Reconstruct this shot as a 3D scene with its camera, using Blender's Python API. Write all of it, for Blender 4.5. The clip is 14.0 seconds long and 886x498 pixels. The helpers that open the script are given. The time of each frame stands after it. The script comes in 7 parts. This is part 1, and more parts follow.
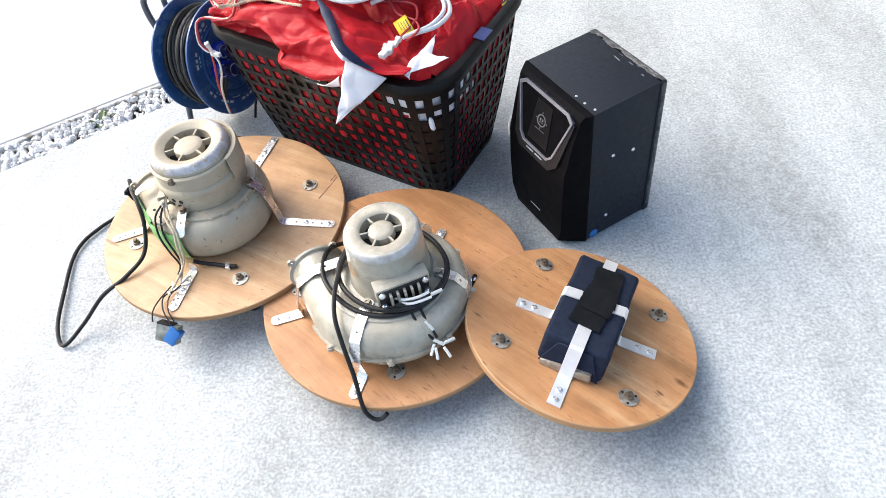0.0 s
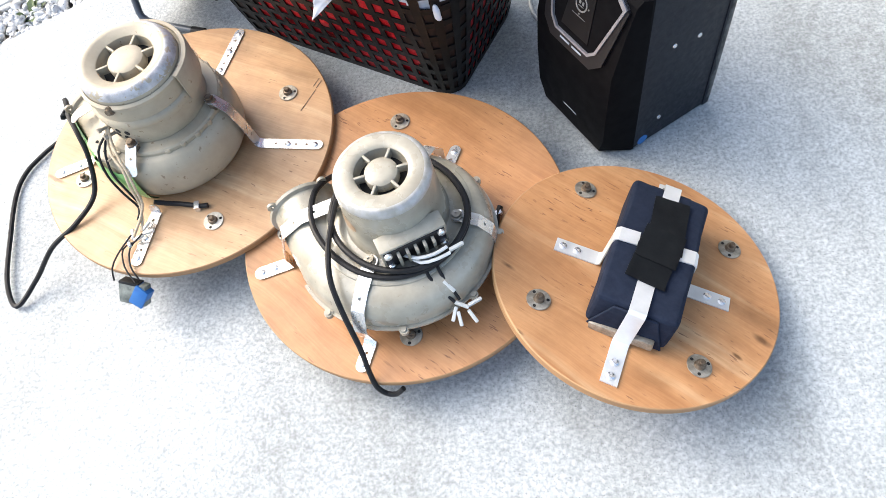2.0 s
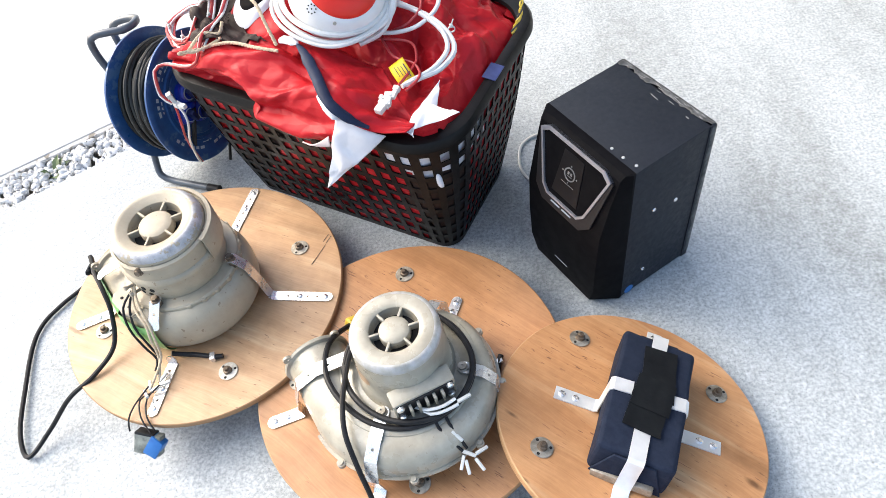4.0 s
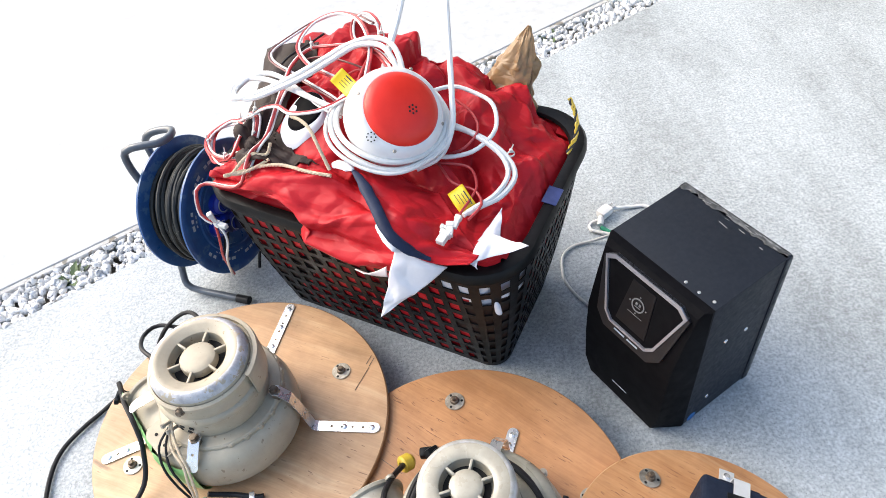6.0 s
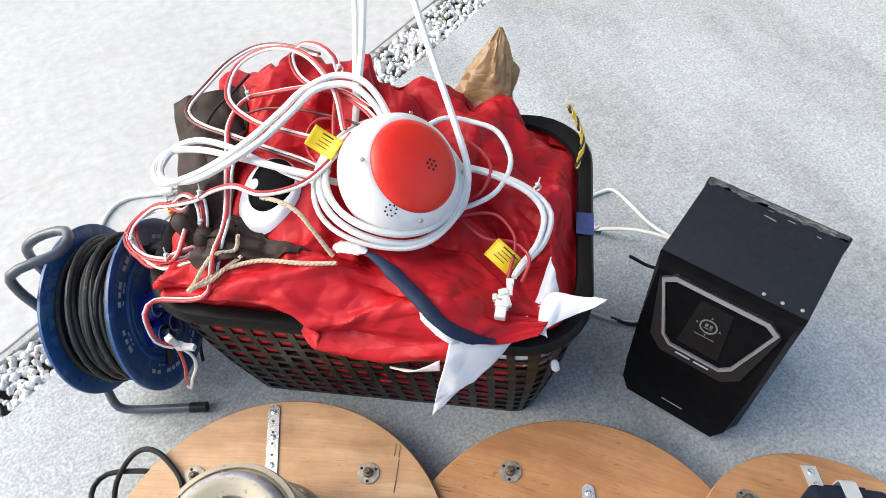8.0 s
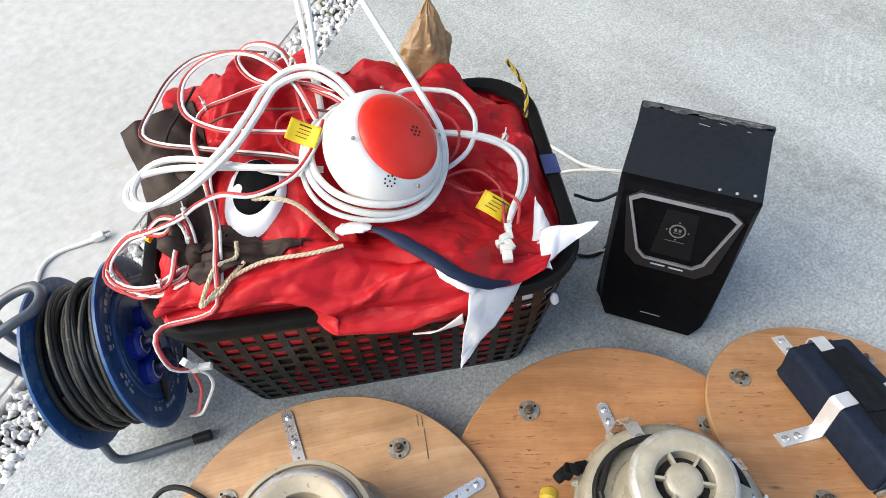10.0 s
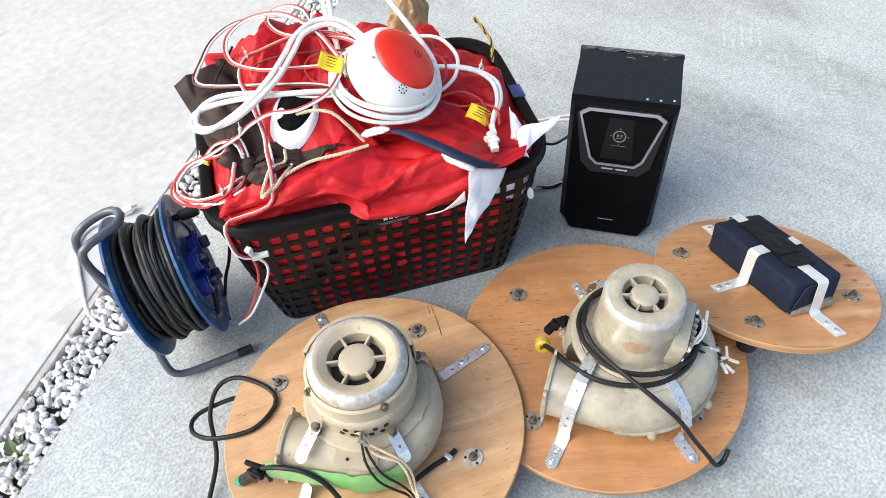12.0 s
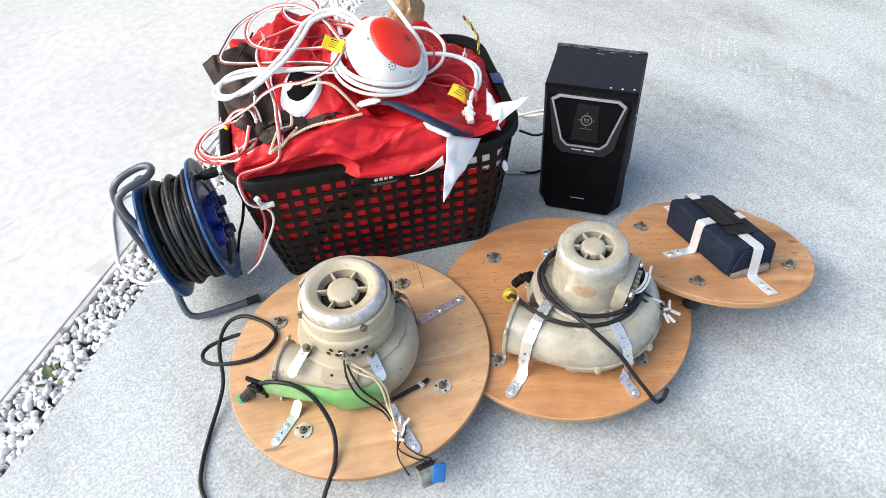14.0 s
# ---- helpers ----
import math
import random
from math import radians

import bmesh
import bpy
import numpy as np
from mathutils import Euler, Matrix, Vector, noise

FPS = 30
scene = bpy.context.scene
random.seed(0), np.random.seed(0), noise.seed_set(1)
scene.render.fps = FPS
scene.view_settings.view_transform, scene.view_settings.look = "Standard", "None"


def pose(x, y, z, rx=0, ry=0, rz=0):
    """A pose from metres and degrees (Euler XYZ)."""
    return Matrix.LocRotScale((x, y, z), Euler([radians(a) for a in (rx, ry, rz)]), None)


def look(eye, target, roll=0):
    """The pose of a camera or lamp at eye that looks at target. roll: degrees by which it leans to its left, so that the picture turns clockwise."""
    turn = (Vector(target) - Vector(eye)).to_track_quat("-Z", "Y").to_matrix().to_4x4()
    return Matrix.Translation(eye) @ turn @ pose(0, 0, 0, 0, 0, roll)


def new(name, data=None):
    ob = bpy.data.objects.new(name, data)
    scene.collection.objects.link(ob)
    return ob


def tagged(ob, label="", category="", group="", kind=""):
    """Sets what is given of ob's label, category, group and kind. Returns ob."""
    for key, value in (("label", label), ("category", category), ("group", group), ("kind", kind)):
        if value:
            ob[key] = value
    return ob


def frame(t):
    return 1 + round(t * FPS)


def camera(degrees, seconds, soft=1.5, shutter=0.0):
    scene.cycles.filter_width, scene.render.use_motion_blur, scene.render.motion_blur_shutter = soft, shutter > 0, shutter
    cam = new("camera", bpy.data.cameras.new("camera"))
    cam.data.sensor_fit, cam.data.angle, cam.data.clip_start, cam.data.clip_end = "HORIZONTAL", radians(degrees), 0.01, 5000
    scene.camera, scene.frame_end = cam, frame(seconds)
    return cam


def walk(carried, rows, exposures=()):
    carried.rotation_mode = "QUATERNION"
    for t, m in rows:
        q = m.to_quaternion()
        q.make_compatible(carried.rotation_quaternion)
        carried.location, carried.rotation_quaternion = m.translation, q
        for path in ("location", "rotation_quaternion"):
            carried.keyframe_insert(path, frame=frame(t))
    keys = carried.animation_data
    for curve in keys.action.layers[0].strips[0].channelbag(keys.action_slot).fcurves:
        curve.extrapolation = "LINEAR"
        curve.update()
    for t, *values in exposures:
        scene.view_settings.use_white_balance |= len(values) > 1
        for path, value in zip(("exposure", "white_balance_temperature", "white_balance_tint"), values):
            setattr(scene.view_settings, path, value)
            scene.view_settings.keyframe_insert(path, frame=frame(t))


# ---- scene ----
cam = camera(63.9, 14.0, soft=0.55)
METRES, EYE, TILT, LEAN, TURN = 1.7, 1.0351, -50.404, 6.461, -0.119
ROWS = [
    (0.0, 0.0, 0.0, 0.0, 0.0, 0.0, -0.0),
    (0.5, 0.0021, 0.0566, 0.0285, 0.75, -4.84, -0.3),
    (1.0, 0.0094, 0.0995, 0.0513, 2.23, -9.09, -0.87),
    (1.5, -0.0073, 0.1359, 0.0639, 0.63, -11.61, 1.88),
    (2.0, -0.0097, 0.1409, 0.0647, 0.0, -12.24, 2.91),
    (2.5, -0.0084, 0.1311, 0.0657, 0.19, -10.73, 2.22),
    (3.0, -0.0062, 0.1205, 0.0771, 0.06, -7.61, 2.62),
    (5.5, -0.0763, 0.1042, 0.1247, -3.61, 1.49, 3.53),
    (6.0, -0.0842, 0.1345, 0.1584, -2.74, 2.16, 3.47),
    (6.5, -0.0944, 0.1756, 0.2017, -3.35, 0.24, 4.41),
    (7.0, -0.131, 0.2094, 0.2264, -7.55, -0.86, 8.2),
    (9.5, -0.2687, 0.2879, 0.2912, -26.85, -8.55, 25.72),
    (10.0, -0.2869, 0.2655, 0.2726, -28.55, -8.33, 28.1),
    (10.5, -0.3235, 0.2287, 0.2393, -29.24, -6.7, 28.99),
    (11.0, -0.3601, 0.1999, 0.2164, -30.18, -5.96, 30.27),
    (11.5, -0.389, 0.1874, 0.2052, -31.85, -6.51, 32.35),
    (12.0, -0.4514, 0.184, 0.1967, -34.18, -6.67, 32.53),
    (12.5, -0.4865, 0.164, 0.1791, -35.72, -7.33, 32.95),
    (13.0, -0.4934, 0.1298, 0.1468, -31.99, -4.92, 30.6),
    (13.5, -0.502, 0.1066, 0.1251, -30.73, -3.76, 30.26),
    (14.0, -0.5061, 0.0928, 0.118, -31.67, -2.87, 30.78),
]
walk(cam, [(t, pose(0, 0, EYE, TILT, LEAN, TURN) @ pose(METRES * x, METRES * y, METRES * z, 90 + pitch, roll, yaw)) for t, x, y, z, yaw, pitch, roll in ROWS],
     exposures=[(0.0, 1.55, 6500, 8), (1.0, 1.6, 6600, 8), (3.0, 1.65, 6600, 8), (6.5, 1.42, 6450, 8), (9.5, 1.12, 6600, 5), (11.5, 1.28, 6600, 5), (12.0, 1.30, 6550, 5), (12.5, 1.31, 6280, 5), (13.0, 1.32, 6480, 5), (14.0, 1.35, 6500, 6)])

from mathutils.bvhtree import BVHTree

# ---- light and sky ----
world = bpy.data.worlds.new("overcast_sky")
scene.world = world
world.use_nodes = True
wn = world.node_tree
sky = wn.nodes.new("ShaderNodeTexSky")
sky.sky_type = "NISHITA"
sky.sun_disc = False
sky.sun_elevation = radians(38)
sky.sun_rotation = radians(-62)
sky.air_density, sky.dust_density = 1.0, 4.0
wn.links.new(sky.outputs["Color"], wn.nodes["Background"].inputs["Color"])
wn.nodes["Background"].inputs["Strength"].default_value = 0.138

sun_data = bpy.data.lights.new("sun", "SUN")
sun_data.energy, sun_data.angle, sun_data.color = 0.78, radians(52), (1.0, 0.985, 0.96)
sun = new("sun", sun_data)
sun.matrix_world = look((-3.4, 2.0, 4.8), (0, 0.9, 0))



# ---- materials ----
def surface(name, low, high, scale=30.0, stretch=(1, 1, 1), rough=0.5, metal=0.0, bump=0.0, bump_scale=200.0, patch=0.25,
            patch_scale=4.0, fleck=None, fleck_scale=60.0, fleck_at=0.68, fleck_stretch=None, coat=0.0, spec=0.5, contrast=(0.32, 0.68), crease=0.0, fleck_gaps=0.0, stain=None, stain_scale=2.2):
    """A node material: grain between two colours, larger patches, flecks, stains and fine relief."""
    m = bpy.data.materials.new(name)
    m.use_nodes = True
    t = m.node_tree
    n, k = t.nodes, t.links
    bsdf = n["Principled BSDF"]
    co = n.new("ShaderNodeTexCoord").outputs["Object"]

    def noise_at(sc, detail, st=None):
        src = co
        if st:
            mp = n.new("ShaderNodeMapping")
            mp.inputs["Scale"].default_value = st
            k.new(co, mp.inputs["Vector"])
            src = mp.outputs["Vector"]
        no = n.new("ShaderNodeTexNoise")
        no.inputs["Scale"].default_value, no.inputs["Detail"].default_value = sc, detail
        no.inputs["Roughness"].default_value = 0.62
        k.new(src, no.inputs["Vector"])
        return no.outputs["Fac"]

    def ramp(src, a, b, ca, cb):
        r = n.new("ShaderNodeValToRGB")
        r.color_ramp.elements[0].position, r.color_ramp.elements[1].position = a, b
        r.color_ramp.elements[0].color, r.color_ramp.elements[1].color = (*ca, 1), (*cb, 1)
        k.new(src, r.inputs["Fac"])
        return r.outputs["Color"]

    def mix(kind, fac, a, b):
        x = n.new("ShaderNodeMix")
        x.data_type, x.blend_type = "RGBA", kind
        for socket, value in ((x.inputs[0], fac), (x.inputs[6], a), (x.inputs[7], b)):
            if isinstance(value, (int, float)):
                socket.default_value = value
            elif isinstance(value, tuple):
                socket.default_value = (*value, 1)
            else:
                k.new(value, socket)
        return x.outputs[2]

    bsdf.inputs["Specular IOR Level"].default_value = spec
    col = ramp(noise_at(scale, 8, stretch), *contrast, low, high)
    if patch:
        shade = ramp(noise_at(patch_scale, 4), 0.3, 0.7, (1 - patch,) * 3, (1.0,) * 3)
        col = mix("MULTIPLY", 1.0, col, shade)
    if stain:
        # broad drying stains, broken up by finer blotches
        wide = ramp(noise_at(stain_scale, 7, (1.6, 0.6, 1.0)), 0.43, 0.62, (0, 0, 0), (0.9,) * 3)
        wide = mix("MULTIPLY", 1.0, wide, ramp(noise_at(stain_scale * 17, 6), 0.3, 0.62, (0.35,) * 3, (1,) * 3))
        col = mix("MIX", wide, col, mix("MULTIPLY", 1.0, col, stain))
    if fleck:
        spot = ramp(noise_at(fleck_scale, 3, fleck_stretch or stretch), fleck_at, fleck_at + 0.05, (0, 0, 0), (1, 1, 1))
        if fleck_gaps:
            spot = mix("MULTIPLY", 1.0, spot, ramp(noise_at(fleck_gaps, 2), 0.48, 0.6, (0, 0, 0), (1, 1, 1)))
        col = mix("MIX", spot, col, fleck)
    rough_src = ramp(noise_at(scale * 0.7, 5), 0.3, 0.7, (max(rough - 0.08, 0.02),) * 3, (min(rough + 0.1, 1),) * 3)
    k.new(rough_src, bsdf.inputs["Roughness"])
    bsdf.inputs["Metallic"].default_value = metal
    k.new(col, bsdf.inputs["Base Color"])
    if bump:
        b = n.new("ShaderNodeBump")
        b.inputs["Strength"].default_value, b.inputs["Distance"].default_value = bump, 0.002
        height = noise_at(bump_scale, 6, stretch)
        if crease:
            # flat facets with straight ridges between them, like crumpled nylon
            ridge = []
            for sc, st in ((crease, (0.55, 1.5, 1.4)), (crease * 1.9, (0.8, 1.2, 1.5))):
                mp = n.new("ShaderNodeMapping")
                mp.inputs["Scale"].default_value, mp.inputs["Rotation"].default_value = st, (0.2, 0.15, 0.03 * sc)
                k.new(co, mp.inputs["Vector"])
                cell = n.new("ShaderNodeTexVoronoi")
                cell.feature = "DISTANCE_TO_EDGE"
                cell.inputs["Scale"].default_value = sc
                k.new(mp.outputs["Vector"], cell.inputs["Vector"])
                ridge.append(cell.outputs["Distance"])
            both = n.new("ShaderNodeMath")
            both.operation = "MULTIPLY_ADD"
            both.inputs[1].default_value = 0.25
            k.new(ridge[1], both.inputs[0])
            k.new(ridge[0], both.inputs[2])
            height = both.outputs[0]
            b.inputs["Distance"].default_value = 0.02
        k.new(height, b.inputs["Height"])
        k.new(b.outputs["Normal"], bsdf.inputs["Normal"])
    if coat:
        bsdf.inputs["Coat Weight"].default_value = coat
        bsdf.inputs["Coat Roughness"].default_value = 0.15
    return m


M_CONCRETE = surface("concrete", (0.330, 0.361, 0.374), (0.560, 0.599, 0.617), scale=190, rough=0.62, bump=0.12, bump_scale=420, patch=0.20,
                     patch_scale=60.0, fleck=(0.185, 0.193, 0.193), fleck_scale=340, fleck_at=0.612, contrast=(0.375, 0.625), stain=(0.62, 0.615, 0.60), stain_scale=2.6)
M_CONCRETE_OLD = surface("concrete_drive", (0.43, 0.44, 0.445), (0.545, 0.555, 0.56), scale=40, rough=0.75, bump=0.12, bump_scale=240, patch=0.16,
                         patch_scale=1.6, fleck=(0.405, 0.40, 0.39), fleck_scale=6, fleck_at=0.59, fleck_stretch=(1.0, 2.6, 1.0), fleck_gaps=1.5)
M_TYRE = surface("tyre_mark", (0.44, 0.475, 0.49), (0.53, 0.57, 0.58), scale=85, rough=0.65, bump=0.08, bump_scale=400)
M_KERB = surface("slab_edge", (0.46, 0.45, 0.43), (0.61, 0.60, 0.58), scale=90, rough=0.9, bump=0.8, bump_scale=180, patch=0.35, patch_scale=14, fleck=(0.20, 0.18, 0.15), fleck_scale=26, fleck_at=0.56)
M_SOIL = surface("soil", (0.10, 0.09, 0.075), (0.2, 0.185, 0.16), scale=30, rough=0.95, bump=0.8, bump_scale=90)
M_STONE = surface("white_stone", (0.70, 0.695, 0.68), (0.88, 0.875, 0.86), scale=60, rough=0.8, bump=0.5, bump_scale=220, patch=0.22,
                  patch_scale=25, fleck=(0.13, 0.125, 0.115), fleck_scale=190, fleck_at=0.60)
M_LEAF = surface("weed_leaf", (0.05, 0.09, 0.03), (0.11, 0.16, 0.06), scale=60, rough=0.6)


def plywood(name, low, high, dark, at=0.69, spots=(), pale=None):
    """Birch ply with its grain along x: wandering bands, fine fibres, short dark dashes, blotches, and stains given as
    (x, y, length, width, depth)."""
    m = bpy.data.materials.new(name)
    m.use_nodes = True
    n, k = m.node_tree.nodes, m.node_tree.links
    bsdf = n["Principled BSDF"]
    co = n.new("ShaderNodeTexCoord").outputs["Object"]

    def maths(kind, a, b):
        x = n.new("ShaderNodeMath")
        x.operation = kind
        for socket, value in zip(x.inputs, (a, b)):
            if isinstance(value, (int, float)):
                socket.default_value = value
            else:
                k.new(value, socket)
        return x.outputs[0]

    def noise_at(sc, detail, st=(1, 1, 1), src=co):
        mp_ = n.new("ShaderNodeMapping")
        mp_.inputs["Scale"].default_value = st
        k.new(src, mp_.inputs["Vector"])
        no = n.new("ShaderNodeTexNoise")
        no.inputs["Scale"].default_value, no.inputs["Detail"].default_value, no.inputs["Roughness"].default_value = sc, detail, 0.6
        k.new(mp_.outputs["Vector"], no.inputs["Vector"])
        return no.outputs["Fac"]

    def ramp(src, a, b, ca, cb):
        r_ = n.new("ShaderNodeValToRGB")
        r_.color_ramp.elements[0].position, r_.color_ramp.elements[1].position = a, b
        r_.color_ramp.elements[0].color, r_.color_ramp.elements[1].color = (*ca, 1), (*cb, 1)
        k.new(src, r_.inputs["Fac"])
        return r_.outputs["Color"]

    def mix(kind, fac, a, b):
        x = n.new("ShaderNodeMix")
        x.data_type, x.blend_type = "RGBA", kind
        for socket, value in ((x.inputs[0], fac), (x.inputs[6], a), (x.inputs[7], b)):
            if isinstance(value, (int, float)):
                socket.default_value = value
            elif isinstance(value, tuple):
                socket.default_value = (*value, 1)
            else:
                k.new(value, socket)
        return x.outputs[2]

    # the grain wanders
    wander = n.new("ShaderNodeCombineXYZ")
    k.new(maths("MULTIPLY", noise_at(4, 2, (1, 1.4, 1)), 0.035), wander.inputs[1])
    moved = n.new("ShaderNodeVectorMath")
    moved.operation = "ADD"
    k.new(co, moved.inputs[0])
    k.new(wander.outputs[0], moved.inputs[1])
    src = moved.outputs[0]
    col = ramp(noise_at(4.5, 7, (1, 10, 10), src), 0.25, 0.75, low, high)
    if pale:
        col = mix("MIX", ramp(noise_at(2.4, 3, (0.7, 9, 9), src), 0.56, 0.66, (0, 0, 0), (0.75,) * 3), col, pale)
    col = mix("MULTIPLY", 1.0, col, ramp(noise_at(16, 5, (1.2, 22, 22), src), 0.34, 0.66, (0.90, 0.875, 0.85), (1.04, 1.04, 1.04)))
    col = mix("MULTIPLY", 1.0, col, ramp(noise_at(7, 6), 0.32, 0.66, (0.80, 0.76, 0.72), (1.04, 1.04, 1.04)))
    col = mix("MULTIPLY", 1.0, col, ramp(noise_at(34, 5), 0.30, 0.60, (0.88, 0.86, 0.84), (1.0, 1.0, 1.0)))
    dash = ramp(noise_at(38, 2, (1, 7, 7), src), at, at + 0.03, (0, 0, 0), (1, 1, 1))
    dash = mix("MULTIPLY", 1.0, dash, ramp(noise_at(8, 3), 0.46, 0.58, (0, 0, 0), (0.85,) * 3))
    col = mix("MIX", dash, col, dark)
    for x, y, long_, wide, depth in spots:
        at_ = n.new("ShaderNodeMapping")
        at_.inputs["Location"].default_value = (-x / long_, -y / wide, 0)
        at_.inputs["Scale"].default_value = (1 / long_, 1 / wide, 1)
        k.new(src, at_.inputs["Vector"])
        far = n.new("ShaderNodeVectorMath")
        far.operation = "LENGTH"
        k.new(at_.outputs["Vector"], far.inputs[0])
        reach = maths("ADD", far.outputs["Value"], maths("MULTIPLY", maths("SUBTRACT", noise_at(40, 4), 0.5), 1.1))
        col = mix("MULTIPLY", ramp(reach, 0.25, 1.0, (depth,) * 3, (0, 0, 0)), col, (0.34, 0.31, 0.28))
    k.new(col, bsdf.inputs["Base Color"])
    k.new(ramp(noise_at(20, 4, (1, 6, 6), src), 0.3, 0.7, (0.38,) * 3, (0.58,) * 3), bsdf.inputs["Roughness"])
    b = n.new("ShaderNodeBump")
    b.inputs["Strength"].default_value, b.inputs["Distance"].default_value = 0.12, 0.0012
    k.new(noise_at(16, 5, (0.8, 26, 26), src), b.inputs["Height"])
    k.new(b.outputs["Normal"], bsdf.inputs["Normal"])
    bsdf.inputs["Coat Weight"].default_value, bsdf.inputs["Coat Roughness"].default_value = 0.12, 0.25
    return m


M_PLY_PALE = plywood("plywood_pale", (0.461, 0.269, 0.135), (0.608, 0.394, 0.219), (0.20, 0.10, 0.05), 0.655, pale=(0.66, 0.47, 0.29), spots=((-0.17, -0.12, 0.035, 0.004, 0.8), (0.10, 0.19, 0.06, 0.02, 0.35), (-0.02, 0.205, 0.05, 0.018, 0.4)))
M_PLY_RED = plywood("plywood_orange", (0.403, 0.189, 0.076), (0.552, 0.293, 0.134), (0.17, 0.07, 0.03), 0.625, spots=((0.0, 0.12, 0.07, 0.03, 0.25), (-0.13, -0.16, 0.05, 0.02, 0.3)))
M_PLY_KNOT = plywood("plywood_marked", (0.422, 0.198, 0.081), (0.595, 0.336, 0.163), (0.15, 0.06, 0.03), 0.635, pale=(0.64, 0.43, 0.25),
                     spots=((0.154, 0.052, 0.06, 0.024, 0.5), (0.167, 0.027, 0.016, 0.006, 1.0), (0.15, -0.01, 0.009, 0.003, 1.0), (-0.133, -0.077, 0.012, 0.004, 0.95), (-0.078, -0.152, 0.014, 0.004, 0.9), (0.078, -0.102, 0.028, 0.016, 0.35)))
M_PENCIL = surface("pencil", (0.10, 0.075, 0.055), (0.3, 0.19, 0.1), scale=200, rough=0.7)
M_PRIMER = surface("brown_primer", (0.34, 0.20, 0.11), (0.45, 0.34, 0.23), scale=60, rough=0.55, bump=0.2, bump_scale=150)
M_PLY_EDGE = surface("plywood_edge", (0.30, 0.15, 0.06), (0.56, 0.34, 0.17), scale=6, stretch=(0.3, 0.3, 60), rough=0.6, patch=0.3)
M_CREAM = surface("cream_paint", (0.375, 0.320, 0.226), (0.465, 0.405, 0.302), scale=18, rough=0.42, bump=0.12, bump_scale=300, patch=0.22,
                  patch_scale=14, fleck=(0.24, 0.18, 0.11), fleck_scale=110, fleck_at=0.66)
M_CREAM_DULL = surface("dull_cream_paint", (0.362, 0.314, 0.228), (0.452, 0.400, 0.302), scale=18, rough=0.4, bump=0.12, bump_scale=300, patch=0.24,
                       patch_scale=12, fleck=(0.23, 0.18, 0.12), fleck_scale=100, fleck_at=0.65)
M_CREAM_CLEAN = surface("cream_grey_paint", (0.335, 0.308, 0.242), (0.42, 0.388, 0.312), scale=22, rough=0.28, bump=0.05, bump_scale=300, patch=0.24, coat=0.35,
                        patch_scale=22, fleck=(0.22, 0.19, 0.145), fleck_scale=120, fleck_at=0.66, fleck_gaps=16)
M_BARE = surface("bare_alloy", (0.36, 0.36, 0.37), (0.62, 0.62, 0.64), scale=70, rough=0.55, metal=0.4, bump=0.3, bump_scale=150, patch=0.3, patch_scale=30, fleck=(0.38, 0.335, 0.255), fleck_scale=75, fleck_at=0.55)
M_RUBBED = surface("rubbed_paint", (0.36, 0.35, 0.30), (0.60, 0.60, 0.61), scale=80, rough=0.4, metal=0.3, bump=0.2, bump_scale=200)
M_STEEL = surface("zinc_steel", (0.86, 0.857, 0.85), (0.93, 0.927, 0.92), scale=40, rough=0.26, metal=0.8, patch=0.25, patch_scale=30)
M_ALU = surface("aluminium_strip", (0.76, 0.78, 0.80), (0.84, 0.86, 0.88), scale=60, rough=0.4, metal=0.55, patch=0.1)
M_RUST = surface("weathered_bolt", (0.12, 0.085, 0.06), (0.3, 0.25, 0.19), scale=120, rough=0.55, metal=0.7, patch=0.3, patch_scale=60)
M_WASHER = surface("dull_zinc", (0.30, 0.27, 0.22), (0.5, 0.47, 0.41), scale=120, rough=0.5, metal=0.7, patch=0.3, patch_scale=60)
M_WASHER_PALE = surface("pale_zinc", (0.46, 0.43, 0.36), (0.66, 0.63, 0.56), scale=120, rough=0.45, metal=0.45, patch=0.3, patch_scale=60)
M_BLACK = surface("black_rubber", (0.012, 0.012, 0.013), (0.024, 0.024, 0.026), scale=80, rough=0.42, bump=0.1, spec=0.2)
# near black: the shade inside holes and wells, put into the colour
M_HOLE_SHADE = surface("hole_shade", (0.01, 0.01, 0.01), (0.02, 0.019, 0.018), scale=50, rough=0.9)
M_BASKET = surface("black_plastic", (0.006, 0.006, 0.006), (0.011, 0.010, 0.010), scale=90, rough=0.42, bump=0.05, bump_scale=400, spec=0.16)
M_RED_CLOTH = surface("red_nylon", (0.400, 0.0100, 0.0160), (0.490, 0.0130, 0.0205), scale=14, rough=0.46, bump=0.27, bump_scale=90, patch=0.10, patch_scale=9, spec=0.20, crease=21)
M_DARK_CLOTH = surface("dark_brown_nylon", (0.022, 0.012, 0.010), (0.038, 0.022, 0.018), scale=20, rough=0.6, crease=11, bump=0.15, bump_scale=80, spec=0.25)
M_WHITE_CLOTH = surface("white_nylon", (0.74, 0.73, 0.78), (0.82, 0.81, 0.84), scale=20, rough=0.6, bump=0.25, bump_scale=80)
M_PINK_CLOTH = surface("pale_pink_nylon", (0.74, 0.62, 0.60), (0.80, 0.70, 0.68), scale=20, rough=0.6, bump=0.2, bump_scale=80)
M_NAVY_CLOTH = surface("navy_nylon", (0.010, 0.017, 0.045), (0.018, 0.028, 0.065), scale=40, rough=0.55, bump=0.3, bump_scale=90, spec=0.2)
M_TAN_CLOTH = surface("tan_nylon", (0.25, 0.14, 0.058), (0.36, 0.22, 0.10), scale=20, rough=0.35, crease=20, bump=0.5, bump_scale=60)
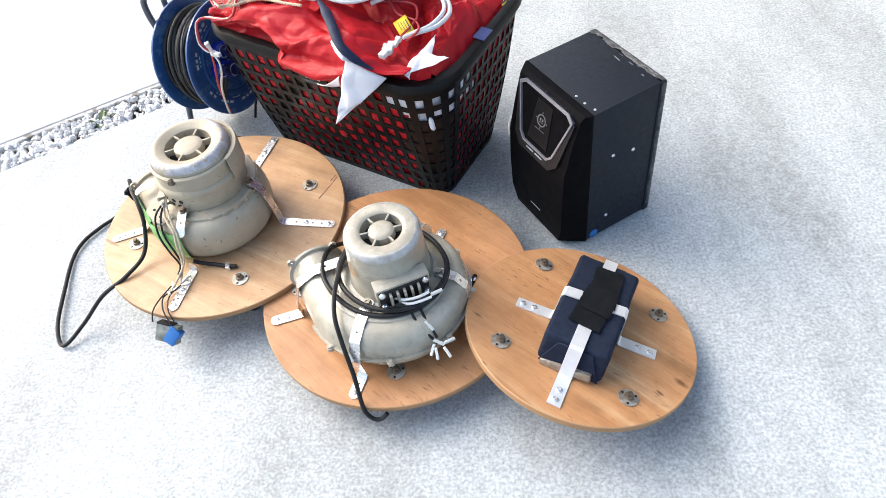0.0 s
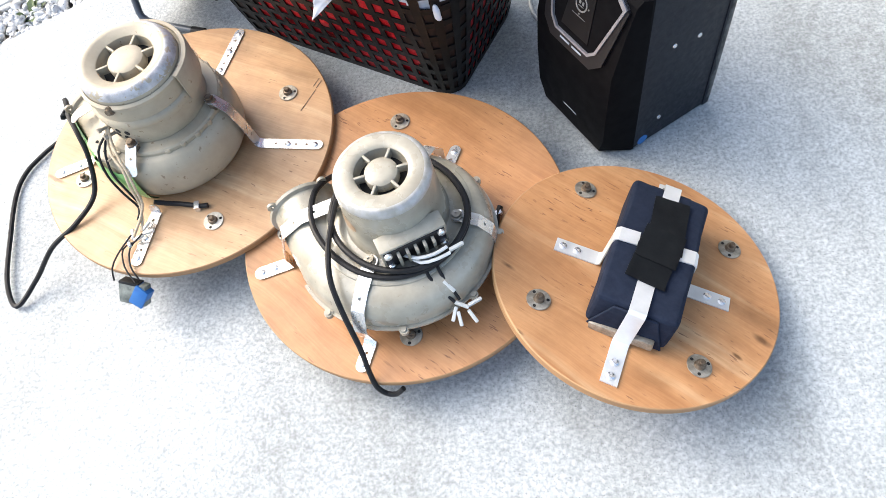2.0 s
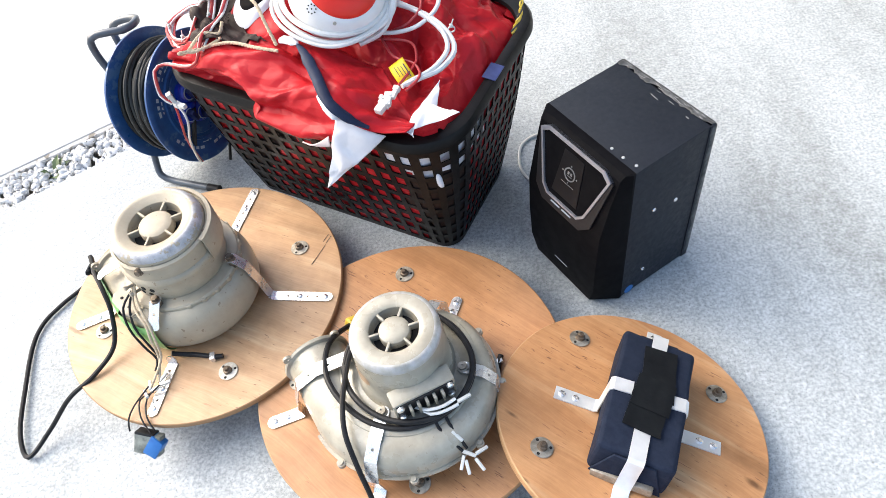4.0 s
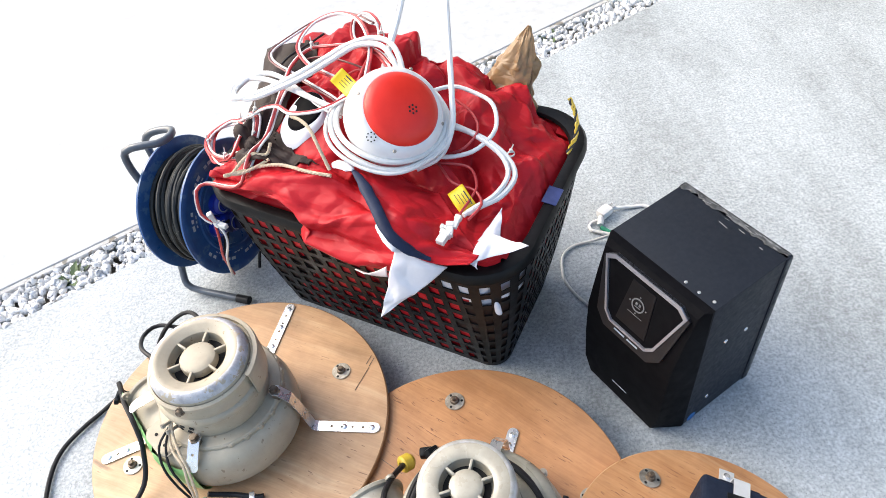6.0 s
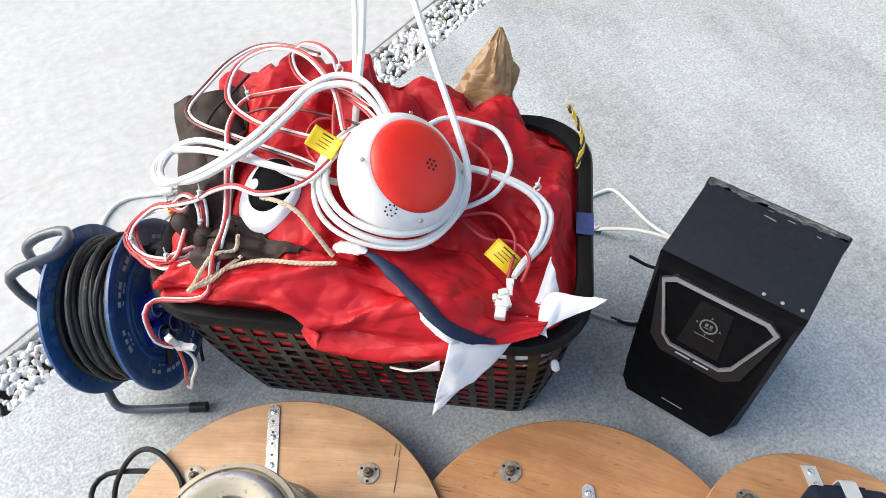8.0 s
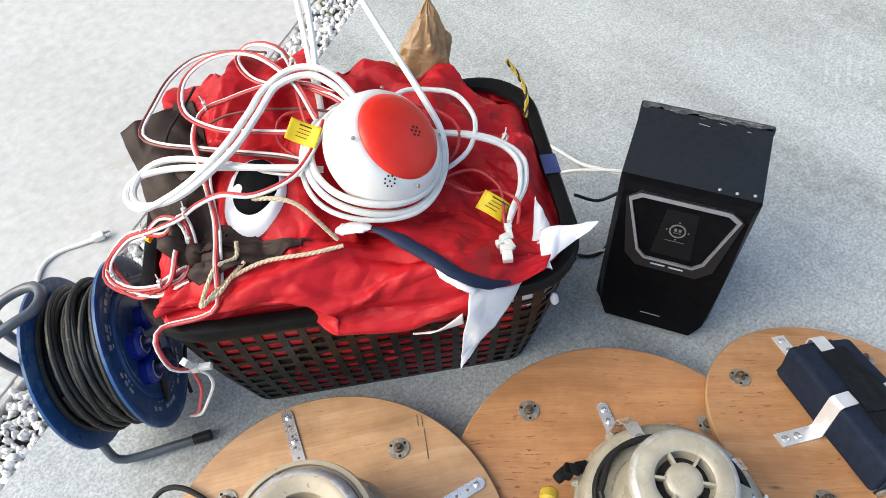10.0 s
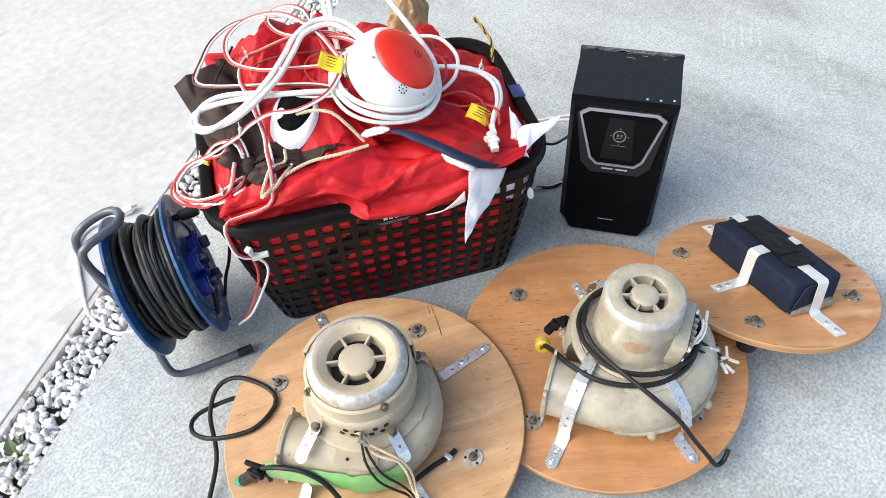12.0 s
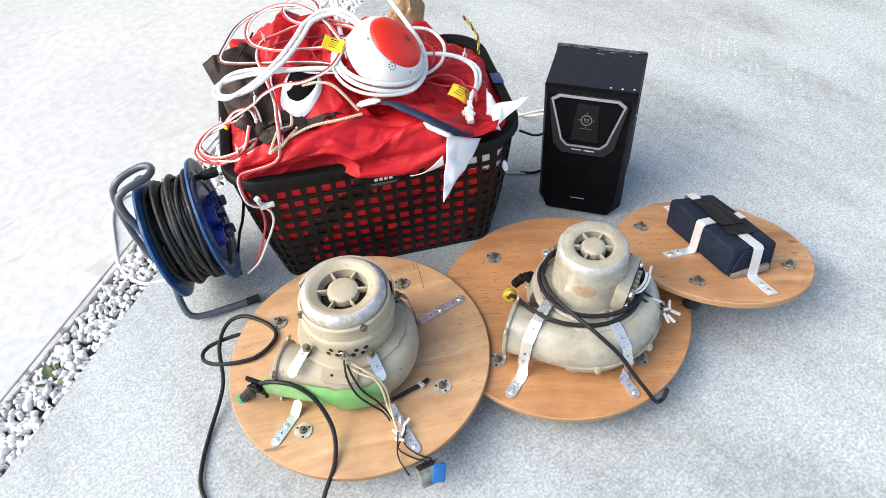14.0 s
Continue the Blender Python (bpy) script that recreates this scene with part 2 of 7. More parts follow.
M_WHITE_PLASTIC = surface("white_plastic", (0.79, 0.78, 0.77), (0.85, 0.845, 0.83), scale=40, rough=0.35, bump=0.05)
M_RED_PLASTIC = surface("red_plastic", (0.66, 0.022, 0.012), (0.74, 0.032, 0.018), scale=30, rough=0.38, patch=0.06, spec=0.35)
M_WHITE_CORD = surface("white_cable", (0.74, 0.73, 0.71), (0.84, 0.835, 0.81), scale=60, rough=0.42)
M_RED_CORD = surface("red_wire", (0.40, 0.03, 0.035), (0.52, 0.05, 0.05), scale=60, rough=0.4)
M_MAROON_CORD = surface("maroon_wire", (0.10, 0.02, 0.02), (0.17, 0.035, 0.03), scale=60, rough=0.4)
M_CREAM_ROPE = surface("cotton_rope", (0.55, 0.42, 0.28), (0.74, 0.62, 0.45), scale=250, rough=0.85, bump=0.7, bump_scale=350)
M_YELLOW = surface("yellow_label", (0.75, 0.52, 0.01), (0.82, 0.6, 0.02), scale=60, rough=0.45, patch=0.08)
M_YELLOW_PLUG = surface("yellow_plastic", (0.55, 0.38, 0.03), (0.66, 0.47, 0.06), scale=60, rough=0.4)
M_INK = surface("ink", (0.02, 0.02, 0.02), (0.03, 0.03, 0.03), scale=60, rough=0.6)
M_BLUE = surface("blue_plastic", (0.014, 0.068, 0.215), (0.024, 0.100, 0.28), scale=60, rough=0.34, patch=0.2, patch_scale=18, bump=0.06, fleck=(0.06, 0.13, 0.25), fleck_scale=35, fleck_at=0.56)
M_BLUE_DEEP = surface("blue_socket_plastic", (0.004, 0.022, 0.27), (0.007, 0.032, 0.36), scale=60, rough=0.32)
M_NAVY_KNOB = surface("navy_plastic", (0.006, 0.012, 0.055), (0.010, 0.020, 0.085), scale=60, rough=0.35)
M_GREY_PAINT = surface("grey_tube_paint", (0.055, 0.07, 0.09), (0.085, 0.10, 0.125), scale=60, rough=0.35, coat=0.3)
M_CORD_OLD = surface("dusty_black_cable", (0.009, 0.010, 0.009), (0.022, 0.023, 0.021), scale=60, rough=0.55, fleck=(0.11, 0.115, 0.105), fleck_scale=120, fleck_at=0.66)
M_PRINT = surface("pale_print", (0.35, 0.42, 0.5), (0.5, 0.56, 0.62), scale=90, rough=0.6)
M_FAINT = surface("faint_print", (0.13, 0.135, 0.14), (0.18, 0.185, 0.19), scale=90, rough=0.6)
M_VINYL = surface("black_vinyl", (0.011, 0.014, 0.021), (0.016, 0.020, 0.028), scale=160, rough=0.5, spec=0.2, bump=0.15, bump_scale=500)
M_GLOSS = surface("gloss_black", (0.004, 0.004, 0.005), (0.007, 0.007, 0.008), scale=60, rough=0.42, patch=0.1, spec=0.02)
M_SILVER = surface("silver_trim", (0.38, 0.39, 0.44), (0.44, 0.45, 0.50), scale=30, rough=0.35, metal=0.7, patch=0.05)
M_GUNMETAL = surface("dark_trim", (0.012, 0.012, 0.015), (0.018, 0.018, 0.022), scale=60, rough=0.45, metal=0.3)
M_FIBRE = surface("torn_fibreboard", (0.14, 0.145, 0.15), (0.32, 0.32, 0.32), scale=90, rough=0.9, bump=0.7)
M_PEEL = surface("peeled_board", (0.035, 0.038, 0.040), (0.13, 0.135, 0.14), scale=70, rough=0.55, bump=0.5, bump_scale=150, patch=0.5, patch_scale=30, contrast=(0.42, 0.62))
M_FOAM = surface("navy_foam", (0.010, 0.015, 0.031), (0.017, 0.025, 0.047), scale=90, rough=0.75, bump=0.2, bump_scale=300, spec=0.15)
M_TAPE = surface("black_tape", (0.006, 0.007, 0.009), (0.011, 0.013, 0.015), scale=50, rough=0.4, bump=0.3, bump_scale=60, spec=0.12)
M_PLATE = surface("emblem_plate", (0.006, 0.0065, 0.008), (0.008, 0.0085, 0.011), scale=60, rough=0.35, spec=0.2)
M_GREEN_TAPE = surface("green_tape", (0.13, 0.36, 0.10), (0.28, 0.50, 0.21), scale=26, stretch=(1, 1, 0.4), rough=0.45, bump=0.3, bump_scale=60, patch=0.2, patch_scale=20)
M_BLUE_TAPE = surface("blue_tape", (0.02, 0.13, 0.42), (0.03, 0.19, 0.52), scale=50, rough=0.4)
M_FADED_TAPE = surface("faded_tape", (0.035, 0.05, 0.16), (0.06, 0.08, 0.22), scale=50, rough=0.5, patch=0.3, patch_scale=40)
M_GREEN_PLUG = surface("green_plastic", (0.0, 0.22, 0.11), (0.01, 0.3, 0.16), scale=50, rough=0.4)
M_CLEAR = surface("cloudy_nylon", (0.62, 0.62, 0.58), (0.74, 0.74, 0.7), scale=80, rough=0.35)
M_GREY_BOX = surface("grey_component", (0.10, 0.115, 0.105), (0.30, 0.32, 0.28), scale=90, rough=0.4, patch=0.4, patch_scale=40)


# ---- mesh helpers ----
def part(name, bm, material, parent=None, label="", smooth=True, extra=()):
    """Links a bmesh as one mesh object under parent."""
    me = bpy.data.meshes.new(name)
    bmesh.ops.recalc_face_normals(bm, faces=bm.faces)
    bm.to_mesh(me)
    bm.free()
    for m in (material, *extra):
        me.materials.append(m)
    if smooth:
        me.set_sharp_from_angle(angle=radians(38))
        for p in me.polygons:
            p.use_smooth = True
    ob = new(name, me)
    ob.parent = parent
    if label:
        tagged(ob, label)
    return ob


def thing(name, m, label, category, group=""):
    ob = new(name)
    ob.empty_display_size = 0.05
    ob.matrix_world = m
    return tagged(ob, label, category, group)


def lathe(profile, steps=48, bm=None, at=Matrix()):
    """Turns (radius, height) points about z."""
    bm = bm or bmesh.new()
    rings = []
    for r, z in profile:
        if r < 1e-6:
            rings.append([bm.verts.new(at @ Vector((0, 0, z)))])
        else:
            rings.append([bm.verts.new(at @ Vector((r * math.cos(a), r * math.sin(a), z))) for a in (2 * math.pi * i / steps for i in range(steps))])
    for a, b in zip(rings, rings[1:]):
        for i in range(steps):
            j = (i + 1) % steps
            f = [a[i % len(a)], a[j % len(a)], b[j % len(b)], b[i % len(b)]]
            f = list(dict.fromkeys(f))
            if len(f) > 2:
                bm.faces.new(f)
    return bm


def block(size, at=Matrix(), bevel=0.0, bm=None, segments=2):
    """A box of that size centred at the pose, with rounded edges."""
    bm = bm or bmesh.new()
    made = bmesh.ops.create_cube(bm, size=1.0, matrix=at @ Matrix.Diagonal((*size, 1)))
    if bevel:
        edges = list({e for v in made["verts"] for e in v.link_edges})
        bmesh.ops.bevel(bm, geom=edges, offset=bevel, segments=segments, affect="EDGES", profile=0.6)
    return bm


def spline(points, step=0.006, closed=False):
    """A smooth line through the points, resampled."""
    p = [Vector(q) for q in points]
    ext = [p[-1], *p, p[0], p[1]] if closed else [2 * p[0] - p[1], *p, 2 * p[-1] - p[-2]]
    out = []
    for a, b, c, d in zip(ext, ext[1:], ext[2:], ext[3:]):
        n = max(2, int((c - b).length / step))
        for i in range(n):
            t = i / n
            out.append(0.5 * ((2 * b) + (c - a) * t + (2 * a - 5 * b + 4 * c - d) * t * t + (3 * b - a - 3 * c + d) * t ** 3))
    if not closed:
        out.append(p[-1])
    return out


def tube(points, radius, sides=8, step=0.008, bm=None, straight=False, shift=0.0, closed=False):
    """A round cord along the points; shift moves it sideways, for wires that run side by side."""
    bm = bm or bmesh.new()
    line = [Vector(q) for q in points] if straight else spline(points, step, closed)
    n = len(line)
    rings, side = [], None
    for i, q in enumerate(line):
        d = (line[(i + 1) % n] - line[i - 1]) if closed else (line[min(i + 1, n - 1)] - line[max(i - 1, 0)])
        d = d.normalized() if d.length > 1e-9 else Vector((1, 0, 0))
        if side is None:
            side = d.cross(Vector((0, 0, 1))) if abs(d.z) < 0.95 else d.cross(Vector((1, 0, 0)))
        side = (side - d * side.dot(d)).normalized()
        up = side.cross(d)
        flat = d.cross(Vector((0, 0, 1)))
        flat = flat.normalized() if flat.length > 0.2 else side
        c = q + flat * shift
        rings.append([bm.verts.new(c + radius * (math.cos(a) * side + math.sin(a) * up)) for a in (2 * math.pi * k / sides for k in range(sides))])
    for a, b in zip(rings, rings[1:] + ([rings[0]] if closed else [])):
        for k in range(sides):
            bm.faces.new((a[k], a[(k + 1) % sides], b[(k + 1) % sides], b[k]))
    if not closed:
        bm.faces.new(rings[0])
        bm.faces.new(rings[-1][::-1])
    return bm


def rod(a, b, radius, sides=12, bm=None):
    return tube([a, b], radius, sides, bm=bm, straight=True)


def prism(outline, depth, at=Matrix(), bm=None):
    """A flat outline in x, y raised along z by depth."""
    bm = bm or bmesh.new()
    low = [bm.verts.new(at @ Vector((x, y, 0))) for x, y in outline]
    top = [bm.verts.new(at @ Vector((x, y, depth))) for x, y in outline]
    bm.faces.new(low[::-1])
    bm.faces.new(top)
    for i in range(len(outline)):
        j = (i + 1) % len(outline)
        bm.faces.new((low[i], low[j], top[j], top[i]))
    return bm


def loft(rings, cap=True, bm=None):
    bm = bm or bmesh.new()
    loops = [[bm.verts.new(p) for p in ring] for ring in rings]
    n = len(loops[0])
    for a, b in zip(loops, loops[1:]):
        for i in range(n):
            bm.faces.new((a[i], a[(i + 1) % n], b[(i + 1) % n], b[i]))
    if cap:
        bm.faces.new(loops[0][::-1])
        bm.faces.new(loops[-1])
    return bm


def strip(path, width, thick, holes=(), round_start=False, round_end=True, hole_r=0.0028):
    """A drilled metal strip bent along the path; holes are distances along it."""
    p = [Vector(q) for q in path]
    lengths = [0.0]
    for a, b in zip(p, p[1:]):
        lengths.append(lengths[-1] + (b - a).length)
    total = lengths[-1]
    across = Vector((0, 0, 1)).cross(Vector((p[-1].x - p[0].x, p[-1].y - p[0].y, 0))).normalized()

    def place(s, t, side):
        i = 0
        while i < len(lengths) - 2 and s > lengths[i + 1]:
            i += 1
        d = (p[i + 1] - p[i]).normalized()
        nrm = d.cross(across)
        if abs(s - lengths[i + 1]) < 1e-6 and i + 2 < len(p):
            d2 = (p[i + 2] - p[i + 1]).normalized()
            nrm = (nrm + d2.cross(across)).normalized()
        return p[i] + d * (s - lengths[i]) + across * t + nrm * (thick / 2 * side)

    h = width / 2
    cuts = sorted({0.0, total, *lengths[1:-1]})
    good = [s for s in holes if h < s < total - (h if round_end else 0) and all(abs(s - c) > h for c in lengths[1:-1])]
    marks = sorted({*cuts, *[s - h * 0.7 for s in good], *[s + h * 0.7 for s in good]})
    if round_end:
        marks = [m for m in marks if m < total - h] + [total - h]
    if round_start:
        marks = [h] + [m for m in marks if m > h]
    bm = bmesh.new()
    cache = {}

    def v(s, t, side):
        key = (round(s, 5), round(t, 5), side)
        if key not in cache:
            cache[key] = bm.verts.new(place(s, t, side))
        return cache[key]

    def poly(pts):
        for side in (1, -1):
            try:
                bm.faces.new([v(s, t, side) for s, t in (pts if side > 0 else pts[::-1])])
            except ValueError:
                pass

    for a, b in zip(marks, marks[1:]):
        mid = (a + b) / 2
        hole = next((s for s in good if abs(s - mid) < 1e-4), None)
        if hole is None:
            poly([(a, -h), (b, -h), (b, h), (a, h)])
            continue
        ring_out = [(b, 0), (b, h), (hole, h), (a, h), (a, 0), (a, -h), (hole, -h), (b, -h)]
        ring_in = [(hole + hole_r * math.cos(q), hole_r * math.sin(q)) for q in (math.pi / 4 * i for i in range(8))]
        for i in range(8):
            j = (i + 1) % 8
            poly([ring_out[i], ring_out[j], ring_in[j], ring_in[i]])
            bm.faces.new((v(*ring_in[i], 1), v(*ring_in[j], 1), v(*ring_in[j], -1), v(*ring_in[i], -1)))
    for flag, s0, sign in ((round_end, total - h, 1), (round_start, h, -1)):
        if flag:
            poly([(s0 + sign * h * math.sin(q), -sign * h * math.cos(q)) for q in (math.pi * i / 10 for i in range(11))])
    bmesh.ops.remove_doubles(bm, verts=bm.verts, dist=1e-6)
    rim = [e for e in bm.edges if len(e.link_faces) == 1]
    back = {}
    for (s, t, side), vert in cache.items():
        if vert.is_valid:
            back[vert] = (s, t, side)
    for e in rim:
        a, b = e.verts
        if a in back and b in back and back[a][2] == 1 and back[b][2] == 1:
            lo = [cache.get((back[q][0], back[q][1], -1)) for q in (b, a)]
            if all(q and q.is_valid for q in lo):
                try:
                    bm.faces.new((a, b, *lo))
                except ValueError:
                    pass
    return bm


def smoothstep(a, b, x):
    t = max(0.0, min(1.0, (x - a) / (b - a)))
    return t * t * (3 - 2 * t)


# ---- ground ----
# The gravel strip runs along (0.877, 0.48); its near edge passes (-0.8, 1.382).
G_DIR, G_NRM = Vector((0.880, 0.475, 0)), Vector((-0.475, 0.880, 0))
G_AT, G_WIDE = Vector((-0.80, 1.382, 0)), 0.092
REACH = 45.0


def band(name, near, far, material, label, thick=0.12, top=0.0):
    """A slab between two distances from the strip's near edge, far along it both ways."""
    bm = bmesh.new()
    cuts = [-REACH, -6, -3, *[-2.0 + 0.25 * i for i in range(17)], 3, 6, REACH]
    rows = []
    for s in cuts:
        wob = lambda q: 0.003 * noise.noise(Vector((s * 4, q, 0))) if abs(s) < 3 else 0
        a, b = G_AT + G_DIR * s + G_NRM * (near + (wob(1) if abs(near) < 1 else 0)), G_AT + G_DIR * s + G_NRM * (far + (wob(7) if abs(far) < 1 else 0))
        rows.append([Vector((a.x, a.y, top - thick)), Vector((a.x, a.y, top - 0.002)), a + G_NRM * 0.002 + Vector((0, 0, top)),
                     b - G_NRM * 0.002 + Vector((0, 0, top)), Vector((b.x, b.y, top - 0.002)), Vector((b.x, b.y, top - thick))])
    vs = [[bm.verts.new(q) for q in r] for r in rows]
    for r, q in zip(vs, vs[1:]):
        for i in range(5):
            bm.faces.new((r[i], r[i + 1], q[i + 1], q[i]))
    ob = part(name, bm, material, smooth=False)
    return tagged(ob, label, "paving", kind="structure")


bm = bmesh.new()
bmesh.ops.create_grid(bm, x_segments=1, y_segments=1, size=600)
bmesh.ops.translate(bm, verts=bm.verts, vec=(0, 0, -0.1))
tagged(part("ground", bm, M_SOIL, smooth=False), "bare brown soil under and beyond the concrete slabs", "ground", kind="structure")
slab = band("pavement_1", -REACH, 0.0, M_CONCRETE, "pale grey brushed concrete slab under the things")
band("pavement_2", G_WIDE + 0.0175, REACH, M_CONCRETE_OLD, "bright worn concrete drive beyond the gravel strip")
band("kerb", G_WIDE + 0.002, G_WIDE + 0.017, M_KERB, "weathered grey concrete edging along the gravel", top=-0.001)

# pale tyre prints left on the slab: rungs of tread between rubbed edges
bm = bmesh.new()
r = random.Random(21)
for ox, oy, count, long_ in ((0.812, 1.075, 5, 0.10), (0.790, 0.945, 3, 0.055), (0.640, 0.665, 9, 0.03), (0.735, 0.735, 8, 0.028), (0.83, 0.81, 8, 0.026)):
    for i in range(count):
        m = pose(ox + (0.0125 if long_ > 0.05 else 0.0115) * i, oy + (-0.0175 if long_ > 0.05 else 0.0078) * i, 0.0003, 0, 0, 31 if long_ > 0.05 else -54)
        for k in range(int(long_ / 0.008)):
            if r.random() < 0.72:
                block((0.0062, r.uniform(0.005, 0.009), 0.0004), m @ Matrix.Translation((-long_ / 2 + 0.008 * k, r.uniform(-0.0015, 0.0015), 0)), 0, bm)
part("tyre_prints", bm, M_TYRE, slab, "pale dusty tyre tread prints", smooth=False)

# an unseen plain wall and roof, added only to shade the slab
M_WALL = surface("wall_render", (0.30, 0.29, 0.27), (0.42, 0.41, 0.39), scale=20, rough=0.9, bump=0.4, bump_scale=120)
tagged(part("shade_wall", block((0.2, 12, 3.2), pose(2.9, 7.0, 1.6), 0.01), M_WALL, smooth=False), "unseen plain grey wall added beside the slab to shade it", "wall", kind="structure")
tagged(part("shade_roof", block((2.5, 12, 0.08), pose(1.75, 7.0, 2.75), 0.005), M_WALL, smooth=False), "unseen plain grey roof added over part of the slab to shade it", "roof", kind="structure")

rng = random.Random(4)


def pebble_mesh(bm, at, size, seed):
    r = random.Random(seed)
    made = bmesh.ops.create_icosphere(bm, subdivisions=2, radius=1.0)
    turn = Euler((r.uniform(0, 6), r.uniform(0, 6), r.uniform(0, 6))).to_matrix()
    sc = Vector((size * r.uniform(0.8, 1.25), size * r.uniform(0.65, 1.0), size * r.uniform(0.5, 0.75)))
    off = Vector((r.uniform(0, 50), 0, 0))
    for v in made["verts"]:
        c = v.co * (1 + 0.55 * noise.noise(v.co * 1.3 + off) + 0.25 * noise.noise(v.co * 2.8 + off))
        v.co = at + turn @ Vector((c.x * sc.x, c.y * sc.y, c.z * sc.z))


bm = bmesh.new()
chunks = []
for s in np.arange(-3.4, 4.4, 0.0128):
    for q in (0.006, 0.017, 0.028, 0.039, 0.050, 0.061, 0.072, 0.082, 0.090):
        at = G_AT + G_DIR * (s + rng.uniform(-0.007, 0.007)) + G_NRM * (q + rng.uniform(-0.005, 0.005)) + Vector((0, 0, -0.011 + rng.uniform(-0.007, 0.005)))
        chunks.append((at, rng.choice((rng.uniform(0.0055, 0.0085), rng.uniform(0.0085, 0.0125)))))

mesh_v, mesh_f = [], []
for i, (at, size) in enumerate(chunks):
    b2 = bmesh.new()
    pebble_mesh(b2, at, size, i)
    base = len(mesh_v)
    b2.verts.index_update()
    mesh_v += [tuple(v.co) for v in b2.verts]
    mesh_f += [tuple(base + v.index for v in f.verts) for f in b2.faces]
    b2.free()
me = bpy.data.meshes.new("gravel")
me.from_pydata(mesh_v, [], mesh_f)
me.materials.append(M_STONE)
for p in me.polygons:
    p.use_smooth = True
tagged(new("gravel", me), "white speckled decorative gravel in a narrow strip", "gravel", kind="stuff")
bm = bmesh.new()
bm2 = [G_AT + G_DIR * s + G_NRM * q for s, q in ((-REACH, -0.01), (REACH, -0.01), (REACH, G_WIDE + 0.01), (-REACH, G_WIDE + 0.01))]
bm.faces.new([bm.verts.new(Vector((p.x, p.y, -0.036))) for p in bm2])
tagged(part("soil_bed", bm, M_SOIL, smooth=False), "dark damp soil bed under the gravel", "ground", kind="structure")


def weed(x, y, size, seed):
    r = random.Random(seed)
    th = thing("weed", pose(x, y, -0.022), "small green weed growing in the gravel", "plant", "weeds in the gravel")
    bm = bmesh.new()
    for i in range(16):
        a, tilt, ln = r.uniform(0, 6.28), r.uniform(0.2, 0.9), size * r.uniform(0.5, 1.1)
        d = Vector((math.cos(a) * math.cos(tilt), math.sin(a) * math.cos(tilt), math.sin(tilt)))
        w = Vector((-math.sin(a), math.cos(a), 0)) * ln * 0.22
        st = Vector((0, 0, 0.004))
        q = [st, st + d * ln * 0.5 + w, st + d * ln + Vector((0, 0, -0.2 * ln)), st + d * ln * 0.5 - w]
        m1 = st + d * ln * 0.5 - Vector((0, 0, 0.06 * ln))
        vs = [bm.verts.new(p) for p in (*q, m1)]
        for f in ((0, 1, 4), (1, 2, 4), (2, 3, 4), (3, 0, 4)):
            bm.faces.new([vs[k] for k in f])
    part("leaves", bm, M_LEAF, th, smooth=False)


weed(-0.965, 1.355, 0.05, 1)
weed(-0.985, 1.33, 0.022, 2)
weed(-0.99, 1.345, 0.03, 5)
weed(0.145, 1.985, 0.04, 3)
weed(0.27, 2.055, 0.035, 4)
weed(0.11, 1.975, 0.02, 6)


# ---- plywood boards with their fittings ----
def board(parent, radius, thick, material, label, grain):
    """A plywood disc whose top lies at z 0 of its parent."""
    bm = lathe([(0, -thick), (radius - 0.0015, -thick), (radius, -thick + 0.0015), (radius, -0.0015), (radius - 0.0015, 0), (0, 0)], 128)
    for f in bm.faces:
        if abs(f.calc_center_median().to_2d().length - radius) < 0.002 and abs(f.normal.z) < 0.9:
            f.material_index = 1
    ob = part("plywood_disc", bm, material, parent, label, extra=(M_PLY_EDGE,))
    ob.rotation_euler = (0, 0, radians(grain))
    return ob


def flange_nut(parent, x, y, foot, plate=M_WASHER):
    """A three-hole flange with a bolt end through it, and the rubber foot under the board."""
    n = part("bolt", lathe([(0, 0.0125), (0.0032, 0.0125), (0.004, 0.0115), (0.004, 0.008), (0.0062, 0.0075), (0.0066, 0.003), (0.0075, 0.002), (0, 0.002)], 16), M_RUST, parent)
    n.location = (x, y, 0)
    bm = lathe([(0.006, 0.0004), (0.0145, 0.0004), (0.0152, 0.0012), (0.0148, 0.002), (0.0075, 0.0026), (0.006, 0.0026)], 28)
    part("washer", bm, plate, n)
    # flat black discs stand in for the shaded screw holes
    bm = bmesh.new()
    for k in range(3):
        a = 2 * math.pi * k / 3 + x * 40
        lathe([(0.0022, 0.0019), (0.0022, 0.00245), (0, 0.00245)], 8, bm, Matrix.Translation((0.0112 * math.cos(a), 0.0112 * math.sin(a), 0)))
    part("screw_hole", bm, M_HOLE_SHADE, n)
    f = part("foot", lathe([(0, -0.0125), (0.007, -0.0125), (0.007, -foot + 0.022), (0.0145, -foot + 0.02), (0.0165, -foot + 0.004), (0.015, -foot), (0, -foot)], 20), M_BLACK, parent)
    f.location = (x, y, 0)
    return n


def pan_screw(parent, x, y, z, r=0.0042):
    s = part("screw", lathe([(r, 0), (r * 0.95, 0.0014), (r * 0.6, 0.0023), (0.0012, 0.0024), (0.001, 0.0014), (0, 0.0014)], 14), M_STEEL, parent)
    s.location = (x, y, z)


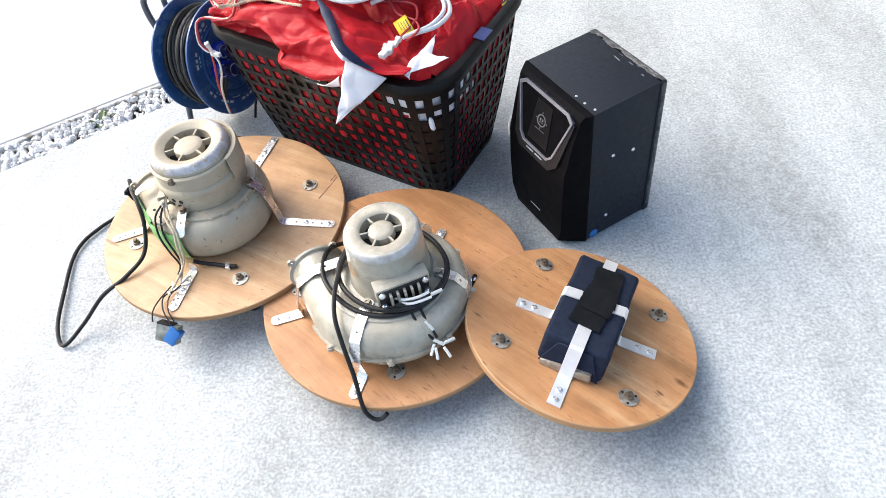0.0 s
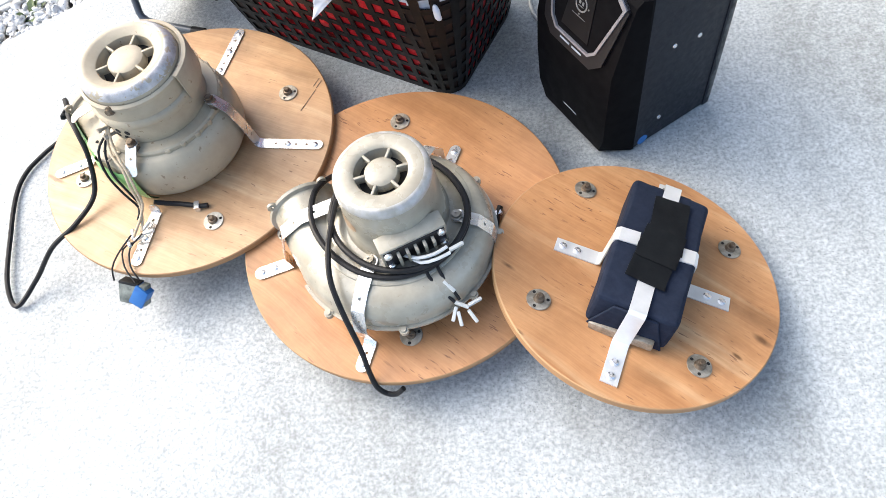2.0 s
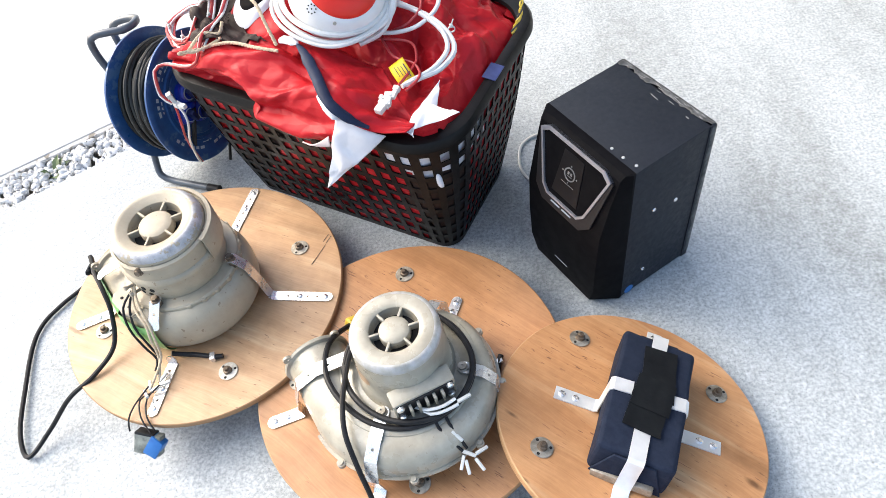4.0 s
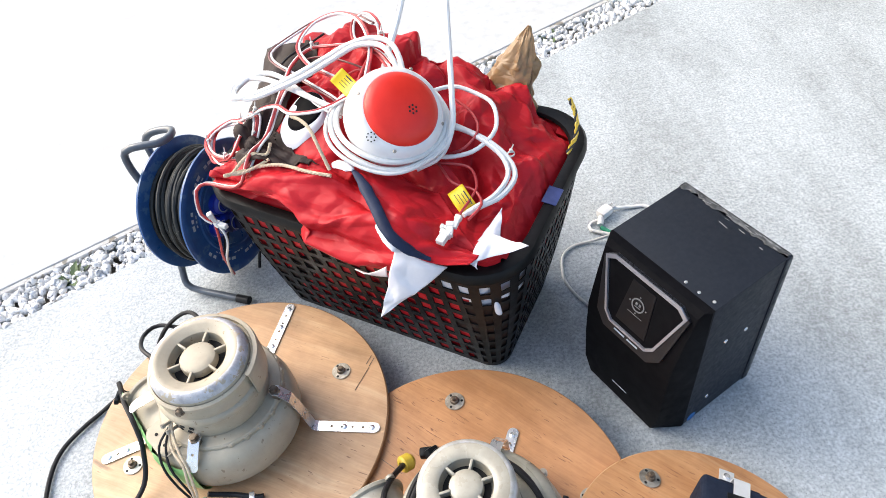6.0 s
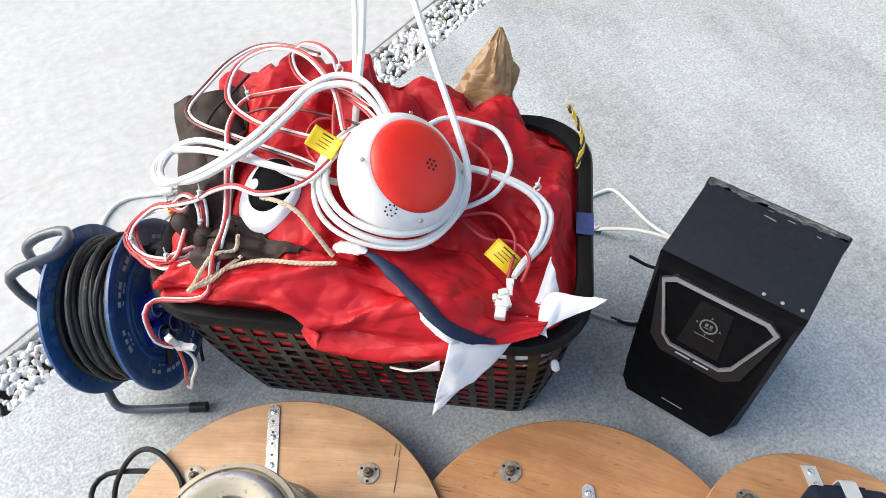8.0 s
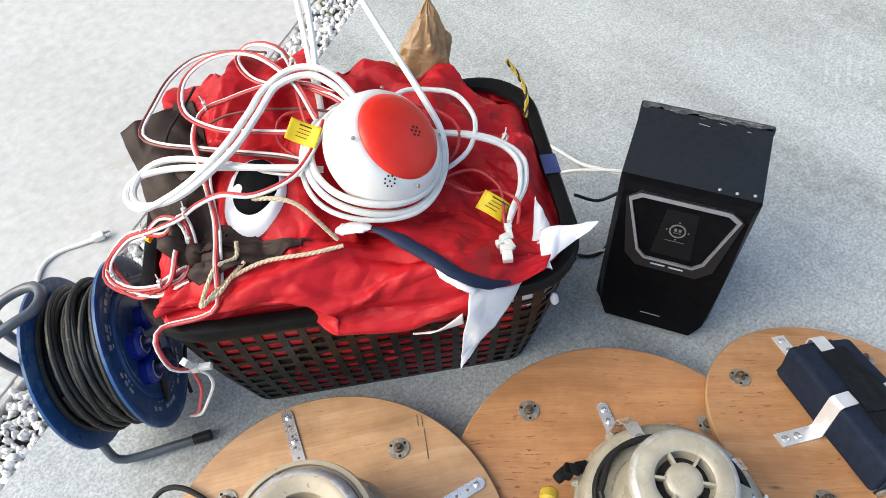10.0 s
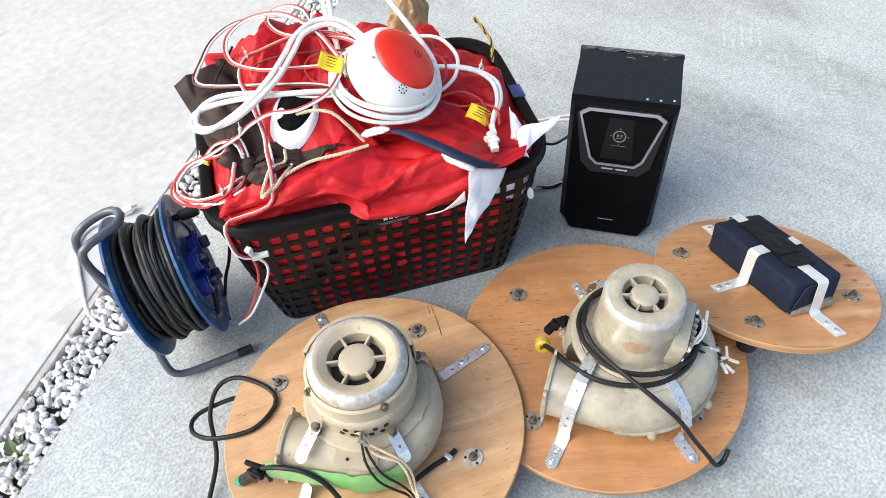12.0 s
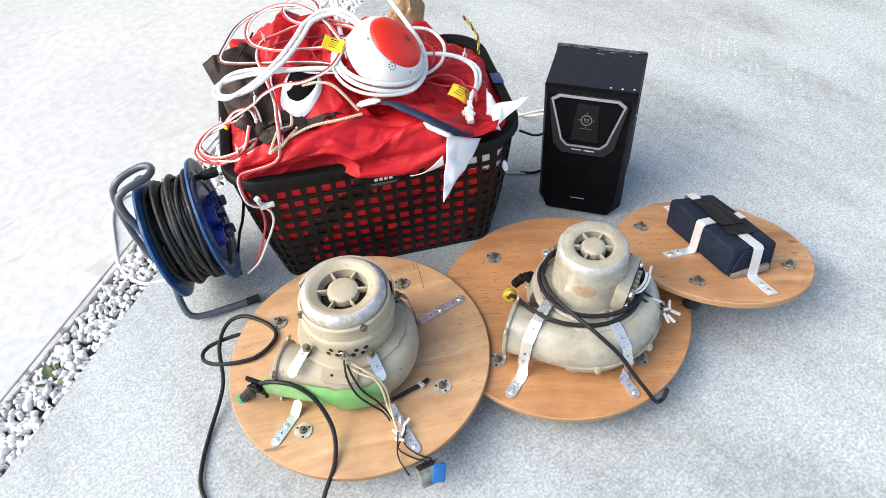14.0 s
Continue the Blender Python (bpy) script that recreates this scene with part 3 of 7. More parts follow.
def bracket(parent, start, end, heights, width=0.0165, screws=(), name="bracket", material=None, r_end=True, pitch=0.0165):
    """A drilled strip from start to end over the board; heights are (distance, z) along the way."""
    a, b = Vector((*start, 0)), Vector((*end, 0))
    d = (b - a).normalized()
    path = [a + d * s + Vector((0, 0, z)) for s, z in heights]
    total = sum((q - p).length for p, q in zip(path, path[1:]))
    ob = part(name, strip(path, width, 0.0016, holes=[total - width * 0.55 - pitch * i for i in range(int(total / pitch))], round_start=r_end, round_end=r_end, hole_r=0.0021),
              material or M_STEEL, parent, smooth=False)
    for s in screws:
        q = b - d * s
        pan_screw(parent, q.x, q.y, heights[-1][1] + 0.0008)
    return ob


def loft_open(rows):
    bm = bmesh.new()
    vs = [[bm.verts.new(p) for p in row] for row in rows]
    for a, b in zip(vs, vs[1:]):
        for i in range(len(a) - 1):
            bm.faces.new((a[i], a[i + 1], b[i + 1], b[i]))
    return bm


# ---- blowers ----
def volute(parent, material, r0, r1, end_deg, z_mid, half, inner, run, tube_r, seam=True):
    """A snail housing: its outer radius grows from r0 to r1 clockwise, and it leaves by a straight round outlet."""
    steps, around = 72, 20
    start = end_deg + 292
    rings = []
    for i in range(steps + 1):
        t = i / steps
        a = radians(start - 292 * t)
        r = r0 + (r1 - r0) * t ** 1.2
        c, w = (r + inner) / 2, (r - inner) / 2
        h = half * (0.82 + 0.18 * t)
        ring = []
        for k in range(around):
            q = 2 * math.pi * k / around
            x, y = math.cos(q), math.sin(q)
            ex = 0.75
            px, pz = math.copysign(abs(x) ** ex, x) * w, math.copysign(abs(y) ** ex, y) * h
            ring.append(Vector(((c + px) * math.cos(a), (c + px) * math.sin(a), z_mid + pz)))
        rings.append(ring)
    bm = loft(rings)
    lathe([(0, z_mid - half * 0.8), (inner + 0.012, z_mid - half * 0.8), (inner + 0.016, z_mid + half * 0.7), (inner + 0.006, z_mid + half * 1.0), (0, z_mid + half * 1.0)], 48, bm)
    body = part("housing", bm, material, parent)
    e = radians(end_deg)
    out, tan = Vector((math.cos(e), math.sin(e), 0)), Vector((math.sin(e), -math.cos(e), 0))
    base = out * (r1 - tube_r) + Vector((0, 0, z_mid))
    up = Vector((0, 0, 1))

    def ring_at(s, r, sx=1.0):
        return [base + tan * s + (out * math.cos(q) * sx + up * math.sin(q)) * r for q in (2 * math.pi * k / 32 for k in range(32))]

    def ring_back(s, r):
        """A ring further back, where the outlet still follows the duct's curve."""
        a = e + s / (r1 - tube_r)
        o = Vector((math.cos(a), math.sin(a), 0))
        return [o * (r1 - tube_r - 0.10 * s) + up * (z_mid + math.sin(q) * r) + o * (math.cos(q) * r) for q in (2 * math.pi * k / 32 for k in range(32))]

    bm = loft([ring_back(0.06, tube_r * 0.86), ring_back(0.04, tube_r * 0.92), ring_back(0.02, tube_r * 0.97), ring_at(0, tube_r * 0.99), ring_at(run * 0.5, tube_r), ring_at(run - 0.006, tube_r), ring_at(run - 0.004, tube_r + 0.005), ring_at(run, tube_r + 0.006),
               ring_at(run + 0.002, tube_r + 0.004), ring_at(run + 0.002, tube_r - 0.004), ring_at(run - 0.03, tube_r - 0.005), ring_at(run - 0.034, tube_r * 0.3)], cap=True)
    spout = part("outlet", bm, material, body)
    # a near-black plug paints the shade deep in the outlet
    part("throat", loft([ring_at(run - 0.036, tube_r - 0.0055), ring_at(run - 0.033, tube_r - 0.0055)]), M_HOLE_SHADE, spout)
    for k in range(4):
        q = radians(45 + 90 * k)
        c = base + tan * (run - 0.001) + (out * math.cos(q) + up * math.sin(q)) * (tube_r + 0.008)
        m = Matrix.Translation(c) @ tan.to_track_quat("Z", "Y").to_matrix().to_4x4()
        part("lug", lathe([(0.0022, -0.002), (0.0065, -0.002), (0.0065, 0.002), (0.0022, 0.002), (0.0022, -0.002)], 16, at=m), material, spout)
    if seam:
        # the raised shoulder that runs round the duct's inner side
        ridge = []
        for i in range(steps + 1):
            t = i / steps
            a = radians(start - 292 * t)
            r = r0 + (r1 - r0) * t ** 1.2
            c, w, h = (r + inner) / 2, (r - inner) / 2, half * (0.82 + 0.18 * t)
            rr = c + 0.10 * w
            ridge.append([Vector(((rr + du) * math.cos(a), (rr + du) * math.sin(a), z_mid + h * 0.97 + dz)) for du, dz in ((-0.030, -0.004), (-0.026, 0.0035), (-0.004, 0.0042), (0.0, 0.0025), (0.003, -0.004))])
        part("shoulder", loft(ridge), material, body)
        bm = bmesh.new()
        ring_pts = []
        for i in range(steps + 1):
            t = i / steps
            a = radians(start - 292 * t)
            r = r0 + (r1 - r0) * t ** 1.2
            ring_pts.append([Vector(((r + dr) * math.cos(a), (r + dr) * math.sin(a), z_mid - 0.004 + dz)) for dr, dz in ((-0.004, -0.0016), (0.004, -0.0016), (0.004, 0.0016), (-0.004, 0.0016))])
        part("seam_flange", loft(ring_pts, bm=bm), material, body)
        for i in range(7):
            t = (i + 0.5) / 7
            a = radians(start - 292 * t)
            r = r0 + (r1 - r0) * t ** 1.2 + 0.005
            m = Matrix.Translation((r * math.cos(a), r * math.sin(a), z_mid - 0.004))
            part("lug", lathe([(0.0, -0.004), (0.006, -0.004), (0.006, 0.003), (0.0038, 0.003), (0.0035, 0.0055), (0, 0.0055)], 14, at=m), material, body)
    return body


def grille(parent, material, hole, hub, top, depth, spokes=6, turn=0.0):
    """The open centre of the motor cap: dark well, hub and spokes."""
    part("well_wall", lathe([(hole + 0.0002, top - 0.001), (hole - 0.0006, top - depth * 0.75), (hole - 0.003, top - depth)], 48), material, parent)
    # the well's floor is coloured as if in deep shade
    part("vent_well", lathe([(hole - 0.0005, top - depth * 1.05), (0, top - depth * 1.05)], 40), M_HOLE_SHADE, parent)
    part("hub", lathe([(0, top + 0.0012), (hub * 0.6, top + 0.0006), (hub - 0.004, top - 0.0006), (hub - 0.001, top - 0.0025), (hub, top - 0.006), (hub, top - depth + 0.001)], 32), material, parent)
    for k in range(spokes):
        a = turn + 2 * math.pi * k / spokes
        m = Matrix.Rotation(a, 4, "Z") @ Matrix.Translation(((hole + hub) / 2, 0, top - 0.0072))
        part("spoke", block((hole - hub + 0.004, 0.0034, 0.012), m, 0.001), material, parent)


def skin(r0, r1, end_deg, z_mid, half, inner, along_, q, lift):
    """A point lift above the housing: along_ is the distance from where the outlet leaves, q the angle round the section."""
    e = radians(end_deg)
    tube_r = 0.043
    up = Vector((0, 0, 1))
    if along_ >= 0:
        out, tan = Vector((math.cos(e), math.sin(e), 0)), Vector((math.sin(e), -math.cos(e), 0))
        return out * (r1 - tube_r) + up * z_mid + tan * along_ + (out * math.cos(q) + up * math.sin(q)) * (tube_r + lift)
    a = e - along_ / r1
    t = 1 + along_ / (r1 * radians(292))
    r = r0 + (r1 - r0) * t ** 1.2
    w, h = (r - inner) / 2, half * (0.82 + 0.18 * t)
    x, y = math.cos(q), math.sin(q)
    px = (r + inner) / 2 + math.copysign(abs(x) ** 0.75, x) * (w + lift)
    return Vector((px * math.cos(a), px * math.sin(a), z_mid + math.copysign(abs(y) ** 0.75, y) * (h + lift)))


# Blower one, the older one, on the pale board.
B1 = thing("blower", pose(-0.527, 0.917, 0.078), "cream enamelled electric blower with worn rim bolted on a plywood disc", "blower", "blowers on plywood discs")
board(B1, 0.2325, 0.0115, M_PLY_PALE, "pale birch plywood disc", -28)
for x, y in ((0.158, 0.067), (0.059, -0.154), (-0.161, -0.052), (-0.063, 0.162)):
    flange_nut(B1, x, y, 0.078, M_WASHER_PALE if y < 0.1 and x < 0.15 else M_WASHER)
for x, y, w in ((0.2075, 0.0770, 0.016), (0.1930, 0.0500, 0.040), (0.2030, 0.0820, 0.018), (0.1830, 0.0330, 0.010)):
    part("pencil_mark", block((w, 0.0014, 0.0004), pose(x, y, 0.0004, 0, 0, 60)), M_PENCIL, B1, smooth=False)
volute(B1, M_CREAM_DULL, 0.092, 0.121, 214, 0.046, 0.044, 0.055, 0.102, 0.043, seam=False)
prof = [(0.0, 0.080), (0.089, 0.080), (0.0915, 0.083), (0.0915, 0.092), (0.089, 0.095), (0.0785, 0.0965), (0.0735, 0.0970), (0.0745, 0.0995), (0.0742, 0.1275), (0.0725, 0.1280), (0.0725, 0.1295), (0.0772, 0.1300), (0.0780, 0.1325),
        (0.0778, 0.1395), (0.0760, 0.1420), (0.0735, 0.1440), (0.0728, 0.160), (0.0715, 0.1655), (0.0700, 0.1660), (0.0748, 0.1668), (0.0748, 0.1715), (0.0705, 0.174)]
motor = part("motor_body", lathe(prof, 64), M_CREAM, B1)
cap = part("motor_cap", lathe([(0.0695, 0.172), (0.0688, 0.180), (0.0660, 0.1872), (0.0605, 0.1918), (0.0555, 0.1928), (0.0515, 0.1912), (0.0465, 0.1885), (0.0418, 0.1866), (0.0402, 0.1852), (0.0400, 0.174)], 64), M_CREAM, B1, "dished cap with a bare worn rim")
part("worn_rim", lathe([(0.0692, 0.1795), (0.0687, 0.1822), (0.0664, 0.1876), (0.0625, 0.1909), (0.0590, 0.1926), (0.0580, 0.1924)], 64), M_BARE, cap, "bare silvery metal where the paint has worn off")
grille(cap, M_CREAM, 0.0402, 0.0258, 0.1872, 0.016, turn=0.35)
for a in (256, 165, -12, 80):
    m = Matrix.Rotation(radians(a), 4, "Z") @ Matrix.Translation((0.0735, 0, 0.168)) @ Matrix.Rotation(radians(75), 4, "Y")
    part("cap_screw", lathe([(0, -0.004), (0.0065, -0.004), (0.0065, 0.002), (0.0045, 0.0025), (0.0045, 0.006), (0, 0.006)], 12, at=m), M_RUST, motor)
# vents are dark discs on the skin, their inner shade painted
bm = bmesh.new()
for row in range(2):
    for c in range(4):
        a = radians((204, 216, 236, 248)[c] + row * 5)
        m = Matrix.Rotation(a, 4, "Z") @ Matrix.Translation((0.0743, 0, 0.108 + 0.011 * row)) @ Matrix.Rotation(radians(90), 4, "Y")
        lathe([(0.0040, 0), (0.0040, 0.0008), (0, 0.0008)], 10, bm, m)
part("vent_holes", bm, M_HOLE_SHADE, motor)
for a in (226, 229):
    m = Matrix.Rotation(radians(a), 4, "Z") @ Matrix.Translation((0.074, 0, 0.106 + 0.012 * (a == 226))) @ Matrix.Rotation(radians(70), 4, "Y")
    part("stud", lathe([(0, 0), (0.0024, 0), (0.0024, 0.013), (0.0036, 0.0135), (0.0036, 0.018), (0, 0.018)], 10, at=m), M_WASHER, motor)
for k in range(12):
    a = radians(-74 + 15 * k)
    m = Matrix.Rotation(a, 4, "Z") @ Matrix.Translation((0.0880, 0, 0.088))
    part("flange_bump", lathe([(0.0058, -0.006), (0.0058, 0.0042), (0.0048, 0.0050), (0, 0.0050)], 12, at=m), M_CREAM, motor)
# the sheet cover that wraps one side of the motor
rings = []
for i in range(37):
    a = radians(-26 + 146 * i / 36)
    rings.append([Vector((r_ * math.cos(a), r_ * math.sin(a), z_)) for r_, z_ in ((0.0775, 0.131), (0.0815, 0.130), (0.0818, 0.170), (0.0800, 0.1755), (0.0745, 0.1765), (0.0740, 0.1740), (0.0790, 0.1725), (0.0795, 0.1335))])
part("side_cover", loft(rings), M_CREAM, motor, "bent sheet cover round one side of the motor")
# the plate over the outlet side
bm = prism([(-0.03, -0.02), (0.03, -0.02), (0.03, 0.012), (0.02, 0.02), (-0.02, 0.02), (-0.03, 0.012)], 0.003, pose(-0.073, -0.062, 0.088, 0, 0, 130))
part("cover_plate", bm, M_CREAM, B1)
# two dark discs paint the shade of the plate's holes
bm = bmesh.new()
for dx in (-0.012, 0.012):
    lathe([(0.0025, 0.0032), (0.0025, 0.004), (0, 0.004)], 8, bm, pose(-0.078, -0.066, 0.088, 0, 0, 130) @ Matrix.Translation((dx, 0, 0)))
part("plate_holes", bm, M_HOLE_SHADE, B1)
bracket(B1, (-0.019, -0.072), (-0.052, -0.215), [(0, 0.106), (0.012, 0.106), (0.034, 0.090), (0.044, 0.077)])
bracket(B1, (-0.019, -0.072), (-0.052, -0.215), [(0.055, 0.018), (0.0585, 0.0018), (0.147, 0.0018)], screws=(0.012, 0.045))
bracket(B1, (0.078, -0.018), (0.219, -0.043), [(0, 0.106), (0.012, 0.106), (0.026, 0.088), (0.034, 0.05), (0.040, 0.004), (0.046, 0.0018), (0.143, 0.0018)], screws=(0.012, 0.055))
bracket(B1, (-0.078, 0.008), (-0.213, -0.039), [(0, 0.106), (0.012, 0.106), (0.045, 0.099), (0.060, 0.091)])
bracket(B1, (-0.078, 0.008), (-0.213, -0.039), [(0.062, 0.022), (0.074, 0.009), (0.082, 0.0018), (0.143, 0.0018)], screws=(0.012, 0.04))
bracket(B1, (0.020, 0.072), (0.067, 0.218), [(0, 0.106), (0.012, 0.106), (0.03, 0.088), (0.036, 0.05), (0.040, 0.004), (0.046, 0.0018), (0.153, 0.0018)], screws=(0.012, 0.05, 0.09))
for x, y in ((-0.021, -0.080), (0.086, -0.020), (-0.088, 0.004), (0.023, 0.082)):
    part("boss_nut", lathe([(0, 0.090), (0.0075, 0.090), (0.0075, 0.108), (0.0055, 0.109), (0.0055, 0.114), (0, 0.114)], 6), M_RUST, B1).location = (x, y, 0)

# Blower two, cleaner, with a wider housing.
B2 = thing("blower", pose(-0.190, 0.734, 0.066), "cream grey electric blower with black cord on a plywood disc", "blower", "blowers on plywood discs")
board(B2, 0.2325, 0.0115, M_PLY_RED, "orange brown birch plywood disc", -43)
for x, y in ((-0.002, 0.176), (-0.169, 0.004), (0.008, -0.170), (0.172, 0.0)):
    flange_nut(B2, x, y, 0.066)
part("scored_line", block((0.040, 0.0012, 0.0004), pose(-0.104, 0.083, 0.0003, 0, 0, -42)), M_PENCIL, B2, smooth=False)
B2M = new("blower_body")
B2M.parent, B2M.location = B2, (0.011, -0.042, 0)
volute(B2M, M_CREAM_CLEAN, 0.101, 0.145, 206, 0.051, 0.045, 0.056, 0.108, 0.044)
motor2 = part("motor_body", lathe([(0.0, 0.086), (0.082, 0.086), (0.084, 0.088), (0.084, 0.094), (0.079, 0.097), (0.067, 0.099), (0.0645, 0.103), (0.0615, 0.14), (0.0583, 0.185)], 64), M_CREAM_CLEAN, B2M)
cap2 = part("motor_cap", lathe([(0.0583, 0.184), (0.0584, 0.186), (0.0575, 0.1905), (0.0545, 0.1945), (0.0495, 0.1962), (0.039, 0.1960), (0.0335, 0.1950), (0.0318, 0.1935), (0.0316, 0.186)], 64), M_CREAM_CLEAN, B2M)
part("worn_rim", lathe([(0.0588, 0.1845), (0.0588, 0.1862), (0.0579, 0.1907), (0.0549, 0.1948), (0.0520, 0.1960), (0.0510, 0.1961)], 64), M_RUBBED, cap2, "edge rubbed to pale metal")
grille(cap2, M_CREAM_CLEAN, 0.0318, 0.0206, 0.195, 0.015, turn=0.2)
part("housing_step", lathe([(0.0, 0.083), (0.0945, 0.083), (0.0965, 0.0855), (0.0960, 0.0900), (0.0930, 0.0925), (0.085, 0.0930)], 64), M_CREAM_CLEAN, B2M)
# the patch on the motor where the paint has flaked to a brown primer
rows = []
for j in range(9):
    row = []
    for i in range(15):
        u, v = -1 + 2 * i / 14, -1 + 2 * j / 8
        l = max(1e-6, math.hypot(u, v))
        k_ = min(1, 1 / l * max(abs(u), abs(v))) * (1 + 0.25 * noise.noise(Vector((u * 2.2, v * 2.2, 4))))
        a_, z_ = radians(210 + 19 * u * k_), 0.145 + 0.012 * v * k_
        rr_ = (0.0645 - 0.081 * (z_ - 0.103) if z_ < 0.14 else 0.0615 - 0.0711 * (z_ - 0.14)) + 0.0004
        row.append(Vector((rr_ * math.cos(a_), rr_ * math.sin(a_), z_)))
    rows.append(row)
part("flaked_patch", loft_open(rows), M_PRIMER, motor2, "brown primer where the paint has flaked")
box_m = Matrix.Rotation(radians(-68), 4, "Z") @ Matrix.Translation((0.061, 0, 0.126)) @ Matrix.Rotation(radians(6), 4, "Y")
tb = part("terminal_block", block((0.022, 0.084, 0.05), box_m, 0.002), M_CREAM_CLEAN, B2M)
part("back_plate", block((0.004, 0.078, 0.042), box_m @ Matrix.Translation((0.0105, 0, 0)), 0.001), M_GUNMETAL, tb)
for k in range(5):
    part("barrier", block((0.010, 0.004, 0.026), box_m @ Matrix.Translation((0.0155, -0.022 + 0.011 * k, 0.002)), 0.0008), M_CREAM_CLEAN, tb)
for y in (-0.034, 0.034):
    for z in (-0.015, 0.016):
        part("terminal_screw", lathe([(0, 0), (0.005, 0), (0.005, 0.004), (0.0035, 0.0055), (0, 0.0055)], 12, at=box_m @ Matrix.Translation((0.0115, y, z)) @ Matrix.Rotation(radians(90), 4, "Y")), M_STEEL, tb)
bracket(B2M, (-0.072, 0.022), (-0.222, -0.019), [(0, 0.102), (0.012, 0.103), (0.056, 0.1), (0.088, 0.08), (0.103, 0.03), (0.1, 0.004), (0.106, 0.0018), (0.156, 0.0018)], width=0.019, screws=(0.011, 0.03))
bracket(B2M, (-0.030, -0.058), (-0.070, -0.172), [(0, 0.101), (0.02, 0.102), (0.045, 0.097), (0.070, 0.084), (0.084, 0.050), (0.078, 0.006), (0.083, 0.0018), (0.121, 0.0018)], width=0.0175, screws=(0.01,))
bracket(B2M, (0.030, 0.066), (0.072, 0.16), [(0, 0.101), (0.014, 0.102), (0.034, 0.094), (0.050, 0.07), (0.056, 0.004), (0.060, 0.0018), (0.103, 0.0018)], screws=(0.012, 0.03))
bracket(B2M, (0.068, -0.014), (0.19, -0.045), [(0, 0.101), (0.012, 0.102), (0.034, 0.096), (0.050, 0.076), (0.055, 0.04), (0.056, 0.004), (0.060, 0.0018), (0.126, 0.0018)], screws=(0.012, 0.03))
for x, y in ((-0.034, -0.066), (0.034, 0.073), (0.075, -0.016), (-0.078, 0.02)):
    part("boss_nut", lathe([(0, 0.094), (0.0075, 0.094), (0.0075, 0.1040), (0.0055, 0.1045), (0.0055, 0.1085), (0.0018, 0.1085), (0.0018, 0.1070), (0, 0.1070)], 16), M_WASHER, B2M).location = (x, y, 0)

# Board three, tilted on the edge of the second board, with the wrapped pack.
n3 = Vector((0.2446, 0.1387, 0.9596)).normalized()
x3 = Vector((0.5, -0.866, 0))
x3 = (x3 - n3 * x3.dot(n3)).normalized()
y3 = n3.cross(x3)
m3 = Matrix((x3, y3, n3)).transposed().to_4x4()
m3.translation = Vector((0.111, 0.613, 0.0835))
B3 = thing("battery_board", m3, "wrapped navy pack strapped with aluminium on a tilted plywood disc", "battery pack")
board(B3, 0.183, 0.0115, M_PLY_KNOT, "orange birch plywood disc with dark marks", 22)
m3i = m3.inverted()
for p in ((0.066, 0.748, 0.078), (0.242, 0.652, 0.050), (0.162, 0.485, 0.092), (-0.014, 0.574, 0.126)):
    q = m3i @ Vector(p)
    flange_nut(B3, q.x, q.y, 0.052)
ang = math.atan2(-0.785, 0.62) - radians(3)
mp = Matrix.Translation((0.004, 0.004, 0)) @ Matrix.Rotation(ang, 4, "Z")
bm = block((0.196, 0.099, 0.058), mp @ Matrix.Translation((0, 0, 0.0305)), 0.009, segments=4)
bmesh.ops.subdivide_edges(bm, edges=bm.edges, cuts=3, use_grid_fill=True)
for v in bm.verts:
    v.co += 0.0022 * noise.noise_vector(v.co * 22)
pack = part("foam_pack", bm, M_FOAM, B3, "navy foam wrapped block")
for s in (-1, 1):
    bm = prism([(-0.046, 0), (0.046, 0), (0.026, 0.05), (-0.026, 0.05)], 0.003, mp @ Matrix.Translation((0.0985 * s, 0, 0.004)) @ Matrix.Rotation(radians(90), 4, "X") @ Matrix.Rotation(radians(90 * s), 4, "Y"))
    bmesh.ops.bevel(bm, geom=bm.edges, offset=0.001, segments=1, affect="EDGES")
    part("folded_end", bm, M_FOAM, pack)
part("tin_edge", block((0.010, 0.078, 0.014), mp @ Matrix.Translation((0.1020, -0.004, 0.009)) @ Matrix.Rotation(radians(-4), 4, "Z") @ Matrix.Rotation(radians(9), 4, "X"), 0.003), M_WASHER, pack, "dull olive metal edge under the foam")


def tape_patch(name, cx, cy, sx, sy, z, turn, seed, material=M_TAPE, parent=None, base=mp):
    """A slightly wrinkled piece of tape lying on the pack."""
    bm = bmesh.new()
    bmesh.ops.create_grid(bm, x_segments=14, y_segments=8, size=0.5)
    for v in bm.verts:
        n = noise.noise(Vector((v.co.x * 5, v.co.y * 4, seed)))
        v.co = Vector((v.co.x * sx, v.co.y * sy * (1 + 0.05 * n), z + 0.0009 * n))
    bmesh.ops.solidify(bm, geom=bm.faces, thickness=-0.0006)
    bmesh.ops.transform(bm, matrix=base @ pose(cx, cy, 0, 0, 0, turn), verts=bm.verts)
    return part(name, bm, material, parent)


tape_patch("tape", -0.035, 0.006, 0.085, 0.044, 0.0632, 4, 2, parent=pack)
tape_patch("tape", 0.028, 0.0, 0.066, 0.048, 0.0634, -5, 5, parent=pack)
tape_patch("tape", 0.002, 0.004, 0.05, 0.052, 0.0648, 86, 9, parent=pack)


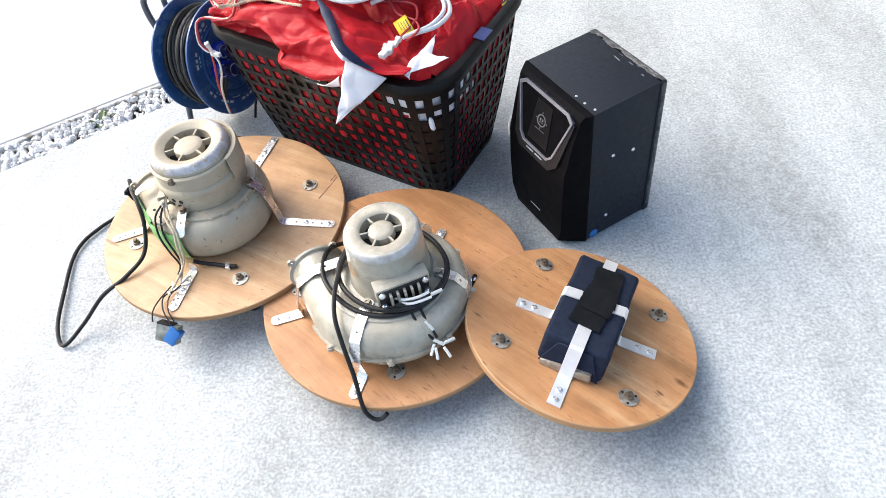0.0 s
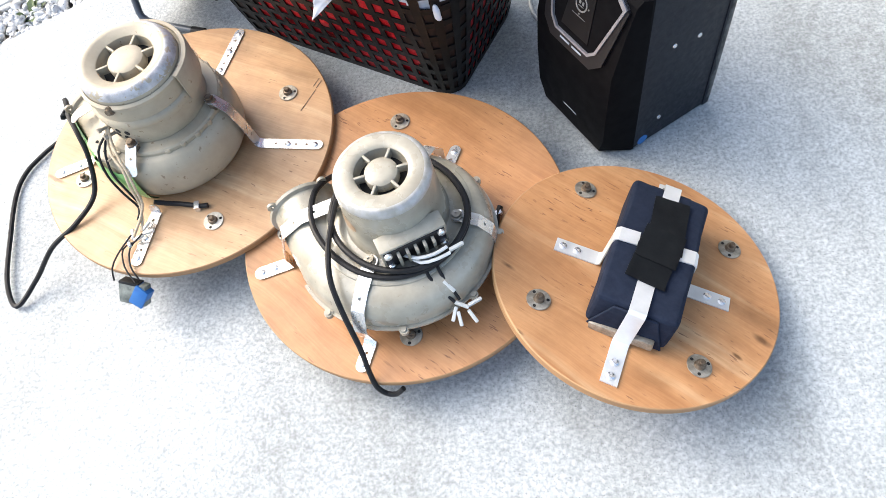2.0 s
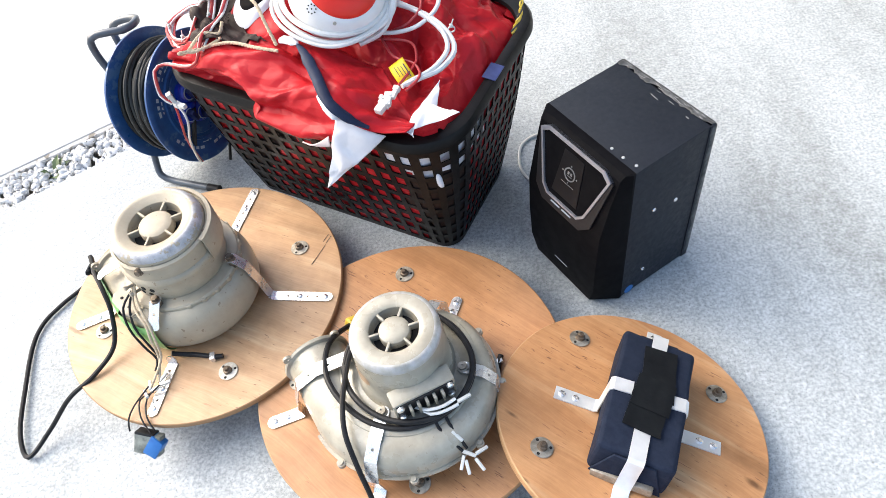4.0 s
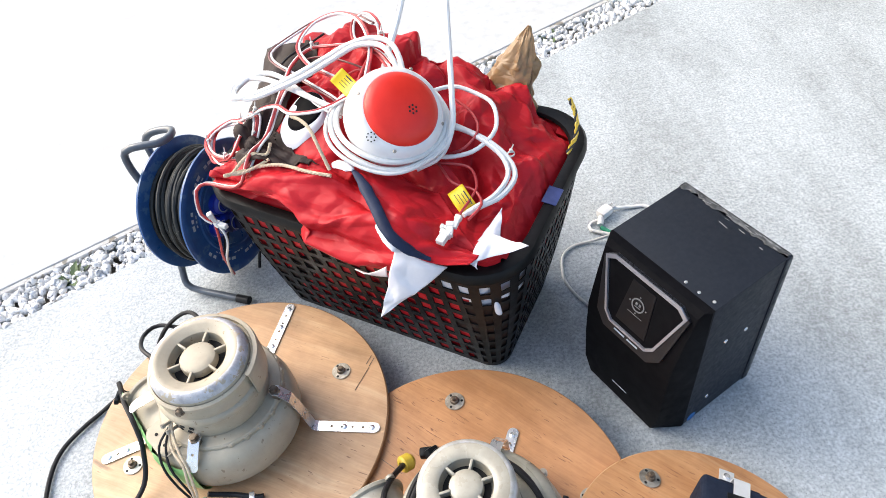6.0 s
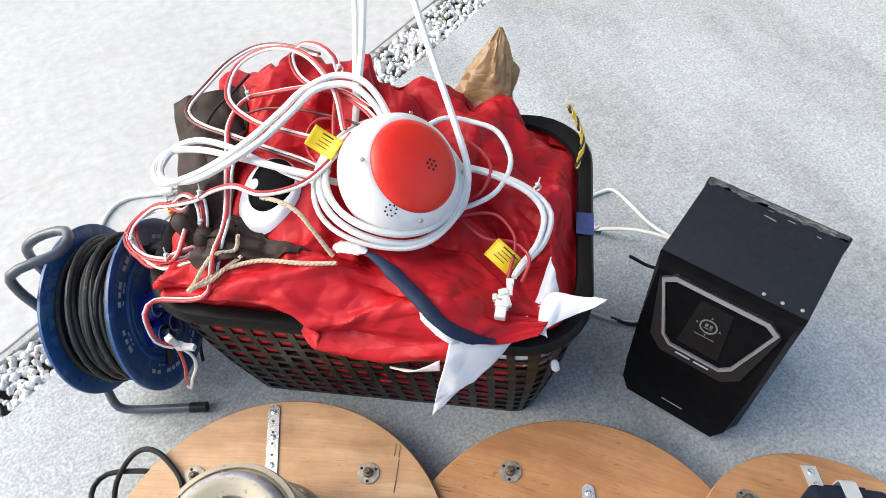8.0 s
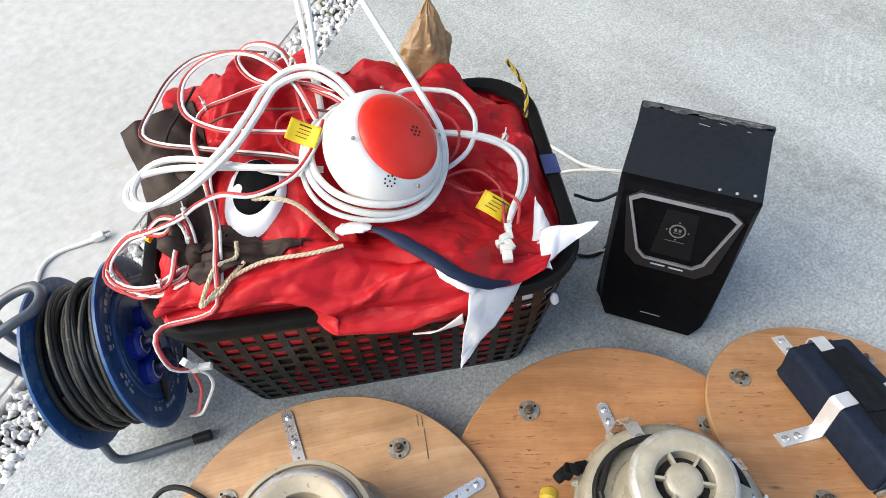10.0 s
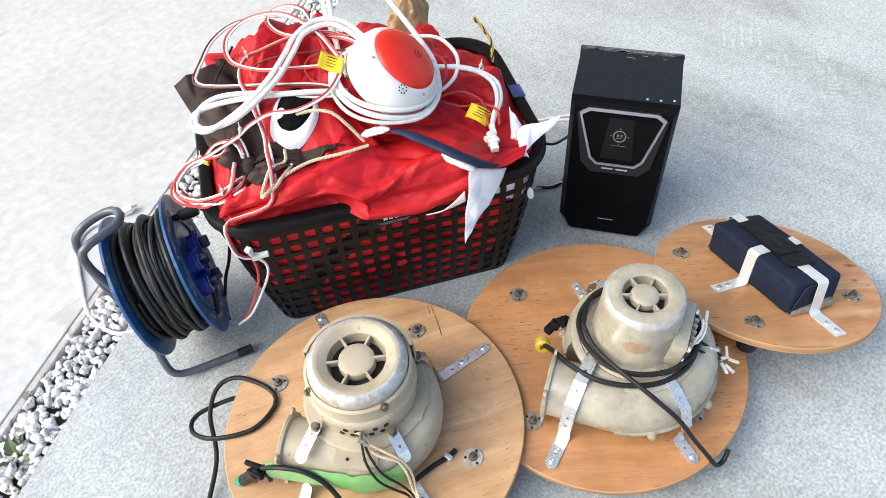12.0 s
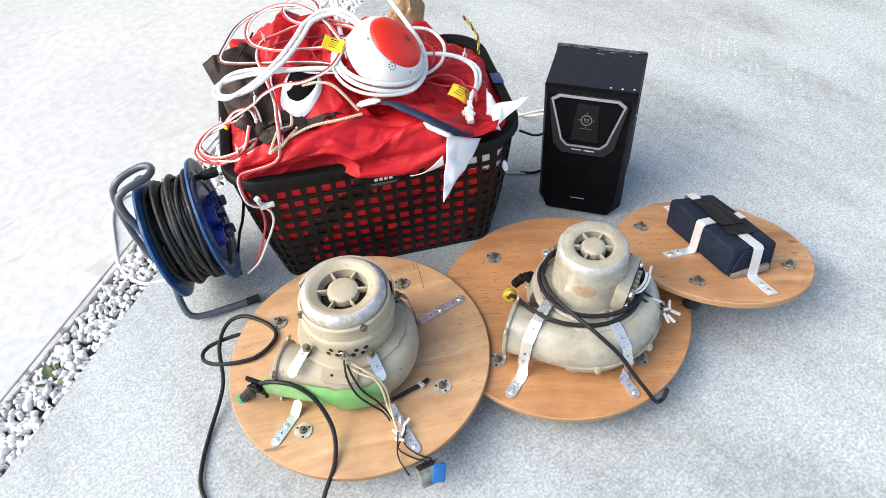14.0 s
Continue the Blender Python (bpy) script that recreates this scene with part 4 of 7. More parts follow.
def alu(end, bend, top_end):
    """A flat strap from its screwed foot up the pack's side and over its top."""
    e, b, t = (Vector((*q, 0)) for q in (end, bend, top_end))
    d = (e - b).normalized()
    path = [t + Vector((0, 0, 0.0615)), b - d * 0.004 + Vector((0, 0, 0.0615)), b + Vector((0, 0, 0.058)), b + d * 0.003 + Vector((0, 0, 0.004)), b + d * 0.007 + Vector((0, 0, 0.0012)), e + Vector((0, 0, 0.0012))]
    part("strap", strip(path, 0.0205, 0.0018, round_end=False), M_ALU, B3, "flat aluminium strap", smooth=False)
    for s in (0.010, 0.029):
        q = e - d * s
        pan_screw(B3, q.x, q.y, 0.0022, 0.005)


def along(s, across=0.0):
    q = mp @ Vector((s, across, 0))
    return (q.x, q.y)


alu(along(0.166), along(0.1055), along(0.040))
alu(along(-0.162), along(-0.1055), along(-0.066))
alu(along(0.004, -0.113), along(0.002, -0.0500), along(0.0, -0.022))
alu(along(-0.004, 0.113), along(-0.002, 0.0500), along(0.0, 0.026))

# ---- loudspeaker ----
SP = thing("loudspeaker", pose(0.169, 0.968, 0, 0, 0, -60), "black vinyl bookshelf loudspeaker with silver trim and scuffed rear edge", "speaker")
W, D, H = 0.1815, 0.143, 0.302
bm = block((W, D, H - 0.006), Matrix.Translation((0, 0, H / 2 + 0.003)), 0.0015)
cabinet = part("cabinet", bm, M_VINYL, SP)


def panel_outline(z, yf, c, w=0.0905):
    return [Vector(p) for p in ((-w, -0.0705, z), (w, -0.0705, z), (w, -0.0745, z), (w - c, yf, z), (-w + c, yf, z), (-w, -0.0745, z))]


bm = loft([panel_outline(*q) for q in ((0.004, -0.112, 0.030), (0.012, -0.117, 0.024), (0.05, -0.120, 0.013), (0.12, -0.1205, 0.011), (0.186, -0.118, 0.010), (0.25, -0.1025, 0.009), (0.292, -0.0905, 0.008), (0.3005, -0.083, 0.006), (0.3020, -0.0745, 0.004))])
front = part("front_panel", bm, M_GLOSS, SP, "gloss black bulging front")
front.data.set_sharp_from_angle(angle=radians(20))
FR = Matrix.Translation((0, -0.1045, 0.2425)) @ Matrix.Rotation(radians(-14.5), 4, "X")


def ring_plate(outer, inner, y0, y1, name, material, parent):
    """A frame between two outlines of equal count on the sloping front."""
    bm = bmesh.new()
    rows = [[bm.verts.new(FR @ Vector((x, y, z))) for x, z in o] for o, y in ((outer, y0), (outer, y1), (inner, y1), (inner, y0))]
    n = len(outer)
    for a, b in zip(rows, rows[1:]):
        for i in range(n):
            bm.faces.new((a[i], a[(i + 1) % n], b[(i + 1) % n], b[i]))
    return part(name, bm, material, parent, smooth=False)


def trapeze(wt, wb, zt, zb, ct, cb):
    return [(-wb + cb, zb), (wb - cb, zb), (wb + 0.3 * cb * (wt - wb) / (zt - zb), zb + cb), (wt, zt - ct), (wt - ct * 1.5, zt), (-wt + ct * 1.5, zt), (-wt, zt - ct), (-wb - 0.3 * cb * (wt - wb) / (zt - zb), zb + cb)]


t0, t1, t2 = trapeze(0.0765, 0.060, 0.052, -0.068, 0.010, 0.018), trapeze(0.0730, 0.046, 0.0545, -0.052, 0.0098, 0.012), trapeze(0.0680, 0.0425, 0.0490, -0.0488, 0.0085, 0.0105)
ring_plate(t0, t1, 0.004, -0.0030, "trim_band", M_GUNMETAL, front)
ring_plate(t1, t2, 0.004, -0.0050, "trim", M_SILVER, front)
pan = part("window", prism([(x, -z) for x, z in t2], 0.006, FR @ Matrix.Translation((0, -0.0015, 0)) @ Matrix.Rotation(radians(-90), 4, "X")), M_GLOSS, front, smooth=False)


def front_bar(x, z, w, h, material, y=-0.0030, name="print_bar"):
    part(name, block((w, 0.0006, h), FR @ Matrix.Translation((x, y, z))), material, front, smooth=False)


bm = block((0.050, 0.0012, 0.078), Matrix.Translation((0, -0.0020, 0)))
for v in bm.verts:
    v.co.x *= 0.82 if v.co.z > 0 else 1.1
bmesh.ops.transform(bm, matrix=FR, verts=bm.verts)
part("emblem_plate", bm, M_PLATE, pan, smooth=False)
part("emblem_ring", lathe([(0.0092, 0), (0.0112, 0), (0.0112, 0.0006), (0.0092, 0.0006), (0.0092, 0)], 36, at=FR @ Matrix.Translation((0, -0.0026, 0.006)) @ Matrix.Rotation(radians(90), 4, "X")), M_FAINT, pan, smooth=False)
for k in range(4):
    a = math.pi / 2 * k
    front_bar(0.0145 * math.cos(a), 0.006 + 0.0145 * math.sin(a), 0.0020, 0.0020, M_FAINT, -0.0030, "emblem_dot")
front_bar(-0.0028, 0.0075, 0.0035, 0.0045, M_FAINT)
front_bar(0.0030, 0.0075, 0.0035, 0.0045, M_FAINT)
front_bar(0, 0.0025, 0.010, 0.0008, M_FAINT)
front_bar(0, -0.012, 0.026, 0.0006, M_FAINT)
for i in range(2):
    front_bar(-0.0125 + 0.025 * i, -0.0585, 0.020, 0.0024, M_PRINT, -0.0034)
part("print_bar", block((0.030, 0.0006, 0.0012), Matrix.Translation((0, -0.1212, 0.052))), M_PRINT, front, smooth=False)
for y, z in ((-0.025, 0.193), (0.018, 0.183), (-0.029, 0.048)):
    part("screw", lathe([(0, 0), (0.0036, 0), (0.003, 0.0012), (0, 0.0015)], 14, at=Matrix.Translation((W / 2, y, z)) @ Matrix.Rotation(radians(90), 4, "Y")), M_STEEL, SP)
for x, y in ((0.036, -0.064), (0.058, -0.064), (0.08, -0.061)):
    part("top_screw", lathe([(0, 0), (0.0024, 0), (0.002, 0.0008), (0, 0.001)], 12, at=Matrix.Translation((x, y, H))), M_STEEL, SP)
part("sticker", lathe([(0, 0), (0.009, 0), (0.009, 0.0004), (0, 0.0004)], 20, at=Matrix.Translation((W / 2, -0.055, 0.014)) @ Matrix.Rotation(radians(90), 4, "Y")), M_BLUE_TAPE, SP, "small blue round sticker")
# the scuffed rear edge: lifted vinyl and bare board
bm = bmesh.new()
r = random.Random(11)
for i in range(20):
    x = -W / 2 + 0.006 + (W - 0.012) * r.random() ** 0.55
    y = D / 2 - 0.003 - r.random() ** 3 * 0.022
    block((r.uniform(0.003, 0.016), r.uniform(0.0005, 0.0016), 0.0008), pose(x, y, H + 0.0004, r.uniform(-5, 5), r.uniform(-4, 4), r.uniform(-14, 14)), 0.0003, bm, 1)
part("scuff", bm, M_FIBRE, SP, "torn grey edge of the vinyl", smooth=False)
bm = block((W + 0.003, 0.012, H - 0.004), Matrix.Translation((0, D / 2 - 0.0055, H / 2 + 0.002)), 0.0015)
part("rear_panel", bm, M_VINYL, SP)
# where the vinyl has peeled back along the rear edge, over the top and down one side
rows = []
for i in range(61):
    x = -W / 2 + 0.001 + (W - 0.002) * i / 60
    deep = 0.010 + 0.007 * noise.noise(Vector((x * 40, 1, 3))) + 0.004 * noise.noise(Vector((x * 150, 4, 3)))
    rows.append([Vector((x, D / 2 + 0.0004 - deep * q, H + 0.0006 + 0.0006 * noise.noise(Vector((x * 90, q * 3, 8))))) for q in (0, 0.35, 0.7, 1.0)])
peel = part("peeled_edge", loft_open(rows), M_PEEL, SP, "dull grey board where the vinyl has peeled")
peel.modifiers.new("thick", "SOLIDIFY").thickness = 0.0006
rows = []
for i in range(41):
    z = 0.02 + (H - 0.022) * i / 40
    deep = 0.008 + 0.003 * noise.noise(Vector((z * 40, 2, 5)))
    rows.append([Vector((W / 2 + 0.0019, D / 2 + 0.0002 - deep * q, z)) for q in (0, 0.5, 1.0)])
peel = part("peeled_edge", loft_open(rows), M_PEEL, SP, "dull grey board where the vinyl has peeled")
peel.modifiers.new("thick", "SOLIDIFY").thickness = 0.0006
for x in (-0.07, 0.07):
    for y in (-0.055, 0.055):
        part("foot", lathe([(0, 0), (0.008, 0), (0.008, 0.0065), (0, 0.0065)], 14, at=Matrix.Translation((x, y, 0))), M_BLACK, SP)

# ---- basket ----
BK_M = pose(-0.2345, 1.1988, 0, 0, 0, -30)
BK = thing("laundry_basket", BK_M, "black plastic lattice basket heaped with red cloth and cables", "basket")
BK_H = 0.317


def rounded(hx, hy, r, count_x, count_y, count_c):
    """Points round a rounded rectangle, anticlockwise, with equal counts on every height."""
    pts = []
    for (sx, sy, a0) in ((1, -1, -90), (1, 1, 0), (-1, 1, 90), (-1, -1, 180)):
        cx, cy = sx * (hx - r), sy * (hy - r)
        for i in range(count_c):
            a = radians(a0 + 90 * i / count_c)
            pts.append((cx + r * math.cos(a), cy + r * math.sin(a)))
        nx = {(1, -1): (1, 1), (1, 1): (-1, 1), (-1, 1): (-1, -1), (-1, -1): (1, -1)}[(sx, sy)]
        ex, ey = nx[0] * (hx - r), nx[1] * (hy - r)
        a = radians(a0 + 90)
        p = (cx + r * math.cos(a), cy + r * math.sin(a))
        q = (ex + r * math.cos(a), ey + r * math.sin(a))
        n = count_y if abs(q[0] - p[0]) < abs(q[1] - p[1]) else count_x
        for i in range(n):
            t = (i + 0.26 * (i % 2)) / n
            pts.append((p[0] + (q[0] - p[0]) * t, p[1] + (q[1] - p[1]) * t))
    return pts


def wall_ring(z, grow=0.0, nx=28, ny=18, nc=8):
    """The wall's outline at one height: x from end to end, the front a little skewed, the back sloping most."""
    t = z / BK_H
    bow = 0.004 * math.sin(math.pi * min(t, 1)) + grow
    x0, x1 = -0.2345 - 0.047 * t - bow, 0.2125 + 0.051 * t + bow
    f0, f1, back = 0.108 + 0.050 * t + bow, 0.114 + 0.0595 * t + bow, 0.108 + 0.090 * t + bow
    mx, hx, hy = (x0 + x1) / 2, (x1 - x0) / 2, (f0 + f1) / 4 + back / 2
    my = back - hy
    pts = rounded(hx, hy, 0.035 + 0.050 * t, nx, ny, nc)
    return [(mx + x, my + y - (f1 - f0) / 2 * (x / hx) * max(0.0, -y / hy)) for x, y in pts]


rows_z = [0.0, 0.014]
for i in range(9):
    rows_z += [0.014 + 0.0310 * i + 0.0200, 0.014 + 0.0310 * (i + 1)]
rows_z.append(BK_H - 0.004)
bm = bmesh.new()
loops = [[bm.verts.new((x, y, z)) for x, y in wall_ring(z)] for z in rows_z]
n = len(loops[0])
for i, (a, b) in enumerate(zip(loops, loops[1:])):
    hole_row = i % 2 == 1 and i < len(rows_z) - 2
    for k in range(n):
        if not (hole_row and k % 2 == 0):
            bm.faces.new((a[k], a[(k + 1) % n], b[(k + 1) % n], b[k]))
lat = part("lattice_wall", bm, M_BASKET, BK, smooth=False)
s = lat.modifiers.new("thick", "SOLIDIFY")
s.thickness, s.offset = 0.0018, -1
bm = bmesh.new()
bm.faces.new([bm.verts.new((x, y, 0.004)) for x, y in wall_ring(0.004, -0.003)])
bot = part("bottom", bm, M_BASKET, BK, smooth=False)
s = bot.modifiers.new("thick", "SOLIDIFY")
s.thickness = 0.003
rim_prof = [(-0.011, -0.003), (-0.009, 0.002), (0.0, 0.0045), (0.007, 0.003), (0.0100, -0.002), (0.0105, -0.012), (0.0088, -0.012), (0.0080, -0.004), (-0.004, -0.004)]
rings = []
for dr, dz in rim_prof:
    rings.append([Vector((x, y, BK_H - 0.004 + dz)) for x, y in wall_ring(BK_H, dr - 0.006)])
bm = bmesh.new()
vr = [[bm.verts.new(p) for p in ring] for ring in rings]
for a, b in zip(vr, vr[1:] + vr[:1]):
    for k in range(len(a)):
        bm.faces.new((a[k], a[(k + 1) % len(a)], b[(k + 1) % len(a)], b[k]))
part("rim", bm, M_BASKET, BK, "smooth rolled black rim")
part("rim_tape", block((0.022, 0.034, 0.0015), pose(0.2565, 0.006, BK_H + 0.0018, 0, 6, 0), 0.0005), M_FADED_TAPE, BK, "faded blue tape on the rim")
lab = part("label_panel", block((0.066, 0.003, 0.030), pose(-0.005, -0.1636, BK_H - 0.047, 10, 0, 0), 0.001), M_BASKET, BK)
for x, w, h, dz, mat_ in (*((-0.0185 + 0.009 * k, 0.0062, 0.0075, 0.005, M_WHITE_CORD) for k in range(4)), (-0.005, 0.05, 0.0016, -0.006, M_FAINT), (-0.005, 0.044, 0.0014, -0.0095, M_FAINT)):
    part("print_bar", block((w, 0.001, h), pose(x, -0.1655 - dz * 0.17, BK_H - 0.047 + dz, 10, 0, 0)), mat_, lab, smooth=False)

# ---- the red cloth in the basket ----
CL = thing("deflated_inflatable", BK_M, "crumpled red nylon inflatable with white and dark patches, in a basket", "inflatable")


def bump(x, y, cx, cy, sx, sy):
    return math.exp(-((x - cx) / sx) ** 2 - ((y - cy) / sy) ** 2)


def heap(x, y):
    """Height of the cloth over the basket's middle plane, without folds."""
    return (0.335 + 0.084 * bump(x, y, -0.045, 0.11, 0.18, 0.13) + 0.052 * bump(x, y, -0.10, -0.05, 0.11, 0.09) + 0.064 * bump(x, y, -0.150, 0.130, 0.075, 0.065)
            + 0.030 * bump(x, y, 0.13, 0.06, 0.08, 0.07) + 0.036 * bump(x, y, 0.0, -0.125, 0.14, 0.055) + 0.008 * bump(x, y, 0.17, -0.04, 0.07, 0.07)
            + 0.032 * bump(x, y, 0.015, 0.012, 0.06, 0.055) + 0.022 * bump(x, y, -0.112, -0.012, 0.055, 0.030) - 0.022 * bump(x, y, -0.120, -0.094, 0.060, 0.022))


def creased(base, sets, seed, fade=None, facets=()):
    """Folds a grid of points: each crease is a line on the sheet with a sharp edge and two unlike flanks. sets are rows of
    count, length, flank width, height, share of valleys, main angle in degrees, its spread, and the (u, v) box in metres. facets are rows of spacing, stretch, angle,
    height and a mask: flat facets that meet in straight creases, as in stiff crumpled nylon."""
    g = random.Random(seed)
    base = np.asarray(base, float)
    du, dv = np.gradient(base, axis=1), np.gradient(base, axis=0)
    nrm = np.cross(du, dv)
    nrm /= np.linalg.norm(nrm, axis=2, keepdims=True) + 1e-12
    u = np.cumsum(np.linalg.norm(du, axis=2).mean(0))
    v = np.cumsum(np.linalg.norm(dv, axis=2).mean(1))
    u, v = np.meshgrid(u - u[0], v - v[0])
    wu = np.array([[noise.noise(Vector((a * 11 + seed, b * 11, 1.3))) for a, b in zip(ra, rb)] for ra, rb in zip(u[::4, ::4], v[::4, ::4])])
    wv = np.array([[noise.noise(Vector((a * 11 + seed, b * 11, 7.7))) for a, b in zip(ra, rb)] for ra, rb in zip(u[::4, ::4], v[::4, ::4])])

    def grown(w):
        j, i = np.arange(u.shape[0]) / 4, np.arange(u.shape[1]) / 4
        j0, i0 = np.minimum(j.astype(int), max(w.shape[0] - 2, 0)), np.minimum(i.astype(int), max(w.shape[1] - 2, 0))
        fj, fi = (j - j0)[:, None], (i - i0)[None, :]
        return (w[j0][:, i0] * (1 - fi) + w[j0][:, i0 + 1] * fi) * (1 - fj) + (w[j0 + 1][:, i0] * (1 - fi) + w[j0 + 1][:, i0 + 1] * fi) * fj

    u, v = u + 0.007 * grown(wu), v + 0.007 * grown(wv)
    lift = np.zeros_like(u)
    for space, stretch, angle, high, mask in facets:
        ca, sa = math.cos(radians(angle)), math.sin(radians(angle))
        pu, pv = (u * ca + v * sa) / stretch / space, (-u * sa + v * ca) / space
        a0, b0 = pu.min() - 2, pv.min() - 2
        ni, nj = int(pu.max() - a0) + 4, int(pv.max() - b0) + 4
        net = [Vector((a0 + i + (j % 2) * 0.5 + g.uniform(-0.42, 0.42), b0 + j + g.uniform(-0.42, 0.42), g.uniform(-1, 1))) for j in range(nj) for i in range(ni)]
        tris = []
        for j in range(nj - 1):
            for i in range(ni - 1):
                p, q, r_, s_ = j * ni + i, j * ni + i + 1, (j + 1) * ni + i, (j + 1) * ni + i + 1
                tris += [(p, q, s_), (p, s_, r_)] if j % 2 else [(p, q, r_), (q, s_, r_)]
        tree = BVHTree.FromPolygons(net, tris)
        down = Vector((0, 0, -1))
        field = np.zeros_like(u)
        for j, (ra, rb) in enumerate(zip(pu, pv)):
            for i, (x, y) in enumerate(zip(ra, rb)):
                hit = tree.ray_cast(Vector((x, y, 5)), down)[0]
                field[j, i] = hit.z if hit else 0
        lift += high * mask * field
    for count, long_, wide, high, valley, angle, spread, (u0, u1, v0, v1) in sets:
        for _ in range(count):
            cu, cv = g.uniform(u0, u1), g.uniform(v0, v1)
            a = radians(angle + g.uniform(-spread, spread))
            half_ = long_ * g.uniform(0.5, 1.3) / 2
            w1 = wide * g.uniform(0.6, 1.3)
            w2 = w1 * g.uniform(1.5, 3.2)
            if g.random() < 0.5:
                w1, w2 = w2, w1
            h = high * g.uniform(0.35, 1.0) * (-1 if g.random() < valley else 1)
            along_, off = (u - cu) * math.cos(a) + (v - cv) * math.sin(a), -(u - cu) * math.sin(a) + (v - cv) * math.cos(a)
            off = off + g.uniform(-1.5, 1.5) * along_ ** 2
            flank = np.clip(1 - np.sqrt(off ** 2 + 0.0008 ** 2) / np.where(off > 0, w1, w2), 0, 1)
            lift += h * flank * np.clip(1.25 - 1.25 * np.abs(along_) / half_, 0, 1)
    if fade is not None:
        lift = lift * fade
    return base + nrm * lift[..., None]


def mixed(a, b, t):
    return tuple(p + (q - p) * t for p, q in zip(a, b))


def front_profile(x):
    """Hem, roll and shoulder of the cloth along the basket's front, as y and z."""
    over = smoothstep(-0.100, -0.045, x) * (1 - smoothstep(0.122, 0.165, x))
    roll = smoothstep(-0.23, -0.14, x) * (1 - smoothstep(0.100, 0.165, x))
    far = smoothstep(0.02, 0.11, x) * roll
    sag = 0.012 * bump(x, 0, 0.025, 0, 0.080, 1)
    p0 = mixed((-0.142, 0.296), (-0.176, 0.318 - sag), over)
    p1 = mixed((-0.146, 0.310), (-0.193, 0.312 - sag), over)
    p2 = mixed((-0.146, 0.326), (-0.202, 0.328 - sag), over)
    p3 = mixed(mixed((-0.144, 0.337), (-0.168, 0.358), roll), (-0.190, 0.358), max(far, over * 0.75))
    p4 = mixed(mixed((-0.135, 0.344), (-0.148, 0.378), roll), (-0.160, 0.380), far)
    return [p0, p1, p2, p3, p4, (-0.115, heap(x, -0.115))]


def along_profile(pts, t):
    """A smooth curve through the profile's points."""
    n = len(pts) - 1
    k = min(int(t * n), n - 1)
    f = t * n - k
    a, b, c, d = pts[max(k - 1, 0)], pts[k], pts[k + 1], pts[min(k + 2, n)]
    return tuple(0.5 * (2 * q + (r_ - p) * f + (2 * p - 5 * q + 4 * r_ - s_) * f * f + (3 * q - p - 3 * r_ + s_) * f ** 3) for p, q, r_, s_ in zip(a, b, c, d))


def cloth_point(s, t):
    """s and t from 0 to 1 across and from the front hem to the back, without folds."""
    x = -0.268 + 0.517 * s
    if t < 0.28:
        y, z = along_profile(front_profile(x), t / 0.28)
    else:
        y = -0.115 + 0.311 * (t - 0.28) / 0.72
        z = heap(x, y)
    rc = 0.070
    mid, half = -0.0095, 0.2585
    cx, cy = max(0, abs(x - mid) - (half - rc)), max(0, abs(y) - ((0.188 if y > 0 else 0.158) - rc))
    if cx > 0 and cy > 0 and math.hypot(cx, cy) > rc:
        k = rc / math.hypot(cx, cy)
        x = mid + math.copysign(half - rc + cx * k, x - mid)
        y = math.copysign((0.188 if y > 0 else 0.158) - rc + cy * k, y)
    side = smoothstep(0, 0.03, half + 0.002 - abs(x - mid)) * smoothstep(0, 0.025, 0.196 - y)
    z -= 0.045 * smoothstep(0.12, 0.25, x) * smoothstep(0.02, 0.16, y)
    z = 0.298 + (z - 0.298) * side if z > 0.298 else z
    return Vector((x, y, z))


NS, NT = 300, 248
flat = np.array([[cloth_point(i / NS, j / NT) for i in range(NS + 1)] for j in range(NT + 1)])
across_, back_ = np.meshgrid(np.linspace(0, 1, NS + 1), np.linspace(0, 1, NT + 1))
edge_ = np.minimum(np.minimum(16 * np.minimum(across_, 1 - across_), 7 * back_ + 0.05), np.minimum(16 * (1 - back_), 1))
calm_ = 1 - 0.95 * np.exp(-((flat[..., 0] + 0.112) / 0.062) ** 4 - ((flat[..., 1] + 0.045) / 0.055) ** 4)
calm_ *= 1 - 0.9 * np.exp(-((flat[..., 0] - 0.215) / 0.05) ** 2 - ((flat[..., 1] + 0.115) / 0.05) ** 2)
calm_ *= 1 - 0.8 * np.exp(-((flat[..., 0] - 0.150) / 0.045) ** 2 - ((flat[..., 1] + 0.18) / 0.03) ** 2)
calm_ *= 1 - 0.7 * np.exp(-((flat[..., 0] - 0.100) / 0.085) ** 4 - ((flat[..., 1] + 0.115) / 0.04) ** 4)
front_ = np.clip((-0.105 - flat[..., 1]) / 0.03, 0, 1)
right_ = np.clip((flat[..., 0] + 0.01) / 0.06, 0, 1) * (1 - front_)
left_ = (1 - front_) * (1 - right_)
